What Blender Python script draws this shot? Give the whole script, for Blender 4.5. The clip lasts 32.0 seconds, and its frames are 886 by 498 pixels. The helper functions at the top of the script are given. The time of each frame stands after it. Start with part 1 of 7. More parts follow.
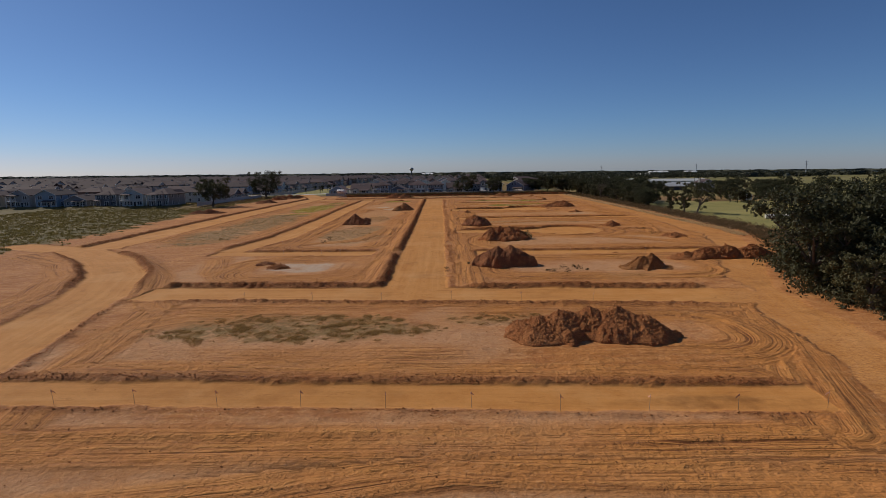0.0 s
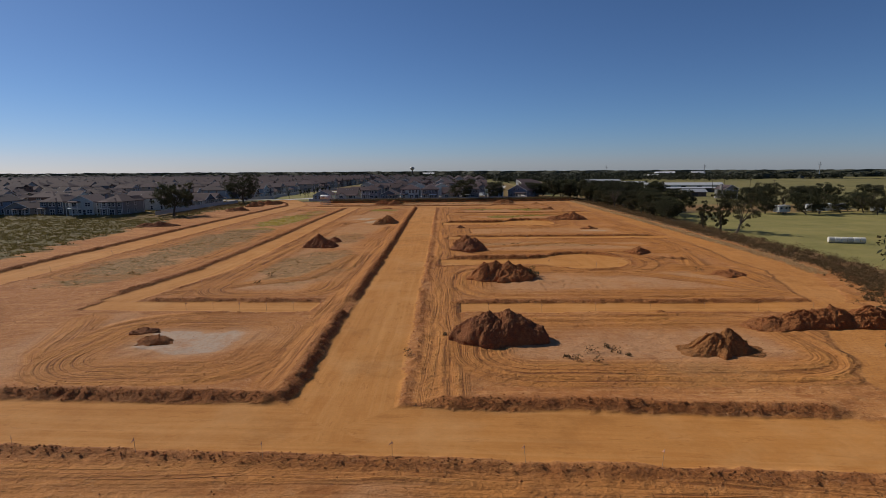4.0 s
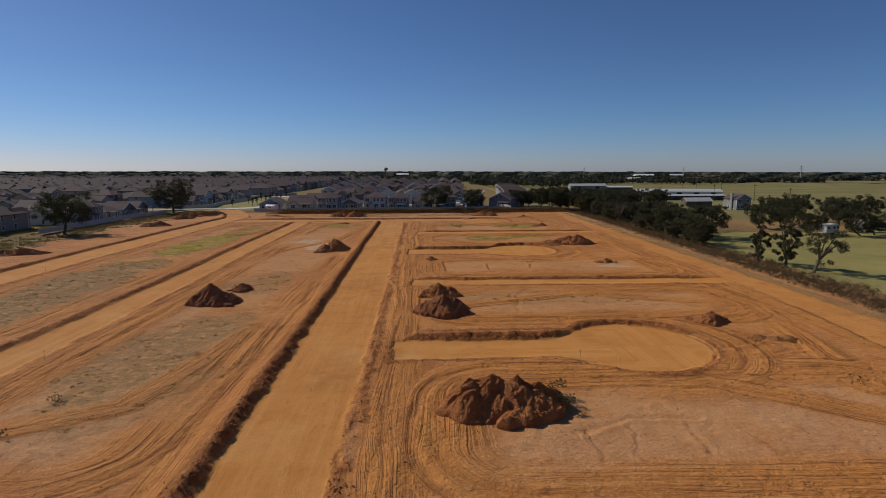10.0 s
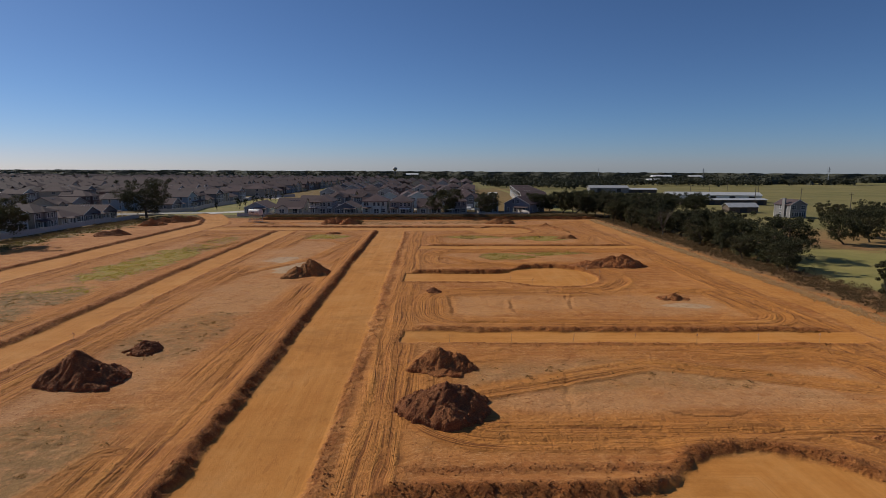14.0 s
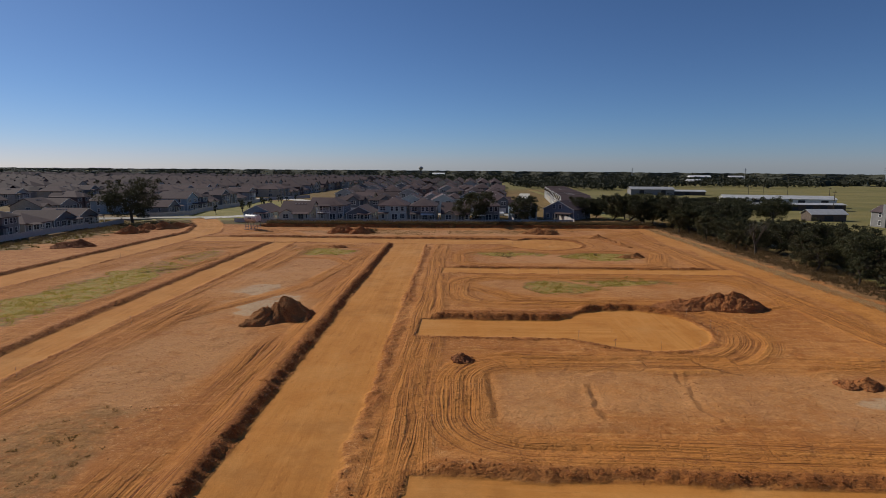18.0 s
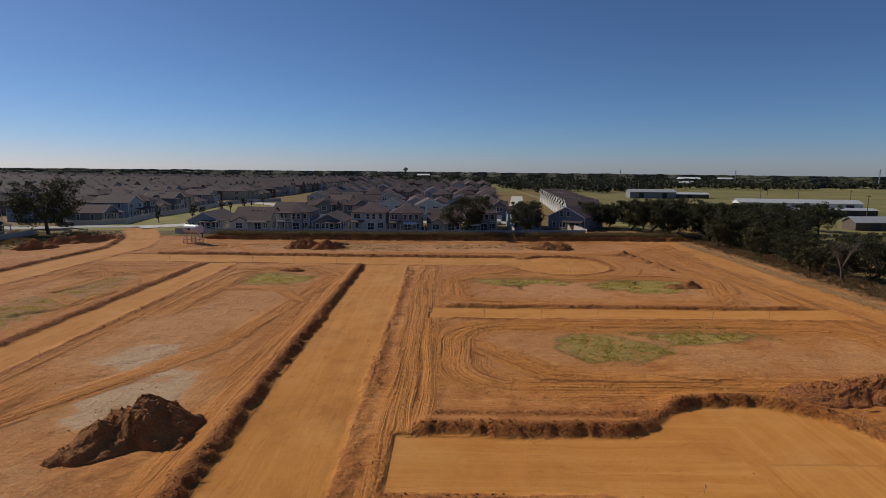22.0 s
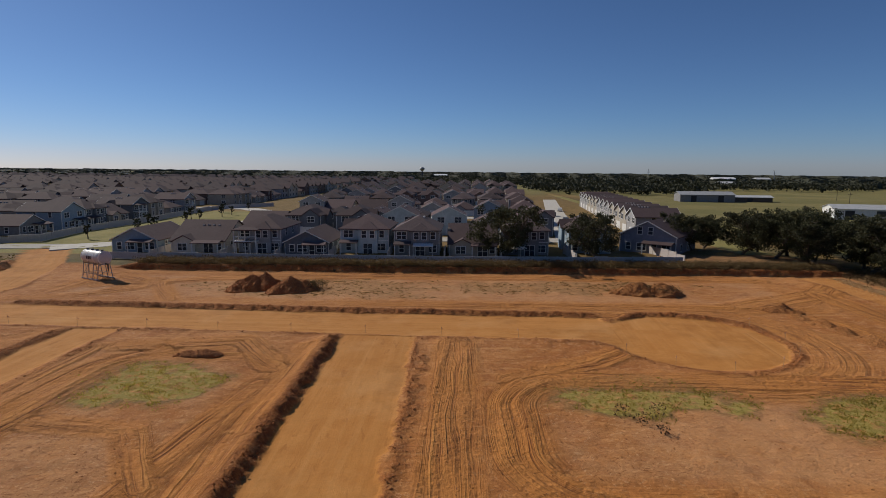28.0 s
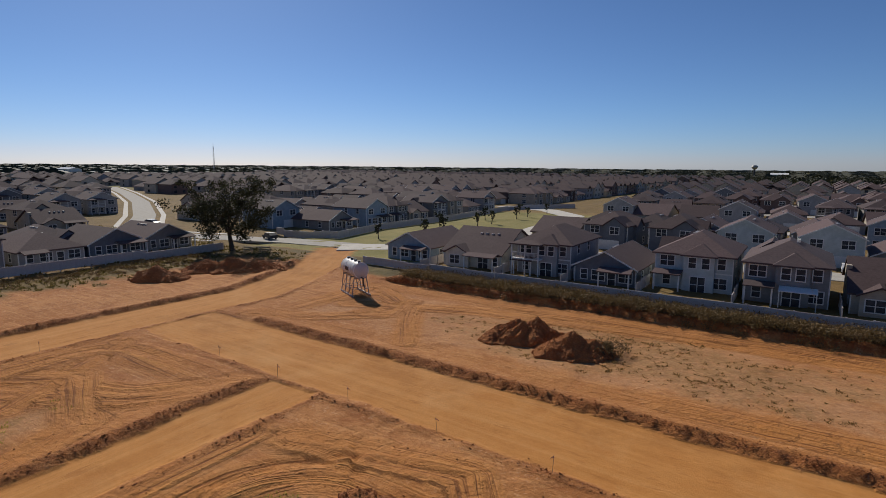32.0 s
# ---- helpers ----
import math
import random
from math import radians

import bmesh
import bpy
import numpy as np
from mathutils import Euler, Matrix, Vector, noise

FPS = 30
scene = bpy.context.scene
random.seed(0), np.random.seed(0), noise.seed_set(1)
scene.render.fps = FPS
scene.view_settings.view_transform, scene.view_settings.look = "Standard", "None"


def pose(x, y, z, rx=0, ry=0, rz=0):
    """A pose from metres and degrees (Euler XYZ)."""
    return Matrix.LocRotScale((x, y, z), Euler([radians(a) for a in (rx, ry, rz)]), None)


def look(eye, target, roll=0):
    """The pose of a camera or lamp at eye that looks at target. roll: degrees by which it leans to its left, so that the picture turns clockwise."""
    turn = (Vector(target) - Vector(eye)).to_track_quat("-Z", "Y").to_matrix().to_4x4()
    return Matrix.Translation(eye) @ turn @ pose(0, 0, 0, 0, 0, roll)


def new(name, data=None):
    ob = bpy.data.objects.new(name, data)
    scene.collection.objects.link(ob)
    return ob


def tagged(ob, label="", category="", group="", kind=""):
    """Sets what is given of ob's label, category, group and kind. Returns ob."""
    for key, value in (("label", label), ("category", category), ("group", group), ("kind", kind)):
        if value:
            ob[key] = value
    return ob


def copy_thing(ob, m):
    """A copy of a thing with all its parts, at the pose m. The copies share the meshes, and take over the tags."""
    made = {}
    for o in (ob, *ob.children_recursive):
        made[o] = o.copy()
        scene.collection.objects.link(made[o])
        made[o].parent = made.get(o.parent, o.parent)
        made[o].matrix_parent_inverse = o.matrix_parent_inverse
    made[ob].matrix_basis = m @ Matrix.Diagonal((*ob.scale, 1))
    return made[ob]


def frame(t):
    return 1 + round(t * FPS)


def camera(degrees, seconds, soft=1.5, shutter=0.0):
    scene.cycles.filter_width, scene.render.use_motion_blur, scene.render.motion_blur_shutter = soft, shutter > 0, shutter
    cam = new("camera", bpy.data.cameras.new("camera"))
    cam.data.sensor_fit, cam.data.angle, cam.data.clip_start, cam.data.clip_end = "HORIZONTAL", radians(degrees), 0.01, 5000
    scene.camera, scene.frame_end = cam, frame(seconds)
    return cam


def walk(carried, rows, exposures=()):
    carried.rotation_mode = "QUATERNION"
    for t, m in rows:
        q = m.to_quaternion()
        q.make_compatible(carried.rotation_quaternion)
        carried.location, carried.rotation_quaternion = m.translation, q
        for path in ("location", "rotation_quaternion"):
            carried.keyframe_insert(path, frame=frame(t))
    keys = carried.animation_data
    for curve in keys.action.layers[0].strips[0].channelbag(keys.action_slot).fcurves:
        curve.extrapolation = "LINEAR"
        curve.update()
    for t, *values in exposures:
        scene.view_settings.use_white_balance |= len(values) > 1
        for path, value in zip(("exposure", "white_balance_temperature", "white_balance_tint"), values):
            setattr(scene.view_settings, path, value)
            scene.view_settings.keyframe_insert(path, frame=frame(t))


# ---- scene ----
cam = camera(77.6, 32.0, soft=0.8)
METRES, EYE, TILT, LEAN, TURN = 250.0, 15.0, 0.0, 0.0, 0.8
ROWS = [
    (0.0, 0.0, 0.0, 0.0, -0.13, -8.26, 0.89),
    (0.5, 0.0029, 0.0147, -0.0001, 0.35, -8.28, 0.9),
    (1.0, 0.0054, 0.0297, -0.0001, 0.56, -8.31, 0.88),
    (1.5, 0.0077, 0.0448, 0.0005, 0.61, -8.33, 0.84),
    (2.0, 0.0099, 0.06, 0.0015, 0.6, -8.34, 0.76),
    (2.5, 0.0119, 0.0752, 0.0033, 0.56, -8.35, 0.7),
    (3.0, 0.0136, 0.0907, 0.0066, 0.5, -8.37, 0.69),
    (3.5, 0.0154, 0.1061, 0.0097, 0.36, -8.42, 0.67),
    (5.5, 0.0193, 0.1655, 0.0106, -0.58, -8.4, 0.56),
    (6.0, 0.0199, 0.1802, 0.0117, -0.84, -8.4, 0.52),
    (6.5, 0.0206, 0.1947, 0.0139, -1.04, -8.41, 0.47),
    (7.0, 0.0214, 0.2092, 0.0163, -1.28, -8.42, 0.47),
    (7.5, 0.0221, 0.2237, 0.0182, -1.48, -8.43, 0.44),
    (8.0, 0.0227, 0.2381, 0.0188, -1.64, -8.42, 0.4),
    (8.5, 0.0235, 0.2524, 0.0188, -1.85, -8.41, 0.39),
    (9.0, 0.0245, 0.2666, 0.0189, -2.02, -8.44, 0.32),
    (9.5, 0.0252, 0.2807, 0.0188, -2.19, -8.44, 0.31),
    (10.0, 0.0258, 0.2949, 0.0186, -2.35, -8.44, 0.27),
    (10.5, 0.0265, 0.3092, 0.0188, -2.52, -8.46, 0.24),
    (11.0, 0.0271, 0.3238, 0.0187, -2.68, -8.46, 0.21),
    (11.5, 0.0279, 0.3387, 0.0187, -2.82, -8.47, 0.16),
    (12.0, 0.0288, 0.3542, 0.0186, -2.76, -8.44, 0.13),
    (12.5, 0.03, 0.3699, 0.0186, -2.72, -8.45, 0.11),
    (13.0, 0.0313, 0.386, 0.0185, -2.73, -8.44, 0.11),
    (13.5, 0.0322, 0.4023, 0.0187, -1.62, -8.46, 0.07),
    (14.0, 0.0332, 0.4186, 0.0186, -1.24, -8.44, 0.04),
    (14.5, 0.0337, 0.435, 0.0185, -0.93, -8.47, 0.03),
    (16.5, 0.0338, 0.4999, 0.0183, 1.36, -8.49, -0.09),
    (17.0, 0.0334, 0.5159, 0.018, 1.45, -8.5, -0.07),
    (17.5, 0.0329, 0.5317, 0.0178, 1.49, -8.49, -0.1),
    (18.0, 0.0323, 0.5474, 0.0178, 1.49, -8.5, -0.11),
    (18.5, 0.0315, 0.5634, 0.0175, 1.46, -8.49, -0.12),
    (19.0, 0.0309, 0.5793, 0.0173, 0.99, -8.46, -0.19),
    (19.5, 0.0301, 0.5951, 0.0172, 0.57, -8.44, -0.23),
    (20.0, 0.0294, 0.6111, 0.0169, 0.44, -8.44, -0.23),
    (20.5, 0.0287, 0.627, 0.0166, 0.3, -8.42, -0.27),
    (21.0, 0.0283, 0.643, 0.0163, 0.19, -8.42, -0.25),
    (21.5, 0.0278, 0.6589, 0.016, 0.07, -8.4, -0.28),
    (22.0, 0.0275, 0.6749, 0.0157, -0.06, -8.37, -0.26),
    (22.5, 0.0269, 0.6907, 0.0156, -0.19, -8.38, -0.28),
    (23.0, 0.0267, 0.7066, 0.0154, -0.29, -8.37, -0.26),
    (23.5, 0.0261, 0.7214, 0.0151, -0.43, -8.36, -0.29),
    (24.0, 0.0258, 0.7372, 0.015, -0.53, -8.35, -0.3),
    (24.5, 0.0251, 0.7534, 0.0149, -0.65, -8.34, -0.36),
    (25.0, 0.0248, 0.7698, 0.0146, -0.73, -8.33, -0.31),
    (25.5, 0.0242, 0.7863, 0.0145, -0.05, -8.35, -0.3),
    (27.5, 0.0204, 0.8523, 0.0137, 1.61, -8.38, -0.22),
    (28.0, 0.019, 0.8691, 0.0135, 1.71, -8.37, -0.21),
    (28.5, 0.0172, 0.8861, 0.0134, 3.28, -8.38, -0.2),
    (29.0, 0.0152, 0.9033, 0.0132, 6.46, -8.44, -0.19),
    (29.5, 0.0121, 0.9207, 0.0129, 11.7, -8.49, -0.2),
    (30.0, 0.0089, 0.9375, 0.0125, 18.7, -8.54, -0.18),
    (30.5, 0.0046, 0.9525, 0.0121, 23.9, -8.58, -0.15),
    (31.0, -0.0006, 0.9662, 0.0119, 28.74, -8.61, -0.15),
    (31.5, -0.0062, 0.9791, 0.0119, 31.84, -8.63, -0.13),
    (32.0, -0.0127, 0.9915, 0.0119, 32.81, -8.62, -0.1),
]
walk(cam, [(t, pose(0, 0, EYE, TILT, LEAN, TURN) @ pose(METRES * x, METRES * y, METRES * z, 90 + pitch, roll, yaw)) for t, x, y, z, yaw, pitch, roll in ROWS],
     exposures=[(0.0, -0.3), (29.5, -0.3), (30.5, -0.27), (32.0, -0.14)])

# ---------------------------------------------------------------- world, sun
SUN_EL, SUN_AZ = 36.0, -58.0          # degrees; azimuth from +y towards +x
world = bpy.data.worlds.new("sky")
scene.world = world
world.use_nodes = True
wn = world.node_tree.nodes
sky = wn.new("ShaderNodeTexSky")
sky.sky_type = "NISHITA"
sky.sun_disc = False
sky.sun_elevation = radians(SUN_EL)
sky.sun_rotation = radians(SUN_AZ)
sky.altitude = 1500
sky.air_density, sky.dust_density, sky.ozone_density = 0.8, 0.75, 3.0
wn["Background"].inputs["Strength"].default_value = 0.076
tint = wn.new("ShaderNodeMix")
tint.data_type, tint.blend_type = "RGBA", "MULTIPLY"
tint.inputs[0].default_value, tint.inputs[7].default_value = 1.0, (0.71, 0.88, 1.09, 1)
# the blue keeps its tint, the pale band at the horizon turns a little violet
bands = wn.new("ShaderNodeSeparateColor")
paleness = wn.new("ShaderNodeMath")
paleness.operation = "DIVIDE"
blend = wn.new("ShaderNodeMapRange")
blend.inputs[1].default_value, blend.inputs[2].default_value = 0.45, 0.95
tones = wn.new("ShaderNodeMix")
tones.data_type = "RGBA"
tones.inputs[6].default_value, tones.inputs[7].default_value = (0.69, 0.875, 1.10, 1), (0.80, 0.82, 1.02, 1)
for out, to in ((sky.outputs[0], bands.inputs[0]), (bands.outputs[0], paleness.inputs[0]), (bands.outputs[2], paleness.inputs[1]), (paleness.outputs[0], blend.inputs[0]),
                (blend.outputs[0], tones.inputs[0]), (tones.outputs[2], tint.inputs[7])):
    world.node_tree.links.new(out, to)
world.node_tree.links.new(sky.outputs[0], tint.inputs[6])
world.node_tree.links.new(tint.outputs[2], wn["Background"].inputs["Color"])
sun = new("sun", bpy.data.lights.new("sun", "SUN"))
sun.data.energy, sun.data.angle, sun.data.color = 4.5, radians(0.6), (1.0, 0.93, 0.82)
sa, se = radians(SUN_AZ), radians(SUN_EL)
sun.matrix_world = look((math.sin(sa) * math.cos(se) * 100, math.cos(sa) * math.cos(se) * 100, math.sin(se) * 100), (0, 0, 0))


# ---------------------------------------------------------------- node helpers
class Nodes:
    """A small wrapper for building a node material."""

    def __init__(self, name, rough=0.9, metal=0.0):
        self.mat = bpy.data.materials.new(name)
        self.mat.use_nodes = True
        self.t = self.mat.node_tree
        self.b = self.t.nodes["Principled BSDF"]
        self.b.inputs["Roughness"].default_value = rough
        self.b.inputs["Metallic"].default_value = metal
        self.b.inputs["Specular IOR Level"].default_value = 0.25

    def put(self, node, socket, value):
        if hasattr(value, "is_linked"):
            self.t.links.new(value, node.inputs[socket])
        else:
            node.inputs[socket].default_value = value

    def pos(self):
        return self.t.nodes.new("ShaderNodeNewGeometry").outputs["Position"]

    def obj(self):
        return self.t.nodes.new("ShaderNodeTexCoord").outputs["Object"]

    def attr(self, name):
        n = self.t.nodes.new("ShaderNodeAttribute")
        n.attribute_name = name
        return n.outputs["Fac"]

    def rand(self):
        return self.t.nodes.new("ShaderNodeObjectInfo").outputs["Random"]

    def island(self):
        return self.t.nodes.new("ShaderNodeNewGeometry").outputs["Random Per Island"]

    def noise(self, vec, scale, detail=4, rough=0.55, dist=0.0):
        n = self.t.nodes.new("ShaderNodeTexNoise")
        n.inputs["Scale"].default_value, n.inputs["Detail"].default_value = scale, detail
        n.inputs["Roughness"].default_value, n.inputs["Distortion"].default_value = rough, dist
        self.t.links.new(vec, n.inputs["Vector"])
        return n.outputs["Fac"]

    def scaled(self, vec, s):
        n = self.t.nodes.new("ShaderNodeVectorMath")
        n.operation = "MULTIPLY"
        n.inputs[1].default_value = s
        self.t.links.new(vec, n.inputs[0])
        return n.outputs[0]

    def math(self, op, a, b=0.0, c=0.0):
        n = self.t.nodes.new("ShaderNodeMath")
        n.operation = op
        for i, v in enumerate((a, b, c)):
            self.put(n, i, v)
        return n.outputs[0]

    def ramp(self, v, lo, hi, a=0.0, b=1.0):
        n = self.t.nodes.new("ShaderNodeMapRange")
        for i, x in enumerate((v, lo, hi, a, b)):
            self.put(n, i, x)
        return n.outputs[0]

    def mix(self, f, a, b, kind="MIX"):
        n = self.t.nodes.new("ShaderNodeMix")
        n.data_type, n.blend_type = "RGBA", kind
        for s, v in ((0, f), (6, a), (7, b)):
            self.put(n, s, (*v, 1) if isinstance(v, tuple) else v)
        return n.outputs[2]

    def xyz(self, x, y, z):
        n = self.t.nodes.new("ShaderNodeCombineXYZ")
        for i, v in enumerate((x, y, z)):
            self.put(n, i, v)
        return n.outputs[0]

    def split(self, vec):
        n = self.t.nodes.new("ShaderNodeSeparateXYZ")
        self.t.links.new(vec, n.inputs[0])
        return n.outputs

    def done(self, colour, height=None, strength=0.5, distance=0.05, rough=None):
        self.put(self.b, "Base Color", (*colour, 1) if isinstance(colour, tuple) else colour)
        if rough is not None:
            self.put(self.b, "Roughness", rough)
        if height is not None:
            n = self.t.nodes.new("ShaderNodeBump")
            n.inputs["Strength"].default_value, n.inputs["Distance"].default_value = strength, distance
            self.t.links.new(height, n.inputs["Height"])
            self.t.links.new(n.outputs[0], self.b.inputs["Normal"])
        return self.mat


def speckled(name, a, b, scale=3.0, rough=0.85, metal=0.0, bump=0.02, own=True, spread=0.25):
    """A plain weathered surface: two tones in patches and a fine grain; each object a little different."""
    n = Nodes(name, rough, metal)
    v = n.obj()
    f = n.noise(v, scale, 5, 0.6)
    g = n.noise(v, scale * 9, 3, 0.6)
    c = n.mix(n.ramp(f, 0.3, 0.7), a, b)
    k = n.ramp(g, 0.3, 0.7, 0.88, 1.1)
    if own:
        k = n.math("MULTIPLY", k, n.ramp(n.rand(), 0, 1, 1 - spread, 1 + spread))
    c = n.mix(1.0, c, n.xyz(k, k, k), "MULTIPLY")
    return n.done(c, g, 0.4, bump)


# ---------------------------------------------------------------- materials
def soil_material():
    n = Nodes("site_soil", 0.95)
    n.b.inputs["Diffuse Roughness"].default_value = 0.18
    p = n.pos()
    road, grass, pale, roughness = n.attr("road"), n.attr("grass"), n.attr("pale"), n.attr("berm")
    trk, tu, tv = n.attr("track"), n.attr("across"), n.attr("along")
    lawn, straw, damp = n.attr("lawn"), n.attr("straw"), n.attr("damp")
    big, mid, fine = n.noise(p, 0.045, 4), n.noise(p, 0.35, 6, 0.65), n.noise(p, 3.2, 6, 0.7)
    grain = n.noise(p, 14.0, 3, 0.7)
    c = n.mix(n.ramp(big, 0.42, 0.58), (0.415, 0.158, 0.042), (0.520, 0.222, 0.070))
    c = n.mix(n.ramp(mid, 0.48, 0.64, 0, 0.75), c, (0.345, 0.116, 0.030))
    c = n.mix(n.ramp(n.noise(p, 0.8, 5, 0.7), 0.50, 0.64, 0, 0.45), c, (0.600, 0.300, 0.118))
    scuff = n.noise(n.scaled(p, (1.0, 1.5, 1.0)), 0.75, 6, 0.62, 1.4)
    c = n.mix(n.math("MULTIPLY", n.ramp(scuff, 0.55, 0.62, 0, 0.55), n.ramp(n.noise(p, 0.07, 3), 0.45, 0.6)), c, (0.300, 0.105, 0.032))
    streak = n.noise(n.scaled(p, (0.10, 1.7, 1.0)), 1.0, 5, 0.6, 0.35)
    c = n.mix(n.math("MULTIPLY", n.ramp(streak, 0.54, 0.64, 0, 0.32), n.ramp(pale, 0.1, 0.6, 1.0, 0.3)), c, (0.365, 0.128, 0.036))
    c = n.mix(n.math("MULTIPLY", n.ramp(streak, 0.46, 0.34, 0, 0.45), n.ramp(pale, 0.1, 0.6, 1.0, 0.3)), c, (0.630, 0.305, 0.105))
    crust = n.noise(p, 1.7, 6, 0.75)
    pf = n.math("MULTIPLY", pale, n.math("MULTIPLY", n.ramp(n.noise(p, 0.22, 6, 0.7), 0.26, 0.48), n.ramp(crust, 0.36, 0.52, 0.6, 1.0)))
    c = n.mix(pf, c, n.mix(n.ramp(pale, 0.82, 0.95), (0.550, 0.300, 0.150), (0.520, 0.370, 0.262)))
    # scratches and dry crumbs, in patches
    marks = n.noise(n.scaled(p, (1.0, 1.3, 1.0)), 1.5, 6, 0.68, 1.8)
    patch = n.ramp(n.noise(p, 0.055, 4, 0.6), 0.42, 0.58)
    c = n.mix(n.math("MULTIPLY", n.ramp(marks, 0.585, 0.625, 0, 0.75), patch), c, (0.235, 0.083, 0.026))
    c = n.mix(n.math("MULTIPLY", n.ramp(marks, 0.415, 0.375, 0, 0.6), n.ramp(patch, 0, 1, 0.3, 1)), c, (0.660, 0.385, 0.200))
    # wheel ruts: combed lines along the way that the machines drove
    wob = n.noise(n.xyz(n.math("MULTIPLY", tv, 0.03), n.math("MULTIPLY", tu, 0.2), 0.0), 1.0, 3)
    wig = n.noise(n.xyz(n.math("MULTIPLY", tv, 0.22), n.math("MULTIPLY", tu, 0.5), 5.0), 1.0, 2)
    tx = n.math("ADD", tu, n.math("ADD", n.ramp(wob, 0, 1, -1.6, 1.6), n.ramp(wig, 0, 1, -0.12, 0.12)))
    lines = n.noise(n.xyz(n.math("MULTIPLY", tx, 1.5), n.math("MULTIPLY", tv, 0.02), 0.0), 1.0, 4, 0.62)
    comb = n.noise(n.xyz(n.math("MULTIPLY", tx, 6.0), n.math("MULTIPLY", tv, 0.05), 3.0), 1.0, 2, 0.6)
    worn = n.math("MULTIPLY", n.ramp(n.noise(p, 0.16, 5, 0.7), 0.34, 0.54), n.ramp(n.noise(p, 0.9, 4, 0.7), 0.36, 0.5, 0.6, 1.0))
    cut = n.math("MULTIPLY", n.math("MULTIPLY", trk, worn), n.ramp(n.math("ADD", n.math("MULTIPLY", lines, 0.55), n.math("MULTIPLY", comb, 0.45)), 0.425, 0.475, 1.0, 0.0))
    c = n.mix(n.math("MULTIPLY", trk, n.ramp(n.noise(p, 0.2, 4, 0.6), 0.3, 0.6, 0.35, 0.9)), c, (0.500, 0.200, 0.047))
    # disturbed soil in the grooves, with their shade put into the colour
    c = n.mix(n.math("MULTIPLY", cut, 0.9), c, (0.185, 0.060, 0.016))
    # ridges between them brightened in colour as if sunlit
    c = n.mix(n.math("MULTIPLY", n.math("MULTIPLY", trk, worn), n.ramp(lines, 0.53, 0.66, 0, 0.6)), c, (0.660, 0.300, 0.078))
    # graded roadbed: packed fine tan fill with faint scrapes
    scr = n.noise(n.xyz(n.math("MULTIPLY", tu, 1.4), n.math("MULTIPLY", tv, 0.06), 7.0), 1.0, 5, 0.65)
    rc = n.mix(n.ramp(scr, 0.3, 0.7), (0.510, 0.213, 0.049), (0.595, 0.264, 0.070))
    rc = n.mix(n.ramp(mid, 0.46, 0.66, 0, 0.55), rc, (0.465, 0.178, 0.036))
    tyre = n.noise(n.xyz(n.math("MULTIPLY", n.math("ADD", tu, n.ramp(wob, 0, 1, -1.2, 1.2)), 0.9), n.math("MULTIPLY", tv, 0.015), 11.0), 1.0, 4, 0.6)
    rc = n.mix(n.ramp(tyre, 0.53, 0.66, 0, 0.4), rc, (0.655, 0.325, 0.105))
    rc = n.mix(n.ramp(tyre, 0.44, 0.32, 0, 0.35), rc, (0.440, 0.165, 0.034))
    rc = n.mix(n.ramp(n.noise(n.xyz(n.math("MULTIPLY", tu, 1.6), n.math("MULTIPLY", tv, 0.35), 2.0), 1.0, 5, 0.68, 0.6), 0.585, 0.64, 0, 0.45), rc, (0.380, 0.140, 0.030))
    dusty = n.noise(p, 0.12, 5, 0.65)
    rc = n.mix(n.ramp(dusty, 0.5, 0.68, 0, 0.5), rc, (0.640, 0.330, 0.120))
    redge = n.ramp(n.math("ADD", road, n.ramp(fine, 0.3, 0.7, -0.25, 0.25)), 0.35, 0.65)
    c = n.mix(redge, c, rc)
    c = n.mix(n.math("MULTIPLY", damp, n.ramp(mid, 0.35, 0.6)), c, (0.260, 0.102, 0.023))
    # thrown-up dark red clay; on cut faces and edges this tone also stands in for shade
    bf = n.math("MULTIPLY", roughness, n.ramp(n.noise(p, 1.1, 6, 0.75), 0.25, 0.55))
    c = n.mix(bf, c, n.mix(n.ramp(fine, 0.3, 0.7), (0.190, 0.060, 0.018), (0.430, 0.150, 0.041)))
    # the clay runs warmer towards the north
    north = n.math("ADD", n.split(p)[1], n.ramp(big, 0, 1, -40, 40))
    c = n.mix(n.math("MULTIPLY", n.ramp(north, 80, 170), n.ramp(north, 215, 275, 1, 0)), c, n.mix(1.0, c, (1.04, 0.985, 0.80), "MULTIPLY"))
    # weeds, meadow, straw
    gf = n.math("MULTIPLY", n.math("MINIMUM", n.math("MULTIPLY", grass, 1.35), 1.0), n.ramp(n.noise(p, 0.9, 6, 0.75), 0.36, 0.52))
    c = n.mix(gf, c, n.mix(n.ramp(grass, 0.72, 0.9), n.mix(n.ramp(fine, 0.3, 0.7), (0.180, 0.110, 0.036), (0.32, 0.185, 0.064)), n.mix(n.ramp(fine, 0.3, 0.7), (0.27, 0.21, 0.045), (0.42, 0.31, 0.080))))
    c = n.mix(lawn, c, n.mix(n.ramp(n.noise(p, 0.07, 6, 0.7), 0.35, 0.65), (0.205, 0.185, 0.052), (0.32, 0.262, 0.085)))
    wd = n.mix(n.ramp(n.noise(p, 0.25, 6, 0.75), 0.35, 0.65), (0.085, 0.066, 0.020), (0.185, 0.138, 0.044))
    c = n.mix(n.attr("weedy"), c, n.mix(n.ramp(n.noise(p, 0.06, 4, 0.7), 0.5, 0.7, 0, 0.6), wd, (0.24, 0.15, 0.07)))
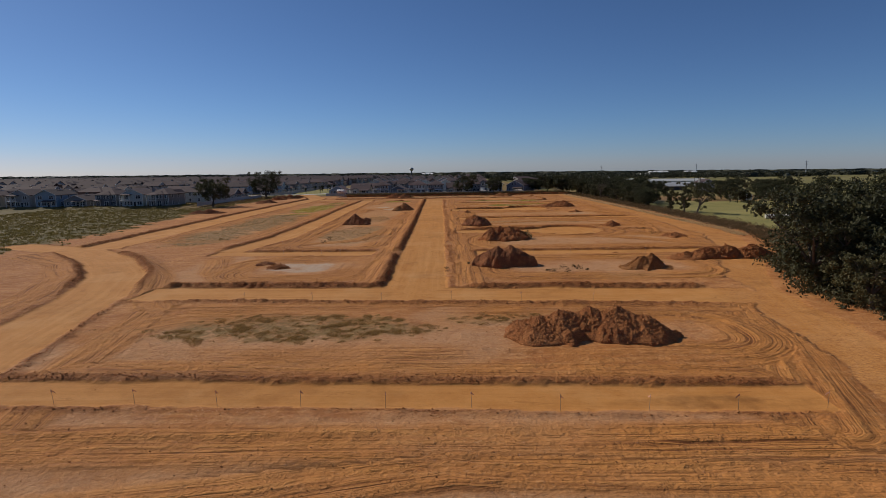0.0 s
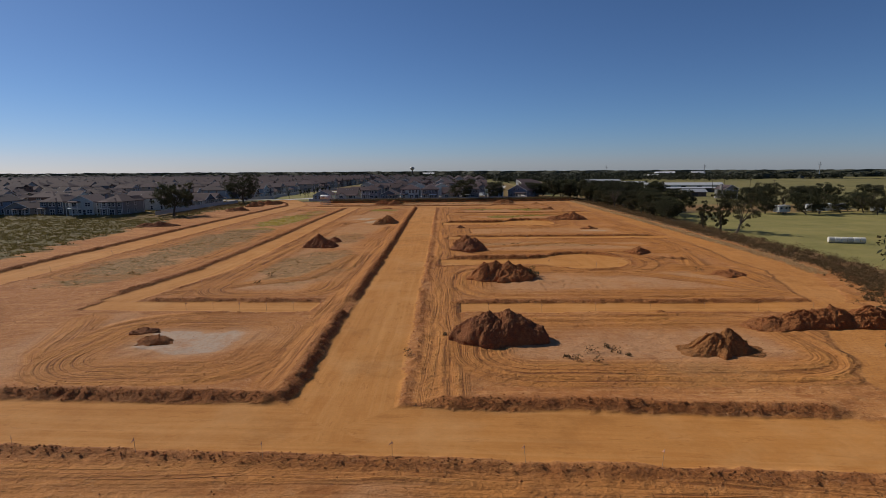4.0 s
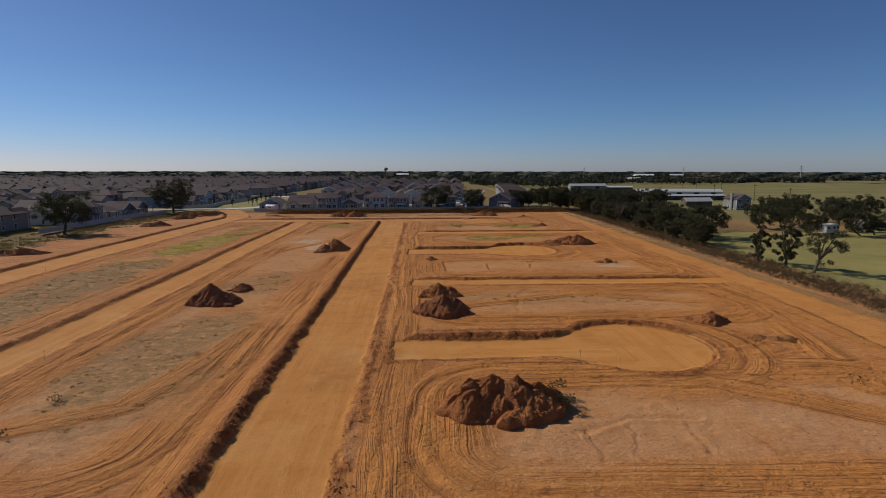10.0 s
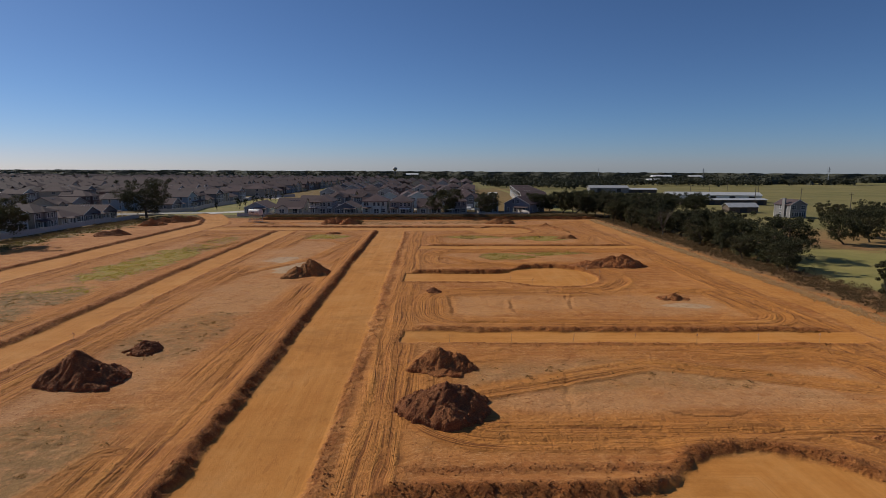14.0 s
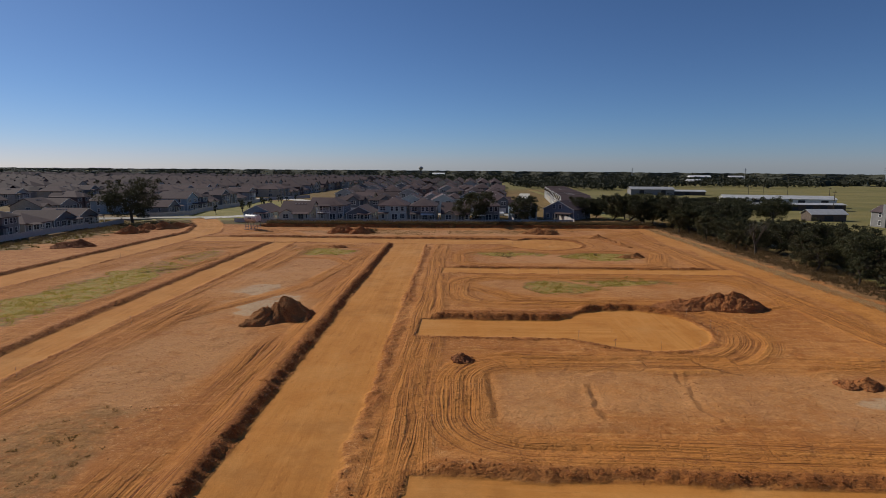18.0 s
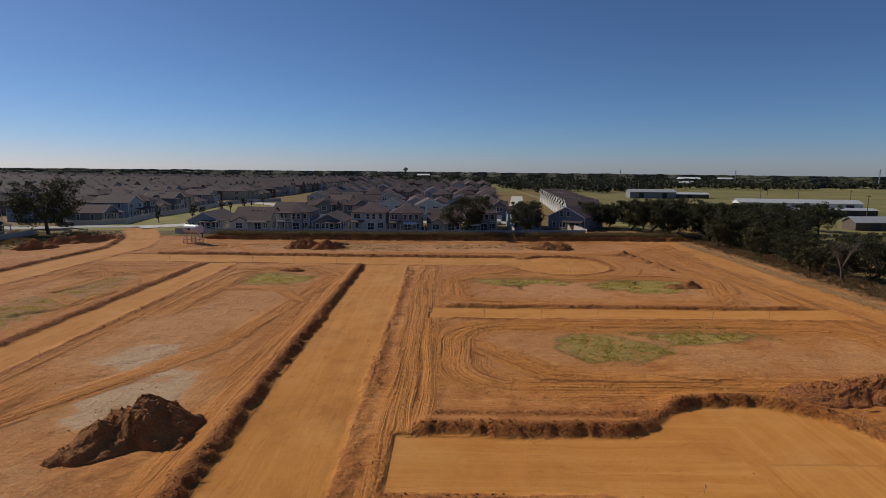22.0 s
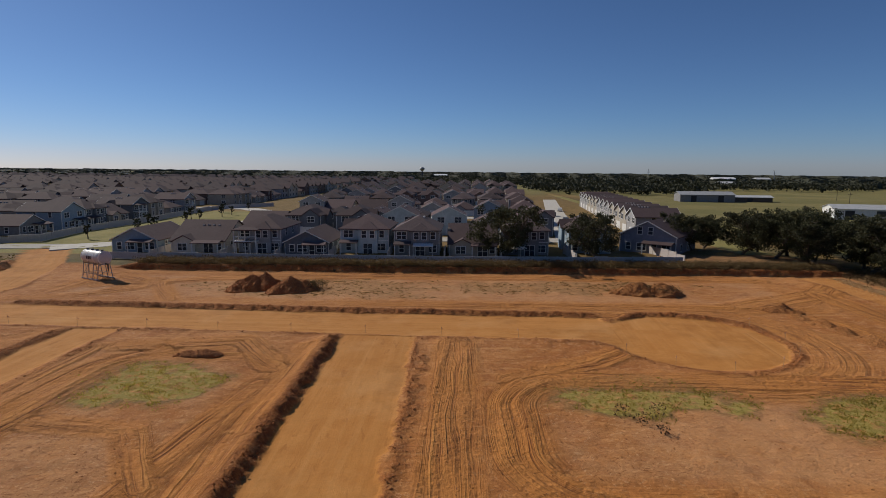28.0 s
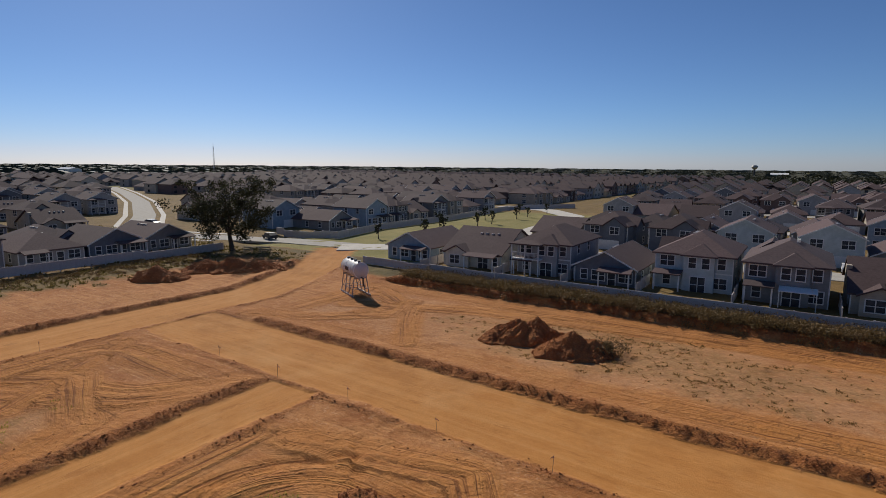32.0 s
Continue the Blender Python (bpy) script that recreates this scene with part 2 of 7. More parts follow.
    c = n.mix(n.math("MULTIPLY", n.attr("dry"), 0.85), c, n.mix(n.ramp(n.noise(p, 0.5, 6, 0.7), 0.35, 0.65), (0.20, 0.095, 0.040), (0.36, 0.19, 0.08)))
    c = n.mix(straw, c, n.mix(n.ramp(n.noise(p, 0.02, 6, 0.7), 0.35, 0.65), (0.15, 0.138, 0.042), (0.25, 0.20, 0.07)))
    k = n.math("MULTIPLY", n.ramp(grain, 0.3, 0.7, n.ramp(road, 0, 1, 0.90, 0.93), n.ramp(road, 0, 1, 1.09, 1.06)), n.ramp(fine, 0.3, 0.7, n.ramp(road, 0, 1, 0.88, 0.94), n.ramp(road, 0, 1, 1.10, 1.05)))
    c = n.mix(1.0, c, n.xyz(k, k, k), "MULTIPLY")
    relief = n.math("ADD", n.math("MULTIPLY", fine, n.math("ADD", n.math("MULTIPLY", roughness, 0.8), n.ramp(road, 0, 1, 0.30, 0.08))), n.math("MULTIPLY", grain, 0.08))
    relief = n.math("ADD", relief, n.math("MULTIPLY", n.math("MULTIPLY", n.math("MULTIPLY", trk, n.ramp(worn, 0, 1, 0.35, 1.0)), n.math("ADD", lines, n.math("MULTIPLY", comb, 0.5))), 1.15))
    relief = n.math("ADD", relief, n.math("MULTIPLY", n.math("ADD", n.math("MULTIPLY", streak, n.ramp(pale, 0.1, 0.6, 1.0, 0.35)), scuff), n.ramp(road, 0, 1, 0.28, 0.05)))
    relief = n.math("ADD", relief, n.math("MULTIPLY", scr, n.math("MULTIPLY", road, 0.12)))
    return n.done(c, relief, 1.0, 0.34)


def pile_material(name, a, b, light):
    n = Nodes(name, 0.97)
    n.b.inputs["Diffuse Roughness"].default_value = 0.18
    v = n.pos()
    f, g, h = n.noise(v, 0.5, 6, 0.7), n.noise(v, 2.5, 6, 0.7), n.noise(v, 9.0, 4, 0.7)
    c = n.mix(n.ramp(f, 0.35, 0.65), a, b)
    c = n.mix(n.ramp(g, 0.52, 0.75, 0, 0.6), c, light)
    k = n.ramp(h, 0.3, 0.7, 0.55, 1.3)
    c = n.mix(1.0, c, n.xyz(k, k, k), "MULTIPLY")
    return n.done(c, n.math("ADD", g, n.math("MULTIPLY", h, 1.1)), 1.0, 0.27)


def leaf_material(name, a, b, dry=(0.16, 0.13, 0.05), glow=0.35):
    """Leaves and blades that let some of the sun through."""
    n = Nodes(name, 0.7)
    c = n.mix(n.island(), a, b)
    c = n.mix(n.ramp(n.noise(n.pos(), 0.35, 3), 0.55, 0.8, 0, 0.5), c, dry)
    k = n.ramp(n.rand(), 0, 1, 0.75, 1.2)
    c = n.mix(1.0, c, n.xyz(k, k, k), "MULTIPLY")
    n.done(c)
    through_leaf = n.t.nodes.new("ShaderNodeBsdfTranslucent")
    n.put(through_leaf, "Color", c)
    both = n.t.nodes.new("ShaderNodeMixShader")
    both.inputs[0].default_value = glow
    n.t.links.new(n.b.outputs[0], both.inputs[1])
    n.t.links.new(through_leaf.outputs[0], both.inputs[2])
    n.t.links.new(both.outputs[0], n.t.nodes["Material Output"].inputs["Surface"])
    return n.mat


def shingle_material(name, a, b):
    n = Nodes(name, 0.9)
    v = n.obj()
    s = n.split(v)
    row = n.noise(n.xyz(n.math("MULTIPLY", s[0], 3.0), n.math("MULTIPLY", s[1], 3.0), n.math("MULTIPLY", s[2], 9.0)), 1.0, 3, 0.7)
    c = n.mix(n.ramp(row, 0.3, 0.7), a, b)
    c = n.mix(n.ramp(n.noise(v, 0.4, 4), 0.4, 0.7, 0, 0.35), c, (0.125, 0.088, 0.084))
    k = n.ramp(n.rand(), 0, 1, 0.78, 1.22)
    c = n.mix(1.0, c, n.xyz(k, k, k), "MULTIPLY")
    return n.done(c, row, 0.5, 0.03)


def siding_material(name, a):
    n = Nodes(name, 0.75)
    v = n.obj()
    s = n.split(v)
    lap = n.math("FRACT", n.math("MULTIPLY", s[2], 5.0))
    f = n.noise(v, 1.2, 4)
    dark = tuple(x * 0.82 for x in a)
    c = n.mix(n.ramp(f, 0.35, 0.65), a, dark)
    c = n.mix(n.ramp(lap, 0.86, 1.0, 0, 0.5), c, tuple(x * 0.55 for x in a))
    return n.done(c, n.math("MULTIPLY", lap, -1.0), 0.5, 0.03)


M = {
    "soil": soil_material(),
    "pile": pile_material("red_clay", (0.43, 0.148, 0.047), (0.56, 0.218, 0.070), (0.66, 0.32, 0.12)),
    "pile_dark": pile_material("dark_clay", (0.28, 0.098, 0.040), (0.44, 0.168, 0.062), (0.60, 0.28, 0.115)),
    "pile_light": pile_material("sandy_clay", (0.43, 0.168, 0.052), (0.55, 0.24, 0.078), (0.63, 0.31, 0.12)),
    "leaf": leaf_material("oak_leaves", (0.032, 0.034, 0.015), (0.078, 0.077, 0.032), (0.11, 0.085, 0.04), 0.25),
    "leaf_olive": leaf_material("olive_leaves", (0.050, 0.048, 0.020), (0.115, 0.10, 0.042), (0.14, 0.10, 0.05), 0.28),
    "leaf_dry": leaf_material("dry_brush_leaves", (0.095, 0.066, 0.028), (0.21, 0.128, 0.056), (0.24, 0.105, 0.042), 0.3),
    "bank_leaf": leaf_material("bank_brush_leaves", (0.090, 0.060, 0.024), (0.190, 0.125, 0.050), (0.20, 0.10, 0.045), 0.3),
    "weed": leaf_material("weed_blades", (0.215, 0.125, 0.042), (0.37, 0.225, 0.080), (0.40, 0.22, 0.08), 0.4),
    "meadow": leaf_material("meadow_weed_blades", (0.105, 0.082, 0.024), (0.205, 0.155, 0.048), (0.18, 0.11, 0.05), 0.3),
    "grass": leaf_material("green_grass_blades", (0.31, 0.245, 0.045), (0.50, 0.375, 0.085), (0.48, 0.31, 0.10), 0.6),
    "woods": leaf_material("wood_leaves", (0.026, 0.030, 0.017), (0.060, 0.062, 0.032), (0.09, 0.07, 0.04), 0.15),
    "bark": speckled("bark", (0.07, 0.055, 0.042), (0.13, 0.105, 0.08), 4, 0.95, 0, 0.05),
    "concrete": speckled("concrete", (0.42, 0.39, 0.34), (0.50, 0.465, 0.41), 0.6, 0.9),
    "vinyl": speckled("white_vinyl", (0.44, 0.395, 0.37), (0.52, 0.47, 0.44), 1.5, 0.6, own=False),
    "silt": speckled("black_silt_cloth", (0.045, 0.032, 0.026), (0.09, 0.06, 0.045), 1.2, 0.9),
    "trim": speckled("white_trim", (0.60, 0.59, 0.57), (0.68, 0.67, 0.65), 2, 0.6, own=False),
    "white_metal": speckled("white_metal", (0.68, 0.67, 0.65), (0.78, 0.77, 0.75), 1.2, 0.4, 0.0, 0.004),
    "steel": speckled("galvanised_steel", (0.30, 0.29, 0.28), (0.42, 0.41, 0.40), 5, 0.5, 0.7, 0.004),
    "dark_metal": speckled("dark_metal", (0.03, 0.03, 0.035), (0.06, 0.06, 0.065), 3, 0.5, 0.2, 0.004),
    "wood": speckled("raw_wood", (0.34, 0.24, 0.14), (0.46, 0.34, 0.21), 6, 0.85),
    "rubber": speckled("rubber", (0.02, 0.02, 0.02), (0.04, 0.04, 0.04), 5, 0.8),
    "pink": speckled("faded_ribbon", (0.50, 0.26, 0.18), (0.58, 0.32, 0.22), 5, 0.7),
    "straw_bale": speckled("bale_wrap", (0.55, 0.52, 0.45), (0.68, 0.64, 0.55), 3, 0.8),
    "roof_metal": speckled("pale_roof_metal", (0.45, 0.45, 0.44), (0.58, 0.57, 0.55), 0.5, 0.45, 0.2),
    "vent": speckled("pale_vent_metal", (0.34, 0.31, 0.30), (0.46, 0.42, 0.40), 3, 0.5, own=False),
    "roof_a": shingle_material("brown_shingles", (0.074, 0.048, 0.048), (0.114, 0.076, 0.075)),
    "roof_b": shingle_material("grey_shingles", (0.068, 0.048, 0.049), (0.102, 0.074, 0.074)),
    "red_mark": speckled("dark_lettering", (0.05, 0.04, 0.04), (0.08, 0.06, 0.06), 5),
}
glass = Nodes("window_glass", 0.25)
glass.b.inputs["Specular IOR Level"].default_value = 0.12
M["glass"] = glass.done(glass.mix(glass.ramp(glass.noise(glass.obj(), 0.7), 0.35, 0.65), (0.022, 0.026, 0.032), (0.07, 0.075, 0.085)))
SIDING = [siding_material("siding_" + k, v) for k, v in (
    ("blue", (0.27, 0.345, 0.41)), ("beige", (0.66, 0.60, 0.50)), ("grey", (0.35, 0.34, 0.335)), ("navy", (0.155, 0.165, 0.185)),
    ("sage", (0.50, 0.54, 0.53)), ("slate", (0.25, 0.24, 0.235)), ("tan", (0.42, 0.37, 0.30)), ("violet", (0.25, 0.26, 0.30)),
    ("cream", (0.52, 0.47, 0.40)), ("brick", (0.17, 0.115, 0.10)))]


# ---------------------------------------------------------------- mesh helpers
class Shape:
    """Collects vertices and faces of one mesh."""

    def __init__(self):
        self.v, self.f = [], []

    def add(self, verts, faces):
        k = len(self.v)
        self.v += [tuple(p) for p in verts]
        self.f += [tuple(i + k for i in f) for f in faces]
        return self

    def box(self, x0, y0, z0, x1, y1, z1, m=None):
        p = [Vector((x, y, z)) for z in (z0, z1) for x, y in ((x0, y0), (x1, y0), (x1, y1), (x0, y1))]
        if m is not None:
            p = [m @ q for q in p]
        return self.add(p, [(3, 2, 1, 0), (4, 5, 6, 7), (0, 1, 5, 4), (1, 2, 6, 5), (2, 3, 7, 6), (3, 0, 4, 7)])

    def tube(self, a, b, ra, rb, sides=6, cap=True):
        a, b = Vector(a), Vector(b)
        z = (b - a).normalized()
        x = z.orthogonal().normalized()
        y = z.cross(x)
        p = [c + (x * math.cos(t) + y * math.sin(t)) * r for c, r in ((a, ra), (b, rb)) for t in [2 * math.pi * i / sides for i in range(sides)]]
        f = [(i, (i + 1) % sides, sides + (i + 1) % sides, sides + i) for i in range(sides)]
        if cap:
            f += [tuple(range(sides))[::-1], tuple(range(sides, 2 * sides))]
        return self.add(p, f)

    def lathe(self, prof, sides=20, m=None):
        """Turns a profile of (radius, height) round z."""
        p = [Vector((r * math.cos(2 * math.pi * i / sides), r * math.sin(2 * math.pi * i / sides), h)) for r, h in prof for i in range(sides)]
        if m is not None:
            p = [m @ q for q in p]
        f = [(k * sides + i, k * sides + (i + 1) % sides, (k + 1) * sides + (i + 1) % sides, (k + 1) * sides + i) for k in range(len(prof) - 1) for i in range(sides)]
        f += [tuple(range(sides))[::-1], tuple(range((len(prof) - 1) * sides, len(prof) * sides))]
        return self.add(p, f)

    def mesh(self, name, mat, smooth=False):
        me = bpy.data.meshes.new(name)
        me.from_pydata(self.v, [], self.f)
        me.materials.append(mat)
        if smooth:
            me.polygons.foreach_set("use_smooth", [True] * len(me.polygons))
        me.update()
        return me


def quads_mesh(name, corners, mat):
    """A mesh of loose quads from an array (n, 4, 3)."""
    n = len(corners)
    me = bpy.data.meshes.new(name)
    me.vertices.add(4 * n), me.loops.add(4 * n), me.polygons.add(n)
    me.vertices.foreach_set("co", np.asarray(corners, dtype=np.float32).ravel())
    me.loops.foreach_set("vertex_index", np.arange(4 * n, dtype=np.int32))
    me.polygons.foreach_set("loop_start", np.arange(0, 4 * n, 4, dtype=np.int32))
    me.materials.append(mat)
    me.update(calc_edges=True)
    return me


def part(name, shape, mat, parent, label="", smooth=False):
    me = shape if isinstance(shape, bpy.types.Mesh) else shape.mesh(name, mat, smooth)
    ob = new(name, me)
    ob.parent = parent
    if label:
        tagged(ob, label)
    return ob


def thing(name, label, category, group="", kind="", m=None):
    ob = tagged(new(name), label, category, group, kind)
    ob.empty_display_size = 0.3
    if m is not None:
        ob.matrix_basis = m
    return ob


def leaves(rng, centres, radii, per, size, flat=0.75):
    """Loose leaf sprays: per quads round each centre."""
    n = len(centres) * per
    c = np.repeat(np.asarray(centres), per, axis=0)
    r = np.repeat(np.asarray(radii), per)
    d = rng.normal(size=(n, 3))
    d /= np.linalg.norm(d, axis=1)[:, None]
    d *= (rng.random(n) ** 0.45 * r)[:, None]
    d[:, 2] *= flat
    c = c + d
    u, w = rng.normal(size=(n, 3)), rng.normal(size=(n, 3))
    u /= np.linalg.norm(u, axis=1)[:, None]
    w -= u * (u * w).sum(1)[:, None]
    w /= np.linalg.norm(w, axis=1)[:, None]
    s = size * (0.6 + 0.8 * rng.random(n))
    u, w = u * s[:, None], w * (s * (0.5 + 0.4 * rng.random(n)))[:, None]
    return np.stack([c - u * 0.9, c - w * 0.8 + u * 0.1, c + u, c + w * 0.8 - u * 0.1], axis=1)


TABLES = {}


def smooth_noise(x, y, scale, seed):
    """Cheap value noise on arrays, -1 to 1."""
    if seed not in TABLES:
        TABLES[seed] = np.random.default_rng(seed).random(65536).astype(np.float32) * 2 - 1
    tab = TABLES[seed]
    x, y = x * scale + 1000.3, y * scale + 1000.7
    i, j = np.floor(x).astype(np.int32), np.floor(y).astype(np.int32)
    u, v = x - i, y - j
    u, v = u * u * (3 - 2 * u), v * v * (3 - 2 * v)
    i0, i1, j0, j1 = (i & 255) << 8, (i + 1 & 255) << 8, j & 255, j + 1 & 255
    return (tab[i0 + j0] * (1 - u) + tab[i1 + j0] * u) * (1 - v) + (tab[i0 + j1] * (1 - u) + tab[i1 + j1] * u) * v


def fractal(x, y, scale, seed, octaves=4):
    return sum(smooth_noise(x, y, scale * 2.1 ** k, seed + k) * 0.55 ** k for k in range(octaves))


def step(v, a, b):
    t = np.clip((v - a) / (b - a), 0, 1)
    return t * t * (3 - 2 * t)


# ---------------------------------------------------------------- plan of the site
MAIN = [(-4.5, 64), (-5.0, 100), (-5.6, 150), (-6.6, 200), (-7.9, 276)]
ROADS = [  # centre line, half width
    (MAIN, 4.1),
    ([(-70, 38.2), (-32, 36.5), (24, 34.1)], 2.15),
    ([(-39, 67.4), (-8, 66.0), (36, 63.0)], 3.6),
    ([(-37, 34), (-41.5, 52), (-44.5, 66), (-50, 80.5), (-60, 94.5), (-73, 107), (-95, 117)], 4.0),
    ([(-72, 110), (-73, 200), (-72, 285), (-71.5, 297), (-78, 315), (-88, 331)], 4.3),
    ([(-42, 103), (-38.6, 125), (-38.6, 165), (-40, 215), (-40.8, 277)], 2.75),
    ([(-44, 100.6), (-14, 99.0)], 2.5),
    ([(28, 22), (34, 50), (39, 70), (50, 95), (58.5, 120), (60.5, 150), (61.3, 200), (61, 312)], 4.0),
    ([(4.6, 98.2), (54, 97.4)], 2.25),
    ([(1.5, 131.7), (25, 132.1)], 3.0),
    ([(2.5, 167.3), (57, 166.5)], 2.2),
    ([(0.7, 202.3), (24, 202.3)], 3.6),
    ([(2.0, 240.0), (57, 239.9)], 2.55),
    ([(-67, 283.0), (18, 280.0)], 4.5),
]
BULBS = [(28.3, 132.3, 8.0), (27.0, 202.8, 8.5), (26.3, 276.2, 9.3)]
# lots: x0, y0, x1, y1, corner radius; the machines drove round just inside their edges
LOTS = [(-34, 40.5, 30, 58.5, 8), (-70, 2, 26, 30.5, 4), (-36, 73, -12, 96, 8), (3.5, 73, 42, 94.5, 8), (3.5, 101.5, 53, 127.5, 9),
        (3.5, 141, 53, 163.5, 8), (3.5, 170.5, 55, 193, 8), (3.5, 212.5, 55, 236, 8), (3.5, 243.5, 48, 266, 8),
        (-34.5, 103.5, -13, 272, 8), (-66, 118, -44, 276, 6), (-62, 288.5, 52, 312, 5)]


SCARS = [  # line, half width, depth
    ([(8.4, 187), (8.7, 182), (8.6, 178)], 0.35, 0.3), ([(17.3, 184.4), (17.1, 178)], 0.35, 0.3), ([(26.4, 187.7), (25.6, 180.6), (26.3, 177.8)], 0.3, 0.25), ([(27.5, 188.2), (26.3, 184.3)], 0.25, 0.2),
    ([(17, 113.2), (17.1, 108.1)], 0.22, 0.2), ([(20.5, 113.1), (20, 108)], 0.22, 0.2), ([(25, 113), (24.7, 108.9)], 0.22, 0.2), ([(29, 112.8), (29.6, 109.3)], 0.22, 0.2),
    ([(16.7, 112), (21.4, 114.4), (26.5, 114.2)], 0.4, 0.3), ([(29.2, 108.6), (34.1, 109)], 0.2, 0.2), ([(19.8, 108), (21.8, 108.5)], 0.2, 0.2), ([(8.9, 107.9), (15.7, 108.2)], 0.2, 0.15),
    ([(19, 155.4), (17.5, 146.8)], 0.25, 0.2), ([(11.1, 222.4), (14.3, 220.5)], 0.4, 0.35), ([(12.2, 223.7), (14.6, 220.7)], 0.3, 0.25),
    ([(-46.2, 249), (-47.7, 240), (-53, 234.5)], 0.6, 0.4), ([(-53.7, 252.6), (-55.4, 249.6)], 0.6, 0.4), ([(-33.3, 265), (-31.9, 268.8), (-29.1, 271.3)], 0.6, 0.45), ([(-29.8, 272.2), (-27.4, 269.8)], 0.4, 0.35),
    ([(-26, 268.1), (-23.3, 270.1)], 0.5, 0.35), ([(-29.1, 215.2), (-26.4, 216.2)], 0.3, 0.25), ([(-23.9, 228.7), (-19.5, 228.8), (-18.3, 231)], 0.3, 0.2),
    ([(-30.6, 239.8), (-26.5, 240.5), (-19.6, 240), (-16.3, 240.7)], 0.35, 0.25), ([(-25.9, 186.4), (-17.7, 184.9)], 0.3, 0.22), ([(-29.8, 230.4), (-24.5, 231.4), (-18.5, 229.5)], 0.3, 0.22), ([(-22.8, 193), (-16, 193.3)], 0.3, 0.22),
    ([(38, 131), (44, 134), (48, 131.5)], 0.5, 0.35), ([(40, 128.5), (46, 130.5)], 0.4, 0.3), ([(41, 136.5), (47.5, 135)], 0.4, 0.3), ([(34, 150), (44, 149)], 0.3, 0.2), ([(40, 189), (48, 190.5)], 0.5, 0.35), ([(43, 192), (50, 189)], 0.4, 0.3),
    ([(-20, 21), (-8, 22.5), (6, 21.5)], 0.25, 0.12), ([(-30, 26.5), (-10, 27.2), (20, 26)], 0.3, 0.12), ([(5, 18.5), (22, 17)], 0.25, 0.12), ([(-26, 17.5), (-12, 18.8)], 0.25, 0.12)]


def lie(x, y):
    """Lie of the land beyond the site: it falls away gently to the north and the east."""
    n, e, w = np.maximum(0, y - 335), np.maximum(0, x - 80), np.maximum(0, -x - 118)
    return -0.0045 * n - 0.0062 * e + 0.0062 * w


def polyline(px, py, pts, cap=None):
    """Distance to a polyline, signed offset across it and the way along it."""
    best = np.full(px.shape, 1e9)
    off, along = np.zeros(px.shape), np.zeros(px.shape)
    run = 0.0
    for k, ((ax, ay), (bx, by)) in enumerate(zip(pts, pts[1:])):
        dx, dy = bx - ax, by - ay
        ln = math.hypot(dx, dy)
        raw = ((px - ax) * dx + (py - ay) * dy) / ln ** 2
        t = np.clip(raw, 0, 1)
        d = np.hypot(px - ax - t * dx, py - ay - t * dy)
        side = ((px - ax) * dy - (py - ay) * dx) / ln
        if cap is not None:             # square ends for a strip of that half width
            past = np.maximum(-raw if k == 0 else -1.0, raw - 1 if k == len(pts) - 2 else -1.0) * ln
            d = np.where(past > 0, np.maximum(np.abs(side), cap + past), d)
        hit = d < best
        best = np.where(hit, d, best)
        off = np.where(hit, np.copysign(d, side), off)
        along = np.where(hit, run + t * ln, along)
        run += ln
    return best, off, along


def rounded(px, py, lot):
    """Signed distance to a rounded rectangle, negative inside."""
    x0, y0, x1, y1, r = lot
    qx, qy = np.abs(px - (x0 + x1) / 2) - (x1 - x0) / 2 + r, np.abs(py - (y0 + y1) / 2) - (y1 - y0) / 2 + r
    return np.hypot(np.maximum(qx, 0), np.maximum(qy, 0)) + np.minimum(np.maximum(qx, qy), 0) - r


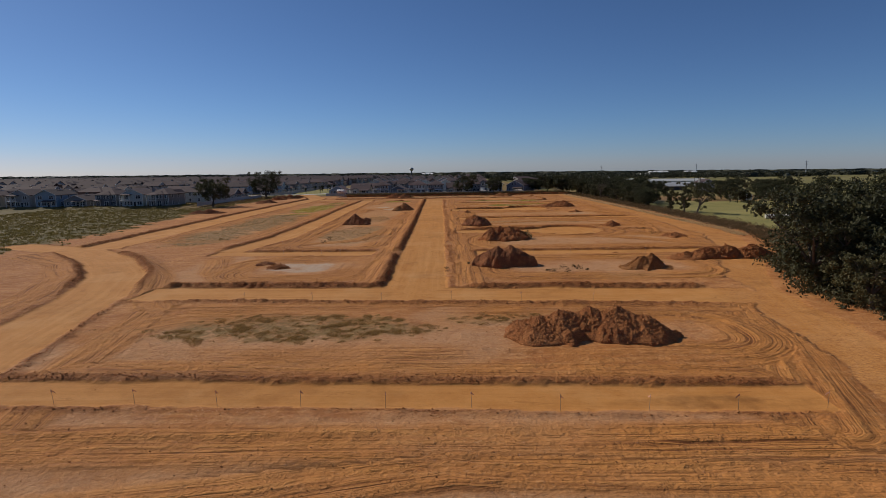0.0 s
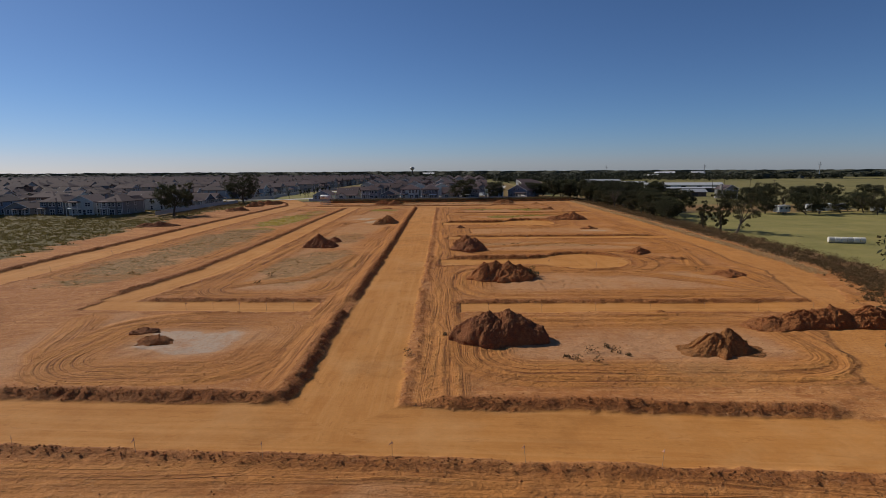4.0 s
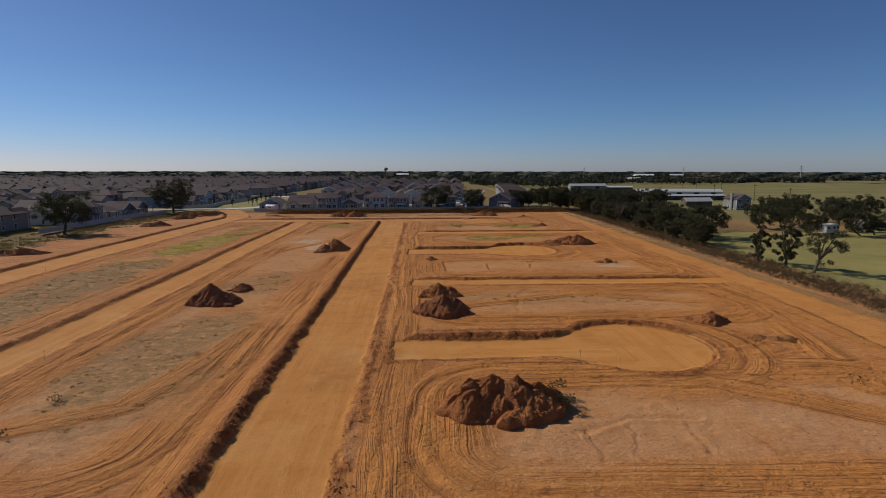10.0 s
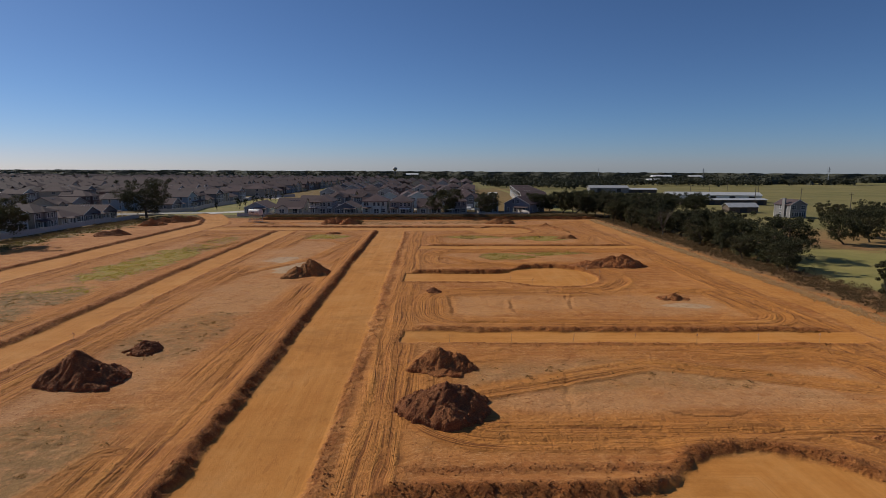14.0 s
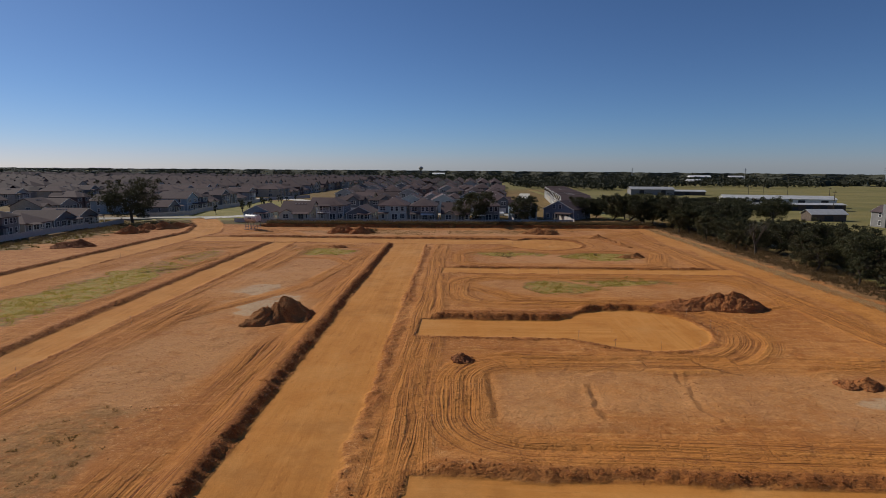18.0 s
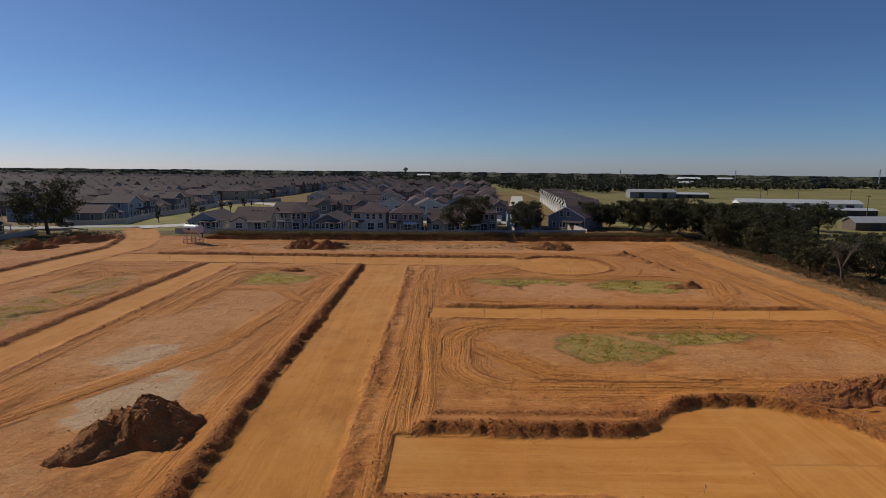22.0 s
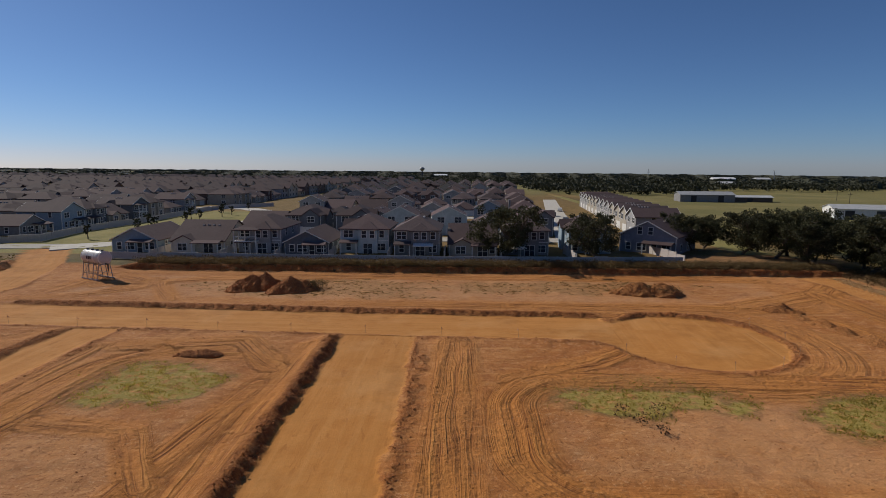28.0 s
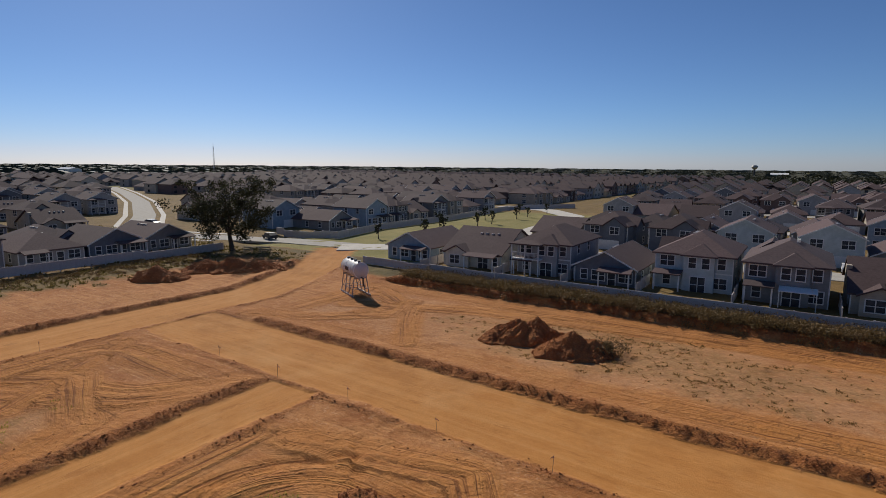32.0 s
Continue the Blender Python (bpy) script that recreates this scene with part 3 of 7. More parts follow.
def site(px, py):
    """All that the ground has at the points: height and the cover of each kind."""
    a = {}
    sd = np.full(px.shape, 1e9)
    across, along = np.zeros(px.shape), np.zeros(px.shape)
    haul, _, _ = polyline(px, py, ROADS[7][0])
    for k, (pts, hw) in enumerate(ROADS):
        d, o, s = polyline(px, py, pts, hw)
        if k == 7:
            d = d + 1.2 * fractal(px, py, 0.08, 71, 3) + 1.0
        hit = d - hw < sd
        across, along = np.where(hit, o, across), np.where(hit, s, along)
        sd = np.minimum(sd, d - hw)
    for cx, cy, r in BULBS:
        d = np.hypot(px - cx, py - cy) - r
        k = 3.0
        h = np.clip(0.5 + 0.5 * (d - sd) / k, 0, 1)
        sd = d * (1 - h) + sd * h - k * h * (1 - h)
    inside = (px > -105) & (px < 72) & (py > -10) & (py < 335)
    # road cut with a ragged edge
    w1, w2 = fractal(px, py, 0.35, 11), fractal(px, py, 1.6, 21, 3)
    e = sd + 0.28 * w1 + 0.12 * w2
    road = 1 - step(e, -0.35, 0.35)
    hgt = 0.05 * fractal(px, py, 0.12, 5) + 0.02 * w2 * (1 - road)
    # cut banks: steep on the side of the road, easing back into the lot
    dm, om, _ = polyline(px, py, MAIN)
    w3 = fractal(px, py, 2.2, 41, 2)
    crest, face = np.zeros(px.shape), np.zeros(px.shape)

    def bank_at(d, amp, mask):
        d = d + 0.16 * w1 + 0.09 * w2 + 0.05 * w3
        np.maximum(crest, amp * step(d, -0.15, 0.95) * (1 - step(d, 1.0, 3.6)) * mask, out=crest)
        # churned clay on the face, with the face's shade darkened into its colour
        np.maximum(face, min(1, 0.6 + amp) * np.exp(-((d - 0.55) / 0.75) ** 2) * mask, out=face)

    span = lambda v, lo, hi: step(v, lo - 1, lo + 1) * (1 - step(v, hi - 1, hi + 1))
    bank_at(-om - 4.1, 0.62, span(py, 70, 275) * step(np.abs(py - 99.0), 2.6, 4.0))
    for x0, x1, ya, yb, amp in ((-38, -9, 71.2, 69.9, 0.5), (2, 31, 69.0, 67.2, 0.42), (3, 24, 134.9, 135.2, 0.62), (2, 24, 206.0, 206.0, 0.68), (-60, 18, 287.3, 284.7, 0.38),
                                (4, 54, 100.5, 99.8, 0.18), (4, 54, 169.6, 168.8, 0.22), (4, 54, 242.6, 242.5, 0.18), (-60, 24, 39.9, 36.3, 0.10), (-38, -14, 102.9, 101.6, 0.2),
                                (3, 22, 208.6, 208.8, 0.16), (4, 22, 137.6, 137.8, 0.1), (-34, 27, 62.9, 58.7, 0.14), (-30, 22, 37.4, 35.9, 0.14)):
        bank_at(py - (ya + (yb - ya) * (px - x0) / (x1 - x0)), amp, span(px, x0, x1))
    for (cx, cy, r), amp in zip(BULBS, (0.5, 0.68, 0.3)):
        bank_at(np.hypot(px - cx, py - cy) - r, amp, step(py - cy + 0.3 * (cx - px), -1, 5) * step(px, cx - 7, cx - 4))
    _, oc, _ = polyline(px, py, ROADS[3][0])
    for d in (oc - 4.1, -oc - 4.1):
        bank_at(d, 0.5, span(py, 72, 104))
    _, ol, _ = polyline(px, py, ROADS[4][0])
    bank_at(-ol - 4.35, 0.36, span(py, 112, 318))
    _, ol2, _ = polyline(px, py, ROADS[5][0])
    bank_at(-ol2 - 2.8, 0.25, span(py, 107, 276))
    # low windrows left by the grader on the other edges
    ridge = step(haul, 5, 8) * np.exp(-((sd - 0.6 - 0.25 * w1) / 0.4) ** 2) * np.clip(0.6 + 0.8 * fractal(px, py, 0.09, 31, 3), 0.0, 1)
    edge = 0.6 * np.exp(-((om - 4.9 - 0.5 * w1) / 0.55) ** 2) * span(py, 72, 272) * np.clip(0.6 + 0.8 * w2, 0, 1)
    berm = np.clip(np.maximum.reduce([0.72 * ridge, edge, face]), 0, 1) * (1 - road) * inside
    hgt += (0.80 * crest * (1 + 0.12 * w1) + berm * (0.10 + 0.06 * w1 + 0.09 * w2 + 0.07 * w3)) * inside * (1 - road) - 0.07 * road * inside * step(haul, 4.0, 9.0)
    # thin cut edge beside the graded strips: its shade drawn as a dark line
    seam_shade = np.exp(-((sd - 0.15 - 0.22 * w1) / 0.24) ** 2) * np.clip(0.5 + 0.9 * fractal(px, py, 0.13, 33, 3), 0, 1) * step(haul, 5, 8)
    berm = np.maximum(berm, seam_shade * inside)
    # wash-outs and scraped edges on the lots
    for pts, wd, deep in SCARS:
        xs_, ys_ = [q[0] for q in pts], [q[1] for q in pts]
        near = (px > min(xs_) - 4) & (px < max(xs_) + 4) & (py > min(ys_) - 4) & (py < max(ys_) + 4)
        if not near.any():
            continue
        d, o, _ = polyline(px[near], py[near], pts)
        o = o + 0.25 * w1[near] + 0.15 * w2[near]
        d = d + 0.12 * w2[near]
        hgt[near] += 0.6 * deep * (0.8 * np.exp(-((o - wd) / wd) ** 2) - np.exp(-(o / wd) ** 2)) * (1 - step(d, 1.5 * wd, 3 * wd))
        # a dark streak in the channel paints in its shadow
        berm[near] = np.maximum(berm[near], 0.22 * np.exp(-((o - 0.3 * wd) / (0.5 * wd)) ** 2) * np.clip(0.6 + 0.7 * w1[near], 0, 1) * (1 - step(d, 1.2 * wd, 2.4 * wd)))
    # ruts
    track, core = np.zeros(px.shape), np.zeros(px.shape)
    f61 = fractal(px, py, 0.07, 61, 2)
    for i, lot in enumerate(LOTS):
        d = rounded(px, py, lot)
        deep = (7, 5.5, 8, 7, 8, 7, 6, 6, 5, 6, 5.5, 4.5)[i]
        m = step(d, -deep, -deep * 0.55) * (1 - step(d, -0.2, 0.9)) * np.clip(0.8 + 0.75 * f61, 0, 1)
        core = np.maximum(core, step(-d, deep * 0.6, deep * 1.25))
        hit = m > track
        run = 0.75 * (px + py)
        across, along, track = np.where(hit & (road < 0.5), d, across), np.where(hit & (road < 0.5), run, along), np.maximum(track, m)
    for cx, cy, r in BULBS:
        d = np.hypot(px - cx, py - cy) - r
        m = 0.75 * step(d, 0.8, 2.0) * (1 - step(d, 5.0, 8.5)) * step(px, cx - 8, cx) * (road < 0.5)
        hit = m > track
        across, along, track = np.where(hit, d, across), np.where(hit, 0.75 * (px + py), along), np.maximum(track, m)
    for pts, hw in (([(-33, 60), (-38.5, 68), (-43, 79), (-52, 91), (-62, 101), (-69, 107)], 3.2), ([(-45, 42), (-50, 54), (-53, 68), (-58, 80), (-66, 91), (-80, 101)], 3.4),
                    ([(-34, 60), (0, 60.6), (30, 57)], 2.0), ([(-66, 262), (-58, 268), (-48, 264), (-44, 256)], 2.6), ([(-64, 275), (-55, 262), (-57, 250), (-46, 242)], 2.0), ([(-63, 290), (-55, 293), (-48, 299), (-50, 305)], 2.4), ([(-58, 309), (-48, 303), (-40, 291)], 2.0),
                    ([(-34, 271), (-22, 273.5), (-16, 266)], 2.4), ([(-32, 254), (-22, 253), (-17, 246)], 1.8), ([(6, 264), (14, 268.5), (18, 272)], 2.2), ([(44, 244), (50, 262), (46, 285)], 3.0), ([(12, 122), (30, 123), (44, 112), (50, 104)], 2.6), ([(-30, 74), (-36, 82), (-40, 94)], 3.0), ([(-30, 41), (0, 39.5), (22, 38.5)], 2.6), ([(2.9, 68), (2.2, 140), (1.4, 200), (0.6, 274)], 2.9), ([(-11.6, 70), (-12, 140), (-13.2, 200), (-14.6, 272)], 2.0),
                    ([(-26, 28), (-30, 42), (-33, 60)], 3), ([(22, 30), (29, 48), (32, 58)], 4), ([(56, 102), (54, 180), (54, 300)], 3.2),
                    ([(-44, 105), (-20, 118), (-16, 140)], 2.4), ([(-33, 200), (-20, 225), (-16, 262)], 1.8), ([(8, 150), (28, 158), (50, 150)], 2.2), ([(-62, 262), (-50, 268), (-45, 274)], 3.5),
                    ([(-56, 300), (-40, 306), (-12, 309), (50, 309)], 2.6), ([(6, 228), (14, 218), (30, 215)], 2.4), ([(-28, 20), (0, 26), (30, 24)], 2.5), ([(45, 120), (52, 150), (50, 190)], 3.0),
                    ([(-60, 300), (-56, 306), (-50, 303), (-52, 297)], 1.8), ([(-58, 284), (20, 286)], 3.0), ([(38, 290), (55, 300), (62, 308)], 4), ([(-66, 120), (-67, 275)], 1.8), ([(-35, 104), (-35.6, 160), (-36.5, 270)], 1.6)):
        d, o, s = polyline(px, py, pts)
        m = 0.85 * (1 - step(d, hw * 0.5, hw)) * (road < 0.5)
        hit = m > track
        across, along, track = np.where(hit, o, across), np.where(hit, s, along), np.maximum(track, m)
    track = track * (1 - road) * inside * (1 - 0.7 * berm)
    rut = fractal(across + 0.8 * fractal(px, py, 0.09, 63, 2), along * 0.03, 1.3, 47, 2)
    hgt -= track * (0.05 + 0.13 * np.clip(rut, -0.6, 0.6))
    hgt += 0.10 * np.clip(fractal(px, py, 0.5, 51, 4), 0, 1) * (1 - road) * (1 - track)
    # covers
    f91, f95 = fractal(px, py, 0.25, 91), fractal(px, py, 0.15, 95)
    g = np.zeros(px.shape)
    for cx, cy, rx, ry, s in ((-16, 51.5, 15, 5.2, 0.72), (4, 54, 6, 2.5, 0.4), (24, 75.5, 7, 3, 0.35), (-54, 217, 6.6, 21, 1.0), (-55, 165, 9.5, 32, 0.72), (-57, 130, 8, 18, 0.72), (-52, 248, 5, 18, 0.5),
                              (-26.0, 262, 7.2, 5.0, 1.0), (16, 261, 9.5, 4.6, 0.95), (35, 257, 8.5, 5.2, 1.0), (22, 226, 6.5, 5.0, 0.85), (32, 231, 8.5, 4.2, 0.95),
                              (22, 155, 18, 4, 0.25), (-22, 130, 8, 16, 0.55), (-24, 168, 6, 10, 0.4), (-20, 300, 22, 7, 0.35), (20, 302, 20, 5, 0.4)):
        q = ((px - cx) / rx) ** 2 + ((py - cy) / ry) ** 2 + 0.5 * f91
        g = np.maximum(g, s * (1 - step(q, 0.5, 1.25)))
    a["grass"] = g * (1 - road) * (1 - 0.8 * track)
    pl = np.zeros(px.shape)
    for cx, cy, rx, ry, s in ((-22, 86, 9, 6, 1.0), (-22, 125, 8, 18, 0.7), (20, 112, 22, 6, 0.7), (22, 80, 16, 6, 0.7), (24, 153, 20, 7, 0.6), (-21, 212, 8.5, 6.5, 1.0), (-27, 222, 5, 5, 0.95), (43, 181.5, 5, 2.2, 0.95),
                              (-16, 46, 24, 8, 0.75), (4, 55, 10, 4, 0.8), (0, 26, 40, 7, 0.6), (-38, 85, 5, 10, 0.5), (-28, 230, 7, 16, 0.6), (-24, 190, 8, 12, 0.6), (30, 112, 18, 8, 0.5), (28, 185, 20, 6, 0.5), (-15, 298, 30, 6, 0.6), (-24, 244, 8, 10, 0.4), (42, 182, 8, 4, 0.7), (12, 226, 8, 6, 0.4)):
        q = ((px - cx) / rx) ** 2 + ((py - cy) / ry) ** 2 + 0.5 * f95
        pl = np.maximum(pl, s * (1 - step(q, 0.4, 1.3)))
    pl = np.maximum(pl, (0.8 - 0.3 * step(py, 130, 210)) * core * np.clip(0.65 + 0.7 * f95, 0, 1))
    pl = np.maximum(pl, 0.8 * np.exp(-((px - 64.4 + 0.5 * w1) / 1.3) ** 2) * step(py, 116, 130) * (py < 312))
    a["pale"] = pl * (1 - road) * (1 - track)
    a["damp"] = np.maximum((1 - step(((px - 17) / 7) ** 2 + ((py - 33.6) / 1.3) ** 2 + 0.5 * w1, 0.4, 1.2)) * road * 0.8,
                           0.25 * road * step(fractal(px, py, 0.12, 97, 3), 0.2, 0.7))
    # meadow to the west, pasture to the east, everything else is lawn or straw
    west_edge = -88 - 4 * w1 - 0.1 * np.clip(py - 130, 0, 100)
    out_w = 1 - step(px - west_edge, -2, 2)
    out_e = step(px - 67 + 18 * (1 - step(py, 60, 122)) + 0.8 * w1, -1.0, 1.0)
    out_n = step(py - 316 + 1.2 * w1, -1.5, 1.0) * (1 - (road > 0.5))
    out_s = 1 - step(py, -60, -30)
    outside = np.maximum.reduce([out_w * (1 - road), out_e, out_n, out_s])
    straw = np.maximum(outside * step(py, 262, 290) * step(px, 72, 84), outside * step(np.hypot(px, py - 150), 420, 520))
    dirt_w = (px < -80) & (px > -118) & (py > 225) & (py < 322)
    near_e = (px < 75 + 2 * w1) & (px > 40) & (py < 330)
    rough_e = (1 - step(((px - 125) / 45) ** 2 + ((py - 268) / 36) ** 2 + 0.4 * f91, 0.55, 1.15)) * out_e
    a["dry"] = np.maximum(outside * near_e, 0.8 * rough_e)
    weedy = outside * (1 - straw) * ((px < -60) & (py < 325) & (px > -119) | (px < -60) & (py < 246) | near_e | (py < 321) & (px < 66) | (px > 66) & (px < 110) & (py > 236))
    a["weedy"] = weedy * np.where(dirt_w, 0.85, 1.0)
    a["lawn"] = outside * (1 - straw) * (1 - (weedy > 0))
    yards = (px > -62) & (px < 58) & (py > 320) & (py < 900) | (px < -111) & (py > 236) & (py < 1060) | (px < 60) & (py > 442)
    a["weedy"], a["lawn"] = np.where(yards, 0.75, a["weedy"]), np.where(yards, 0.35, a["lawn"])
    a["straw"] = straw
    keep = 1 - outside
    a["road"] = road * np.maximum(keep, road > 0.5) * (0.55 + 0.45 * step(haul, 4, 8))
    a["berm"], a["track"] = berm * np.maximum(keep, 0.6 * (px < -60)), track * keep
    a["across"], a["along"] = across, along
    # the ground steps up to the finished houses in the north and west
    bank = 0.95 * step(py + 0.14 * w1 + 0.06 * w2, 313.0, 313.4) * step(px, -64, -58) * (1 - step(px, 62, 74))
    ramp = step(py, 300, 335) * (1 - step(px, -64, -58)) * step(px, -116, -100)
    yard = step(-px, 108, 117) * step(py, 230, 236)
    a["height"] = hgt * inside + np.maximum.reduce([bank + (0.05 * step(py, 321.5, 324.5) - 0.25 * step(py, 315, 318) * (1 - step(py, 321, 323))) * (bank > 0), ramp, yard]) + lie(px, py)
    # dark clay tone on the northern bank face, deepening its shade in colour
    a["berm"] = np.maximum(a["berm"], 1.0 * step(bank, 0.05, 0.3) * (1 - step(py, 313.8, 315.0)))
    return a


# ---------------------------------------------------------------- the ground sheet
def axis(lo, hi, st, far, grow=1.12):
    v = list(np.arange(lo, hi + st / 2, st))
    for sign, end in ((-1, lo), (1, hi)):
        d, p, more = st, end, []
        while abs(p) < far:
            d *= grow
            p += sign * d
            more.append(p)
        v = more[::-1] + v if sign < 0 else v + more
    return np.array(v)


GRID = {}


def build_ground():
    xs = axis(-80, 68, 0.4, 4600)
    xs = np.concatenate([xs[xs < -32], np.arange(-32, 38, 0.25), xs[xs > 38.1]])
    ys = axis(20, 318, 0.27, 4700)
    gx, gy = np.meshgrid(xs, ys)
    a = site(gx, gy)
    GRID.update(a, xs=xs, ys=ys)
    n, m = len(xs), len(ys)
    co = np.stack([gx, gy, a["height"]], axis=-1).reshape(-1, 3).astype(np.float32)
    i = np.arange(n * m).reshape(m, n)
    q = np.stack([i[:-1, :-1], i[:-1, 1:], i[1:, 1:], i[1:, :-1]], axis=-1).reshape(-1, 4).astype(np.int32)
    me = bpy.data.meshes.new("ground")
    me.vertices.add(n * m), me.loops.add(q.size), me.polygons.add(len(q))
    me.vertices.foreach_set("co", co.ravel())
    me.loops.foreach_set("vertex_index", q.ravel())
    me.polygons.foreach_set("loop_start", np.arange(0, q.size, 4, dtype=np.int32))
    me.polygons.foreach_set("use_smooth", np.ones(len(q), dtype=bool))
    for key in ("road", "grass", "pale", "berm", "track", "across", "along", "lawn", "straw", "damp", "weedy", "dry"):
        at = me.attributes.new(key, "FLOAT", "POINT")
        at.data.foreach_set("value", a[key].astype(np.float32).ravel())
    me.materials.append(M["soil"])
    me.update(calc_edges=True)
    tagged(new("ground", me), "graded orange clay building site with rutted lots and meadow round it", "ground", kind="structure")


build_ground()


def cover(key, x, y):
    """What the ground sheet has at the points, from its nearest vertex."""
    i = np.clip(np.searchsorted(GRID["xs"], x), 1, len(GRID["xs"]) - 1)
    j = np.clip(np.searchsorted(GRID["ys"], y), 1, len(GRID["ys"]) - 1)
    i = i - (GRID["xs"][i] - x > x - GRID["xs"][i - 1])
    j = j - (GRID["ys"][j] - y > y - GRID["ys"][j - 1])
    return GRID[key][j, i]


def ground_z(x, y):
    return float(cover("height", x, y))


# ---------------------------------------------------------------- heaps of earth
def dirt_pile(cx, cy, rx, ry, h, seed, mat, label, turn=0.0, tips=((0, 0, 1, 0.95),), gully=0.0, crown=0.85):
    """A heap with tips (x, y, height, reach), in parts of its half sizes."""
    rng = np.random.default_rng(seed)
    n = int(min(150, max(56, 2.5 * rx / (0.10 if cy < 130 else 0.15))))
    u = np.linspace(-1.25, 1.25, n)
    gx, gy = np.meshgrid(u, u)
    z = np.zeros_like(gx)
    for k, (ox, oy, hk, rk) in enumerate(tips):
        d = np.hypot((gx - ox) / rk, (gy - oy) / max(rk, 0.75))
        d = d * (1 + 0.22 * fractal(gx * 1.8, gy * 1.8, 1.0, seed * 7 + k, 3))
        z = np.maximum(z, hk * np.clip(1 - d, 0, 1) ** crown)
    if gully:
        ang = np.arctan2(gy, gx)
        z *= 1 - gully * np.clip(fractal(ang * 3.2, np.zeros_like(ang), 1.6, seed, 2), 0, 1) * np.clip(np.hypot(gx, gy) * 1.6, 0, 1)
    lump = fractal(gx * rx, gy * ry, 0.75, seed + 3, 3)
    fine = fractal(gx * rx, gy * ry, 2.4, seed + 9, 3)
    grit = np.abs(fractal(gx * rx, gy * ry, 3.4, seed + 15, 2))
    zz = h * z + (0.20 * lump + 0.07 * fine + 0.10 * grit - 0.05) * min(1.0, h / 1.6) * np.clip(z * 3, 0, 1) - 0.25 * np.clip(0.06 - z, 0, 1) / 0.06
    c, s = math.cos(radians(turn)), math.sin(radians(turn))
    X, Y = gx * rx, gy * ry
    base = ground_z(cx, cy)
    me = bpy.data.meshes.new("earth_mound")
    co = np.stack([X * c - Y * s, X * s + Y * c, zz], -1).reshape(-1, 3)
    i = np.arange(n * n).reshape(n, n)
    q = np.stack([i[:-1, :-1], i[:-1, 1:], i[1:, 1:], i[1:, :-1]], -1).reshape(-1, 4)
    ok = (z.reshape(-1)[q].max(1) > 0.0)
    verts, faces = co.tolist(), q[ok].tolist()
    # clods lying on the slopes and round the foot
    edge = np.nonzero((z > 0.02).reshape(-1))[0]
    for k in rng.choice(edge, int(min(900, 22 * rx * ry + 60))):
        r = 0.035 + 0.13 * rng.random() ** 3
        at = len(verts)
        for d in ((1, 0, 0), (0, 1, 0), (-1, 0, 0), (0, -1, 0), (0, 0, 1), (0, 0, -1)):
            verts.append([co[k][i] + d[i] * r * (0.6 + 0.7 * rng.random()) + rng.normal() * 0.2 * r for i in range(3)])
        faces += [[at + i for i in f] for f in ((0, 1, 4), (1, 2, 4), (2, 3, 4), (3, 0, 4), (1, 0, 5), (2, 1, 5), (3, 2, 5), (0, 3, 5))]
    me.from_pydata(verts, [], faces)
    me.materials.append(mat)
    me.update()
    ob = new("earth_mound", me)
    ob.location = (cx, cy, base)
    tagged(ob, label, "mound", "heaps of excavated earth")


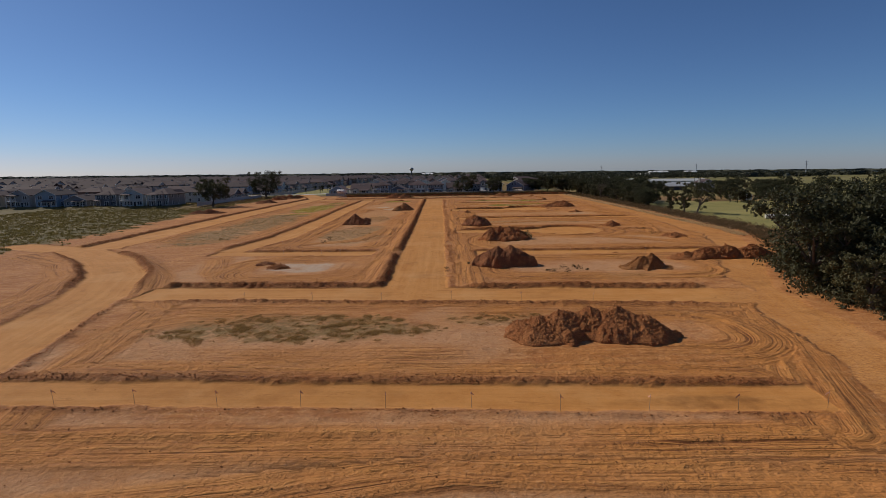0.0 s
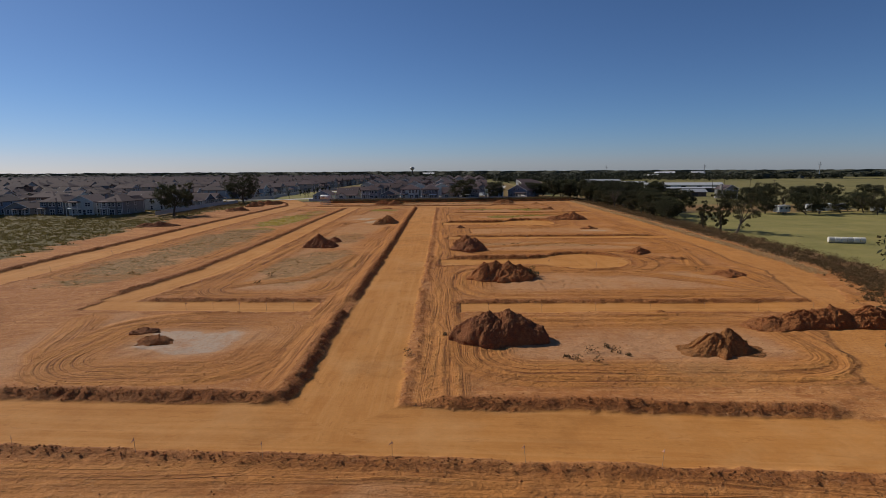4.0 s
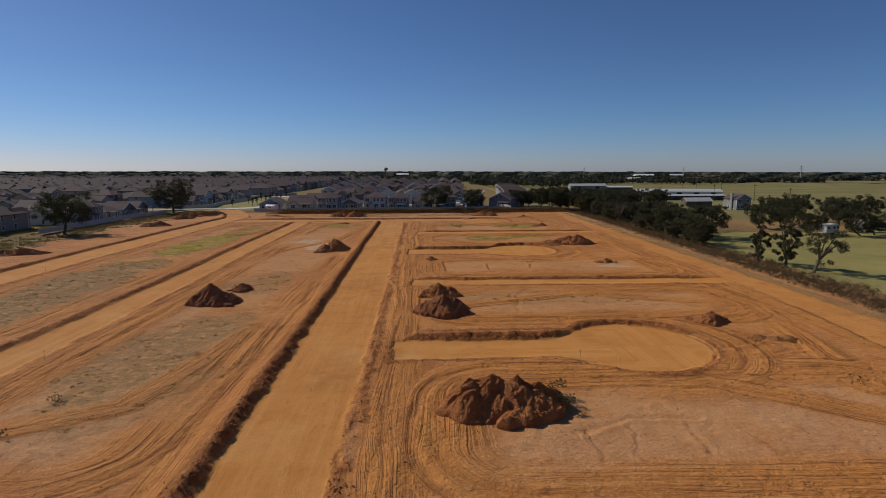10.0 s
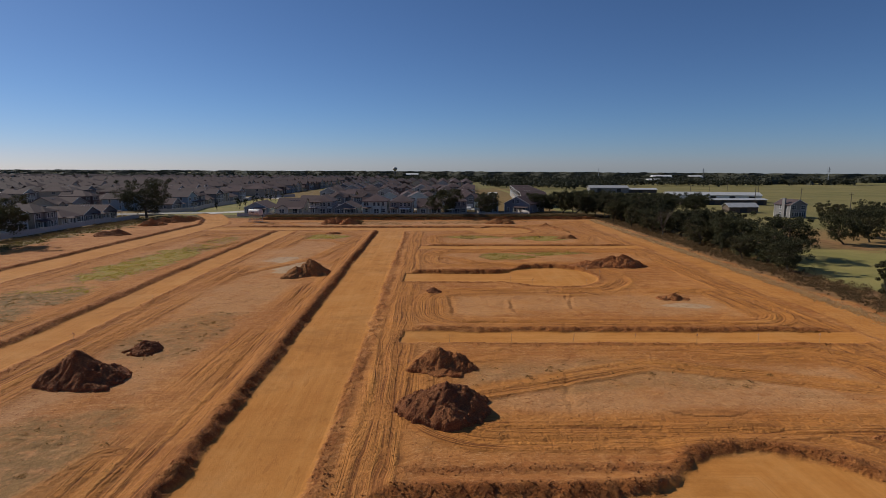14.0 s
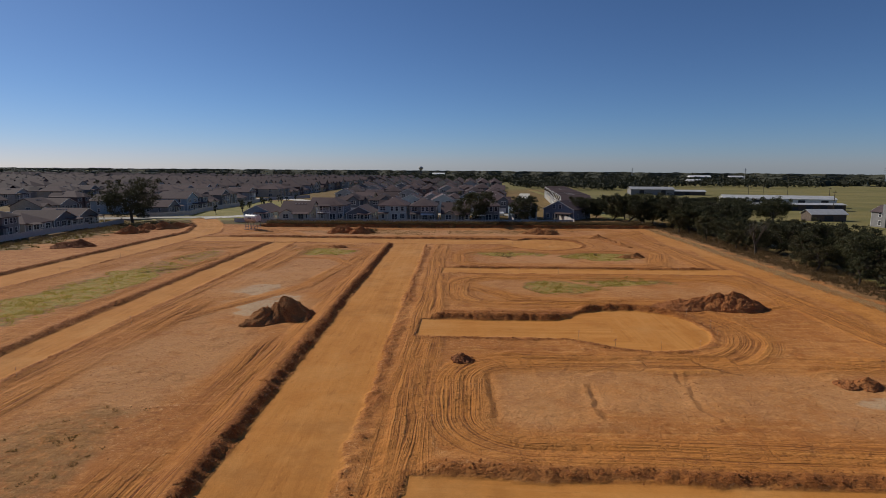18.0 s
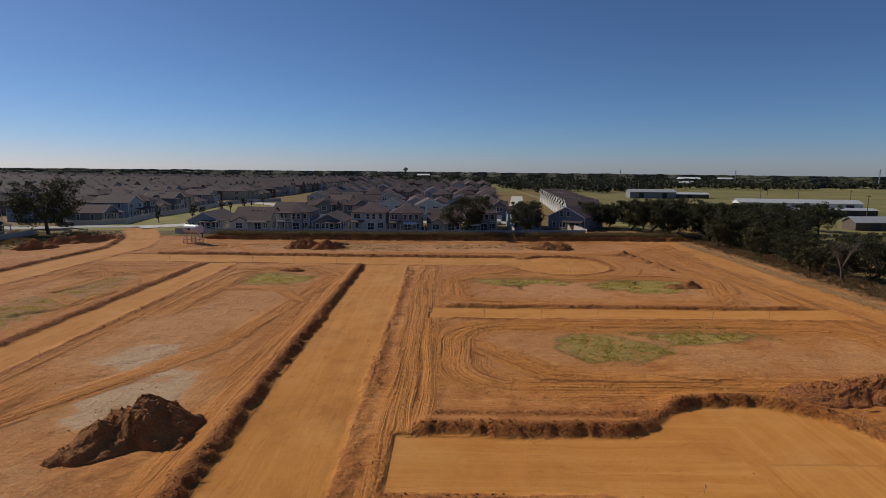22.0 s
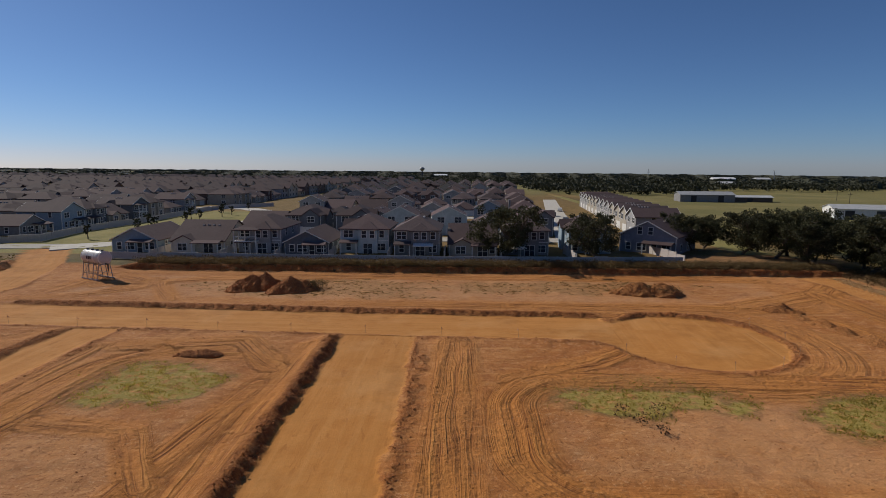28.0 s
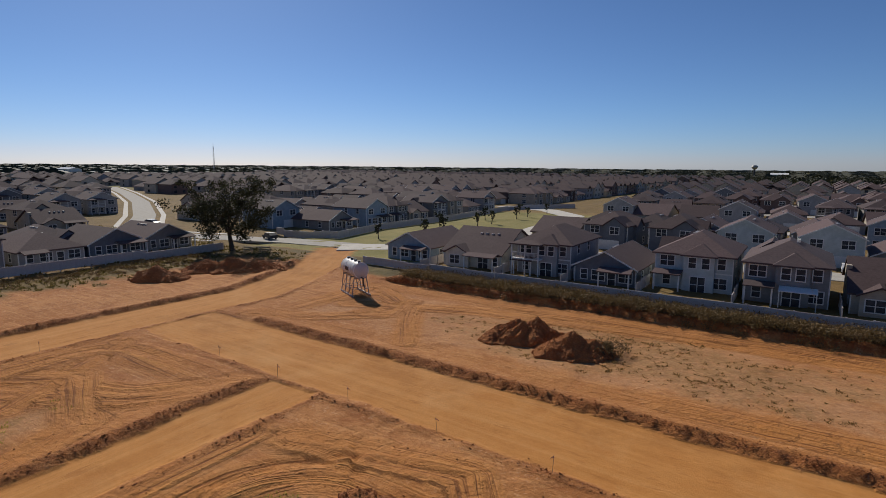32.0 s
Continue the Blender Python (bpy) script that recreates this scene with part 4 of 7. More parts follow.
RED, DARK, SAND = M["pile"], M["pile_dark"], M["pile_light"]
for row in (
    (12.6, 48.4, 7.4, 4.2, 2.5, 1, RED, "long lumpy heap of dark red excavated clay", -2, ((-0.65, 0, 0.66, 0.42), (-0.35, 0.05, 0.85, 0.5), (0.0, 0.1, 0.95, 0.5), (0.3, 0, 1, 0.55), (0.6, -0.1, 0.75, 0.42)), 0.15, 0.75),
    (8.5, 85.4, 4.4, 3.7, 3.1, 2, DARK, "tall rounded heap of dark cloddy clay", 0, ((-0.25, 0, 0.97, 0.85), (0.2, 0.05, 1, 0.85)), 0.1, 0.65),
    (29.1, 81.2, 4.0, 2.7, 2.2, 3, SAND, "small sharp heap of sandy orange clay", 0, ((-0.15, 0, 0.95, 0.65), (0.15, 0.1, 1, 0.65), (0.6, -0.1, 0.2, 0.5), (-0.6, 0, 0.2, 0.4)), 0.3),
    (11.6, 116.6, 5.7, 3.9, 3.0, 4, RED, "ridged heap of red clay with weeds", 0, ((-0.5, 0, 0.85, 0.52), (-0.2, 0.05, 1, 0.58), (0.15, 0, 0.98, 0.6), (0.45, -0.05, 0.78, 0.5)), 0.35, 0.7),
    (7.2, 157.4, 3.9, 2.9, 2.2, 5, RED, "low heap of red clay", 0, ((-0.1, 0, 1, 0.85), (0.35, 0, 0.7, 0.6)), 0.1),
    (7.5, 147.2, 4.0, 3.2, 2.5, 6, DARK, "rounded heap of dark brown clay", 0, ((0, 0, 1, 0.95),), 0.1, 0.7),
    (-26.2, 154.0, 4.5, 3.2, 2.9, 7, DARK, "pointed heap of dark brown clay", 0, ((-0.1, 0, 1, 0.7), (0.35, 0.05, 0.62, 0.6)), 0.1),
    (-24.8, 162.4, 1.9, 1.7, 1.3, 8, DARK, "small heap of dark clay", 0, ((0, 0, 1, 0.95),), 0.1),
    (-17.8, 205.0, 4.4, 4.2, 3.1, 9, SAND, "rain-grooved heap of sandy brown clay", 0, ((0.15, 0.2, 1, 0.85), (-0.3, -0.25, 0.6, 0.65)), 0.75),
    (41.4, 141.0, 2.9, 1.9, 1.4, 10, RED, "low heap of red clay", 0, ((0, 0, 1, 0.95),), 0.1),
    (40.9, 213.2, 8.0, 3.3, 2.7, 11, RED, "long heap of red clay beside the haul road", -3, ((0.35, 0, 1, 0.65), (0.1, 0.05, 0.86, 0.65), (-0.2, 0.1, 0.66, 0.65), (-0.55, 0.15, 0.42, 0.5)), 0.15),
    (-30.2, 299.0, 4.7, 3.4, 2.4, 12, RED, "broad heap of red clay with dry brush", 30, ((-0.2, 0, 0.9, 0.75), (0.25, 0, 1, 0.7)), 0.2),
    (-24.6, 297.0, 4.5, 3.0, 2.2, 26, RED, "heap of red clay grown over with dry brush", 30, ((0, 0, 1, 0.85), (0.45, 0, 0.7, 0.5)), 0.1),
    (28.7, 298.2, 5.8, 2.9, 1.9, 13, SAND, "broad heap of clay grown over with weeds", 0, ((-0.25, 0, 1, 0.65), (0.3, 0, 0.9, 0.6)), 0.1),
    (44.7, 89.4, 8.6, 2.9, 2.3, 14, RED, "long heap of red clay beside the haul road", 2, ((-0.75, 0, 0.5, 0.35), (-0.35, 0, 0.82, 0.45), (0.05, 0.1, 1, 0.5), (0.5, 0, 0.95, 0.5)), 0.2),
    (5.9, 190.7, 1.3, 1.0, 0.85, 15, DARK, "small heap of dark clods", 0, ((0, 0, 1, 0.95),), 0.1),
    (-27.0, 84.8, 2.3, 1.3, 0.75, 16, RED, "small low heap of clay", 0, ((0, 0, 1, 0.95),), 0.1),
    (-30.2, 88.6, 1.9, 1.2, 0.5, 17, DARK, "small low heap of dark clay", 0, ((0, 0, 1, 0.95),), 0.1),
    (-91.6, 294.4, 4.3, 3.4, 2.3, 18, RED, "broad heap of red clay under the oak", 30, ((-0.1, 0, 1, 0.85), (0.5, 0.1, 0.6, 0.45)), 0.1),
    (-88.0, 306.0, 9.0, 4.6, 2.3, 19, RED, "long bank of dark red clay under the oak", 35, ((-0.55, 0, 0.9, 0.5), (-0.1, 0, 1, 0.5), (0.4, 0, 0.8, 0.5)), 0.1),
    (-91.0, 203.5, 6.8, 3.6, 1.7, 20, DARK, "dark heap of earth at the meadow edge", 10, ((-0.3, 0, 0.8, 0.6), (0.25, 0, 1, 0.65)), 0.1),
    (-89.0, 266.0, 6.2, 3.6, 1.8, 21, DARK, "dark heap of earth at the meadow edge", 20, ((-0.3, 0, 0.8, 0.6), (0.25, 0, 1, 0.65)), 0.1),
    (42.0, 185.3, 2.6, 1.5, 0.95, 22, RED, "low scattered heap of red clay", 0, ((0.1, 0, 1, 0.6), (-0.5, 0.1, 0.45, 0.45), (0.6, -0.1, 0.35, 0.4)), 0.1),
    (43.0, 288.8, 2.7, 1.5, 1.3, 23, SAND, "low heap of sandy clay with brush", -20, ((-0.1, 0, 1, 0.8), (0.5, 0, 0.6, 0.4)), 0.2),
    (44.6, 279.6, 8.2, 1.5, 1.0, 24, SAND, "row of clay clods beside the turning circle", -76, ((-0.75, 0, 0.8, 0.25), (-0.35, 0.1, 1, 0.3), (0.0, 0, 0.7, 0.3), (0.4, -0.1, 1, 0.3), (0.8, 0, 0.5, 0.25)), 0.2),
    (48.0, 118.0, 3.0, 2.0, 0.9, 25, RED, "low scattered heap of red clay", 0, ((0, 0, 1, 0.95),), 0.1),
    (-24.6, 268.4, 2.6, 1.1, 0.6, 27, RED, "low ridge of red clay by the grass", 5, ((-0.4, 0, 0.8, 0.5), (0.3, 0, 1, 0.6)), 0.1),
    (42.4, 256.0, 3.3, 1.7, 1.2, 28, SAND, "low heap of sandy clay", 0, ((-0.5, 0, 0.6, 0.5), (0.25, 0, 1, 0.6)), 0.1),
    (45.0, 133.8, 3.4, 1.6, 0.6, 29, SAND, "scattered low ridges of dry clay", -8, ((-0.5, 0.2, 0.8, 0.4), (0.0, -0.3, 1, 0.4), (0.5, 0.2, 0.9, 0.45)), 0.3),
):
    dirt_pile(*row)


# ---------------------------------------------------------------- trees
def tree_meshes(seed, height, width, mat, lumps=60, per=60, size=0.3, fork=0.28, low=0.22, bare=False):
    """Trunk with limbs, and a crown of leaf sprays with gaps."""
    rng = np.random.default_rng(seed)
    wood = Shape()
    r0 = 0.035 * height
    top = Vector((0.05 * width * rng.normal(), 0.05 * width * rng.normal(), fork * height))
    wood.tube((0, 0, -0.3), (0, 0, 0.3), r0 * 1.5, r0, 8, False)
    wood.tube((0, 0, 0.3), top, r0, r0 * 0.72, 8, False)
    centres, radii, tips = [], [], []
    count = 8 if not bare else 9
    for k in range(count):
        a = 2 * math.pi * k / count + rng.normal() * 0.3
        reach = width * 0.5 * (0.45 + 0.35 * rng.random())
        rise = height * (0.30 + 0.38 * rng.random())
        mid = top + Vector((math.cos(a) * reach * 0.5, math.sin(a) * reach * 0.5, rise * 0.6))
        end = top + Vector((math.cos(a) * reach, math.sin(a) * reach, rise))
        wood.tube(top, mid, r0 * 0.5, r0 * 0.3, 6, False)
        wood.tube(mid, end, r0 * 0.3, r0 * 0.1, 5, False)
        for j in range(4 if not bare else 8):
            b = mid.lerp(end, 0.2 + 0.8 * rng.random())
            e = b + Vector(rng.normal(size=3)) * width * 0.09 + Vector((0, 0, height * 0.07))
            wood.tube(b, e, r0 * 0.14, r0 * 0.04, 4, False)
            tips.append(e)
            if bare:
                for _ in range(3):
                    wood.tube(e, e + Vector(rng.normal(size=3)) * width * 0.05 + Vector((0, 0, height * 0.03)), r0 * 0.05, r0 * 0.02, 3, False)
    while len(centres) < lumps:
        if len(centres) % 5 < 2:
            e = tips[rng.integers(len(tips))]
            c = np.array(e) * np.array((1.15, 1.15, 1.0)) + rng.normal(size=3) * width * 0.07
            centres.append((c[0], c[1], min(height * 0.98, max(low * height, c[2] * 1.02))))
            radii.append(width * (0.05 + 0.06 * rng.random()))
            continue
        d = rng.normal(size=3)
        d /= np.linalg.norm(d)
        q = 0.55 + 0.45 * rng.random()
        s = 0.72 + 0.13 * math.sin(3 * math.atan2(d[1], d[0]) + seed) + 0.25 * rng.random()
        z = low + (1 - low) * (0.5 + 0.5 * d[2] * q)
        centres.append((d[0] * q * width * 0.5 * s * 1.15, d[1] * q * width * 0.5 * s * 1.15, z * height * 0.94))
        radii.append(width * (0.075 + 0.055 * rng.random()))
    me_w = wood.mesh("trunk", M["bark"])
    if bare:
        return me_w, None
    return me_w, quads_mesh("crown", leaves(rng, centres, radii, per, size), mat)


TREES = {
    "oak": tree_meshes(1, 12.5, 14.0, M["leaf"], 105, 120, 0.21),
    "oak_tall": tree_meshes(2, 14.0, 17.0, M["leaf"], 125, 120, 0.21, 0.25, 0.16),
    "live_oak": tree_meshes(3, 10.0, 14.0, M["leaf"], 95, 115, 0.20, 0.22, 0.18),
    "elm": tree_meshes(4, 9.0, 7.5, M["leaf"], 60, 100, 0.18, 0.3, 0.2),
    "hackberry": tree_meshes(5, 8.0, 9.0, M["leaf_olive"], 60, 100, 0.18, 0.25, 0.15),
    "cedar": tree_meshes(6, 7.0, 6.0, M["leaf"], 55, 100, 0.17, 0.15, 0.05),
    "open_elm": tree_meshes(7, 9.0, 8.5, M["leaf_olive"], 34, 85, 0.17, 0.3, 0.25),
    "scrub": tree_meshes(8, 4.0, 4.5, M["leaf_olive"], 36, 80, 0.14, 0.12, 0.02),
    "bare": tree_meshes(9, 8.0, 8.0, M["leaf"], 1, 1, 0.2, 0.25, 0.2, True),
    "ivy_elm": tree_meshes(11, 10.5, 5.2, M["leaf_olive"], 70, 90, 0.17, 0.1, 0.06),
    "young": tree_meshes(10, 4.2, 2.4, M["leaf"], 22, 40, 0.16, 0.3, 0.3),
}


def tree(kind, x, y, label, scale=1.0, turn=0.0, z=None, group="trees", wide=1.0, lean=0.0):
    wood, crown = TREES[kind]
    ob = thing("tree", label, "tree", group)
    ob.matrix_basis = Matrix.Translation((x, y, ground_z(x, y) if z is None else z)) @ pose(0, 0, 0, 0, lean, 0) @ pose(0, 0, 0, 0, 0, turn)
    ob.scale = (scale * wide, scale * wide, scale)
    part("trunk", wood, None, ob)
    if crown:
        part("crown", crown, None, ob)
    return ob


OAK = "broad dark green oak with a dense crown"
for kind, x, y, s, label in (
    ("oak", -105.0, 243, 1.0, "broad dark oak on the weedy edge of the site"), ("oak_tall", -106.0, 318, 1.03, "tall dark oak over a bank of red clay"),
    ("live_oak", 8.5, 323.5, 0.98, "dense dark oak behind the back fence"), ("live_oak", 26.8, 324, 0.82, "dense round oak behind the back fence"),
):
    tree(kind, x, y, label, s, x * 7)
rt = random.Random(5)
for kind, x, y, s in (
    ("live_oak", 45.5, 67, 1.12), ("oak", 54, 64, 0.95), ("oak", 62, 78, 1.0), ("live_oak", 62, 85, 1.0), ("hackberry", 46, 62, 1.0), ("oak", 71, 94, 0.9), ("live_oak", 60, 68, 1.2),
    ("open_elm", 50, 72, 0.9), ("open_elm", 56, 80, 0.85), ("hackberry", 43.5, 56, 0.8), ("live_oak", 68, 84, 1.1), ("oak", 66, 72, 1.1), ("live_oak", 50, 58, 1.0), ("oak", 72, 96, 0.9),
    ("ivy_elm", 73.5, 184, 0.82), ("ivy_elm", 75.4, 178.5, 0.9), ("live_oak", 82.5, 225, 0.9), ("live_oak", 77.5, 233, 0.78), ("oak", 81, 241, 0.72), ("live_oak", 79, 251, 0.8), ("oak", 78, 290, 0.75), ("live_oak", 79, 305, 0.85),
    ("live_oak", 76, 222, 0.68), ("cedar", 73, 214, 0.8), ("cedar", 79, 232, 0.88), ("hackberry", 72, 241, 0.72), ("live_oak", 80, 246, 0.64), ("elm", 71.5, 229, 0.56),
    ("live_oak", 76, 262, 0.68), ("hackberry", 71, 270, 0.6), ("hackberry", 77, 276, 0.72), ("elm", 70, 284, 0.6), ("live_oak", 76, 297, 0.72), ("hackberry", 70, 303, 0.85),
    ("live_oak", 74, 310, 0.75), ("live_oak", 66, 322, 0.8), ("live_oak", 58, 331, 0.8), ("hackberry", 70, 327, 0.9), ("live_oak", 76, 322, 0.85), ("elm", 63, 335, 0.8), ("oak", 82, 330, 0.7),
    ("live_oak", 90, 335, 0.8), ("oak", 88, 318, 0.7), ("live_oak", 98, 330, 0.75), ("live_oak", 54, 340, 0.7), ("hackberry", 84, 262, 0.64),
    ("live_oak", 62, 326, 0.95), ("oak", 68, 333, 0.8), ("live_oak", 73, 316, 0.95), ("oak", 79, 314, 0.8), ("live_oak", 84, 308, 0.9), ("oak", 73, 303, 0.75), ("hackberry", 73, 291, 0.8),
    ("oak", 76, 283, 0.6), ("live_oak", 72, 277, 0.64), ("live_oak", 83, 274, 0.68), ("hackberry", 74, 267, 0.76), ("live_oak", 82, 255, 0.64), ("hackberry", 75, 250, 0.76), ("live_oak", 77, 238, 0.68),
    ("elm", 73, 246, 0.72), ("oak", 95, 322, 0.75), ("live_oak", 104, 338, 0.8), ("oak", 112, 330, 0.7), ("live_oak", 50, 337, 0.75), ("live_oak", 94, 345, 0.8), ("oak", 78, 340, 0.8), ("live_oak", 118, 345, 0.8), ("hackberry", 90, 280, 0.8),
    ("live_oak", 73, 207, 0.6), ("cedar", 76, 212, 0.88), ("hackberry", 72, 221, 0.64), ("live_oak", 128, 262, 0.8), ("oak", 138, 270, 0.75), ("live_oak", 146, 258, 0.8), ("hackberry", 122, 250, 0.9), ("oak", 158, 262, 0.8), ("hackberry", 150, 300, 0.9), ("live_oak", 164, 285, 0.8),
    ("live_oak", 128, 226, 0.7), ("hackberry", 134.5, 229, 0.8), ("live_oak", 143.5, 231, 0.65), ("hackberry", 153, 233, 0.8), ("live_oak", 116, 230, 0.6), ("live_oak", 112, 246, 0.75), ("hackberry", 160, 322, 0.8), ("live_oak", 156, 240, 0.7), ("open_elm", 128, 240, 0.9), ("hackberry", 152, 225, 0.7), ("live_oak", 170, 250, 0.9),
):
    tree(kind, x, y, {"live_oak": OAK, "oak": OAK, "elm": "slender dark elm in rough brush", "open_elm": "leaning open-crowned elm in rough brush", "hackberry": "olive green hackberry in rough brush",
                      "cedar": "dense dark cedar in rough brush", "ivy_elm": "tall narrow tree hung with ivy"}[kind], s * rt.uniform(0.92, 1.08), rt.uniform(0, 360), group="eastern tree line")
tree("open_elm", 76.5, 172, "dark elm leaning out over green pasture", 0.92, 30, group="eastern tree line", lean=22)
tree("bare", 71.5, 262.0, "leafless grey tree in dry brush", 1.0, 40)


# ---------------------------------------------------------------- houses
def hip(sh, x0, y0, x1, y1, z, rise, o=0.45, th=0.2):
    x0, y0, x1, y1 = x0 - o, y0 - o, x1 + o, y1 + o
    w, d = x1 - x0, y1 - y0
    k = min(w, d) / 2
    r = [((x0 + x1) / 2, y0 + k), ((x0 + x1) / 2, y1 - k)] if d >= w else [(x0 + k, (y0 + y1) / 2), (x1 - k, (y0 + y1) / 2)]
    h = z + rise * k
    p = [(x0, y0, z), (x1, y0, z), (x1, y1, z), (x0, y1, z), (*r[0], h), (*r[1], h + 0.001)] + [(x0, y0, z - th), (x1, y0, z - th), (x1, y1, z - th), (x0, y1, z - th)]
    f = [(0, 1, 4), (1, 2, 5, 4), (2, 3, 5), (3, 0, 4, 5)] if d >= w else [(0, 1, 5, 4), (1, 2, 5), (2, 3, 4, 5), (3, 0, 4)]
    return sh.add(p, f + [(0, 6, 7, 1), (1, 7, 8, 2), (2, 8, 9, 3), (3, 9, 6, 0), (6, 9, 8, 7)])


def gable(sh, x0, y0, x1, y1, z, rise, along="y", o=0.4, th=0.2):
    """A gabled roof slab whose ridge runs along x or y."""
    x0, y0, x1, y1 = x0 - o, y0 - o, x1 + o, y1 + o
    if along == "y":
        c, h = (x0 + x1) / 2, z + rise * (x1 - x0) / 2
        prof = lambda y: [(x0, y, z - th), (x0, y, z), (c, y, h), (x1, y, z), (x1, y, z - th), (c, y, h - th)]
        p = prof(y0) + prof(y1)
    else:
        c, h = (y0 + y1) / 2, z + rise * (y1 - y0) / 2
        prof = lambda x: [(x, y1, z - th), (x, y1, z), (x, c, h), (x, y0, z), (x, y0, z - th), (x, c, h - th)]
        p = prof(x0) + prof(x1)
    f = [(i, i + 6, (i + 1) % 6 + 6, (i + 1) % 6) for i in range(6)] + [(5, 4, 3, 2, 1, 0), (6, 7, 8, 9, 10, 11)]
    return sh.add(p, [q[::-1] for q in f])


def gable_wall(sh, x0, y0, x1, y1, z, rise, along="y"):
    if along == "y":
        c, h = (x0 + x1) / 2, z + rise * (x1 - x0) / 2
        p = [(x0, y0, z), (x1, y0, z), (c, y0, h), (x0, y1, z), (x1, y1, z), (c, y1, h)]
    else:
        c, h = (y0 + y1) / 2, z + rise * (y1 - y0) / 2
        p = [(x0, y1, z), (x0, y0, z), (x0, c, h), (x1, y1, z), (x1, y0, z), (x1, c, h)]
    return sh.add(p, [(0, 1, 2), (5, 4, 3)])


def window_shape(w, h, joined):
    """A frame of one piece with its rails; the panes joined in, or a mesh of their own."""
    t = 0.12
    xs = [-w / 2 - t, -w / 2, w / 2, w / 2 + t] if w < 1.3 else [-w / 2 - t, -w / 2, -0.05, 0.05, w / 2, w / 2 + t]
    zs = [-t, 0, h / 2 - 0.035, h / 2 + 0.035, h, h + t]
    sh, idx = Shape(), []
    solid = lambda i, j: i in (0, len(xs) - 2) or j in (0, 2, 4) or len(xs) == 6 and i == 2
    key = {}

    def v(i, j, y):
        if (i, j, y) not in key:
            key[i, j, y] = len(sh.v)
            sh.v.append((xs[i], y, zs[j]))
        return key[i, j, y]

    for i in range(len(xs) - 1):
        for j in range(5):
            if solid(i, j):
                sh.f.append((v(i, j, -0.07), v(i + 1, j, -0.07), v(i + 1, j + 1, -0.07), v(i, j + 1, -0.07))), idx.append(0)
                for (a, b), (c, d), ni, nj in (((i, j), (i + 1, j), i, j - 1), ((i + 1, j), (i + 1, j + 1), i + 1, j), ((i + 1, j + 1), (i, j + 1), i, j + 1), ((i, j + 1), (i, j), i - 1, j)):
                    if not (0 <= ni < len(xs) - 1 and 0 <= nj < 5 and solid(ni, nj)):
                        back = -0.02 if 0 <= ni < len(xs) - 1 and 0 <= nj < 5 else 0.02
                        sh.f.append((v(a, b, -0.07), v(a, b, back), v(c, d, back), v(c, d, -0.07))), idx.append(0)
            elif joined:
                sh.f.append((v(i, j, -0.02), v(i + 1, j, -0.02), v(i + 1, j + 1, -0.02), v(i, j + 1, -0.02))), idx.append(1)
    me = sh.mesh("window", M["trim"])
    me.materials.append(M["glass"])
    me.polygons.foreach_set("material_index", idx)
    return me


SIZES = ((0.9, 1.4), (1.8, 1.4), (0.9, 0.9), (1.8, 2.1), (1.0, 2.0))
WINDOWS = {k: (window_shape(*k, False), Shape().box(-k[0] / 2, -0.025, 0, k[0] / 2, 0.01, k[1]).mesh("pane", M["glass"])) for k in SIZES}
JOINT = {k: window_shape(*k, True) for k in SIZES}


def window(parent, k, x, y, z, turn, near):
    """turn 0 looks to -y, 90 to +x, 180 to +y, 270 to -x."""
    ob = new("window", WINDOWS[k][0] if near else JOINT[k])
    ob.parent = parent
    ob.matrix_basis = pose(x, y, z, 0, 0, turn)
    if near:
        part("pane", WINDOWS[k][1], None, ob)


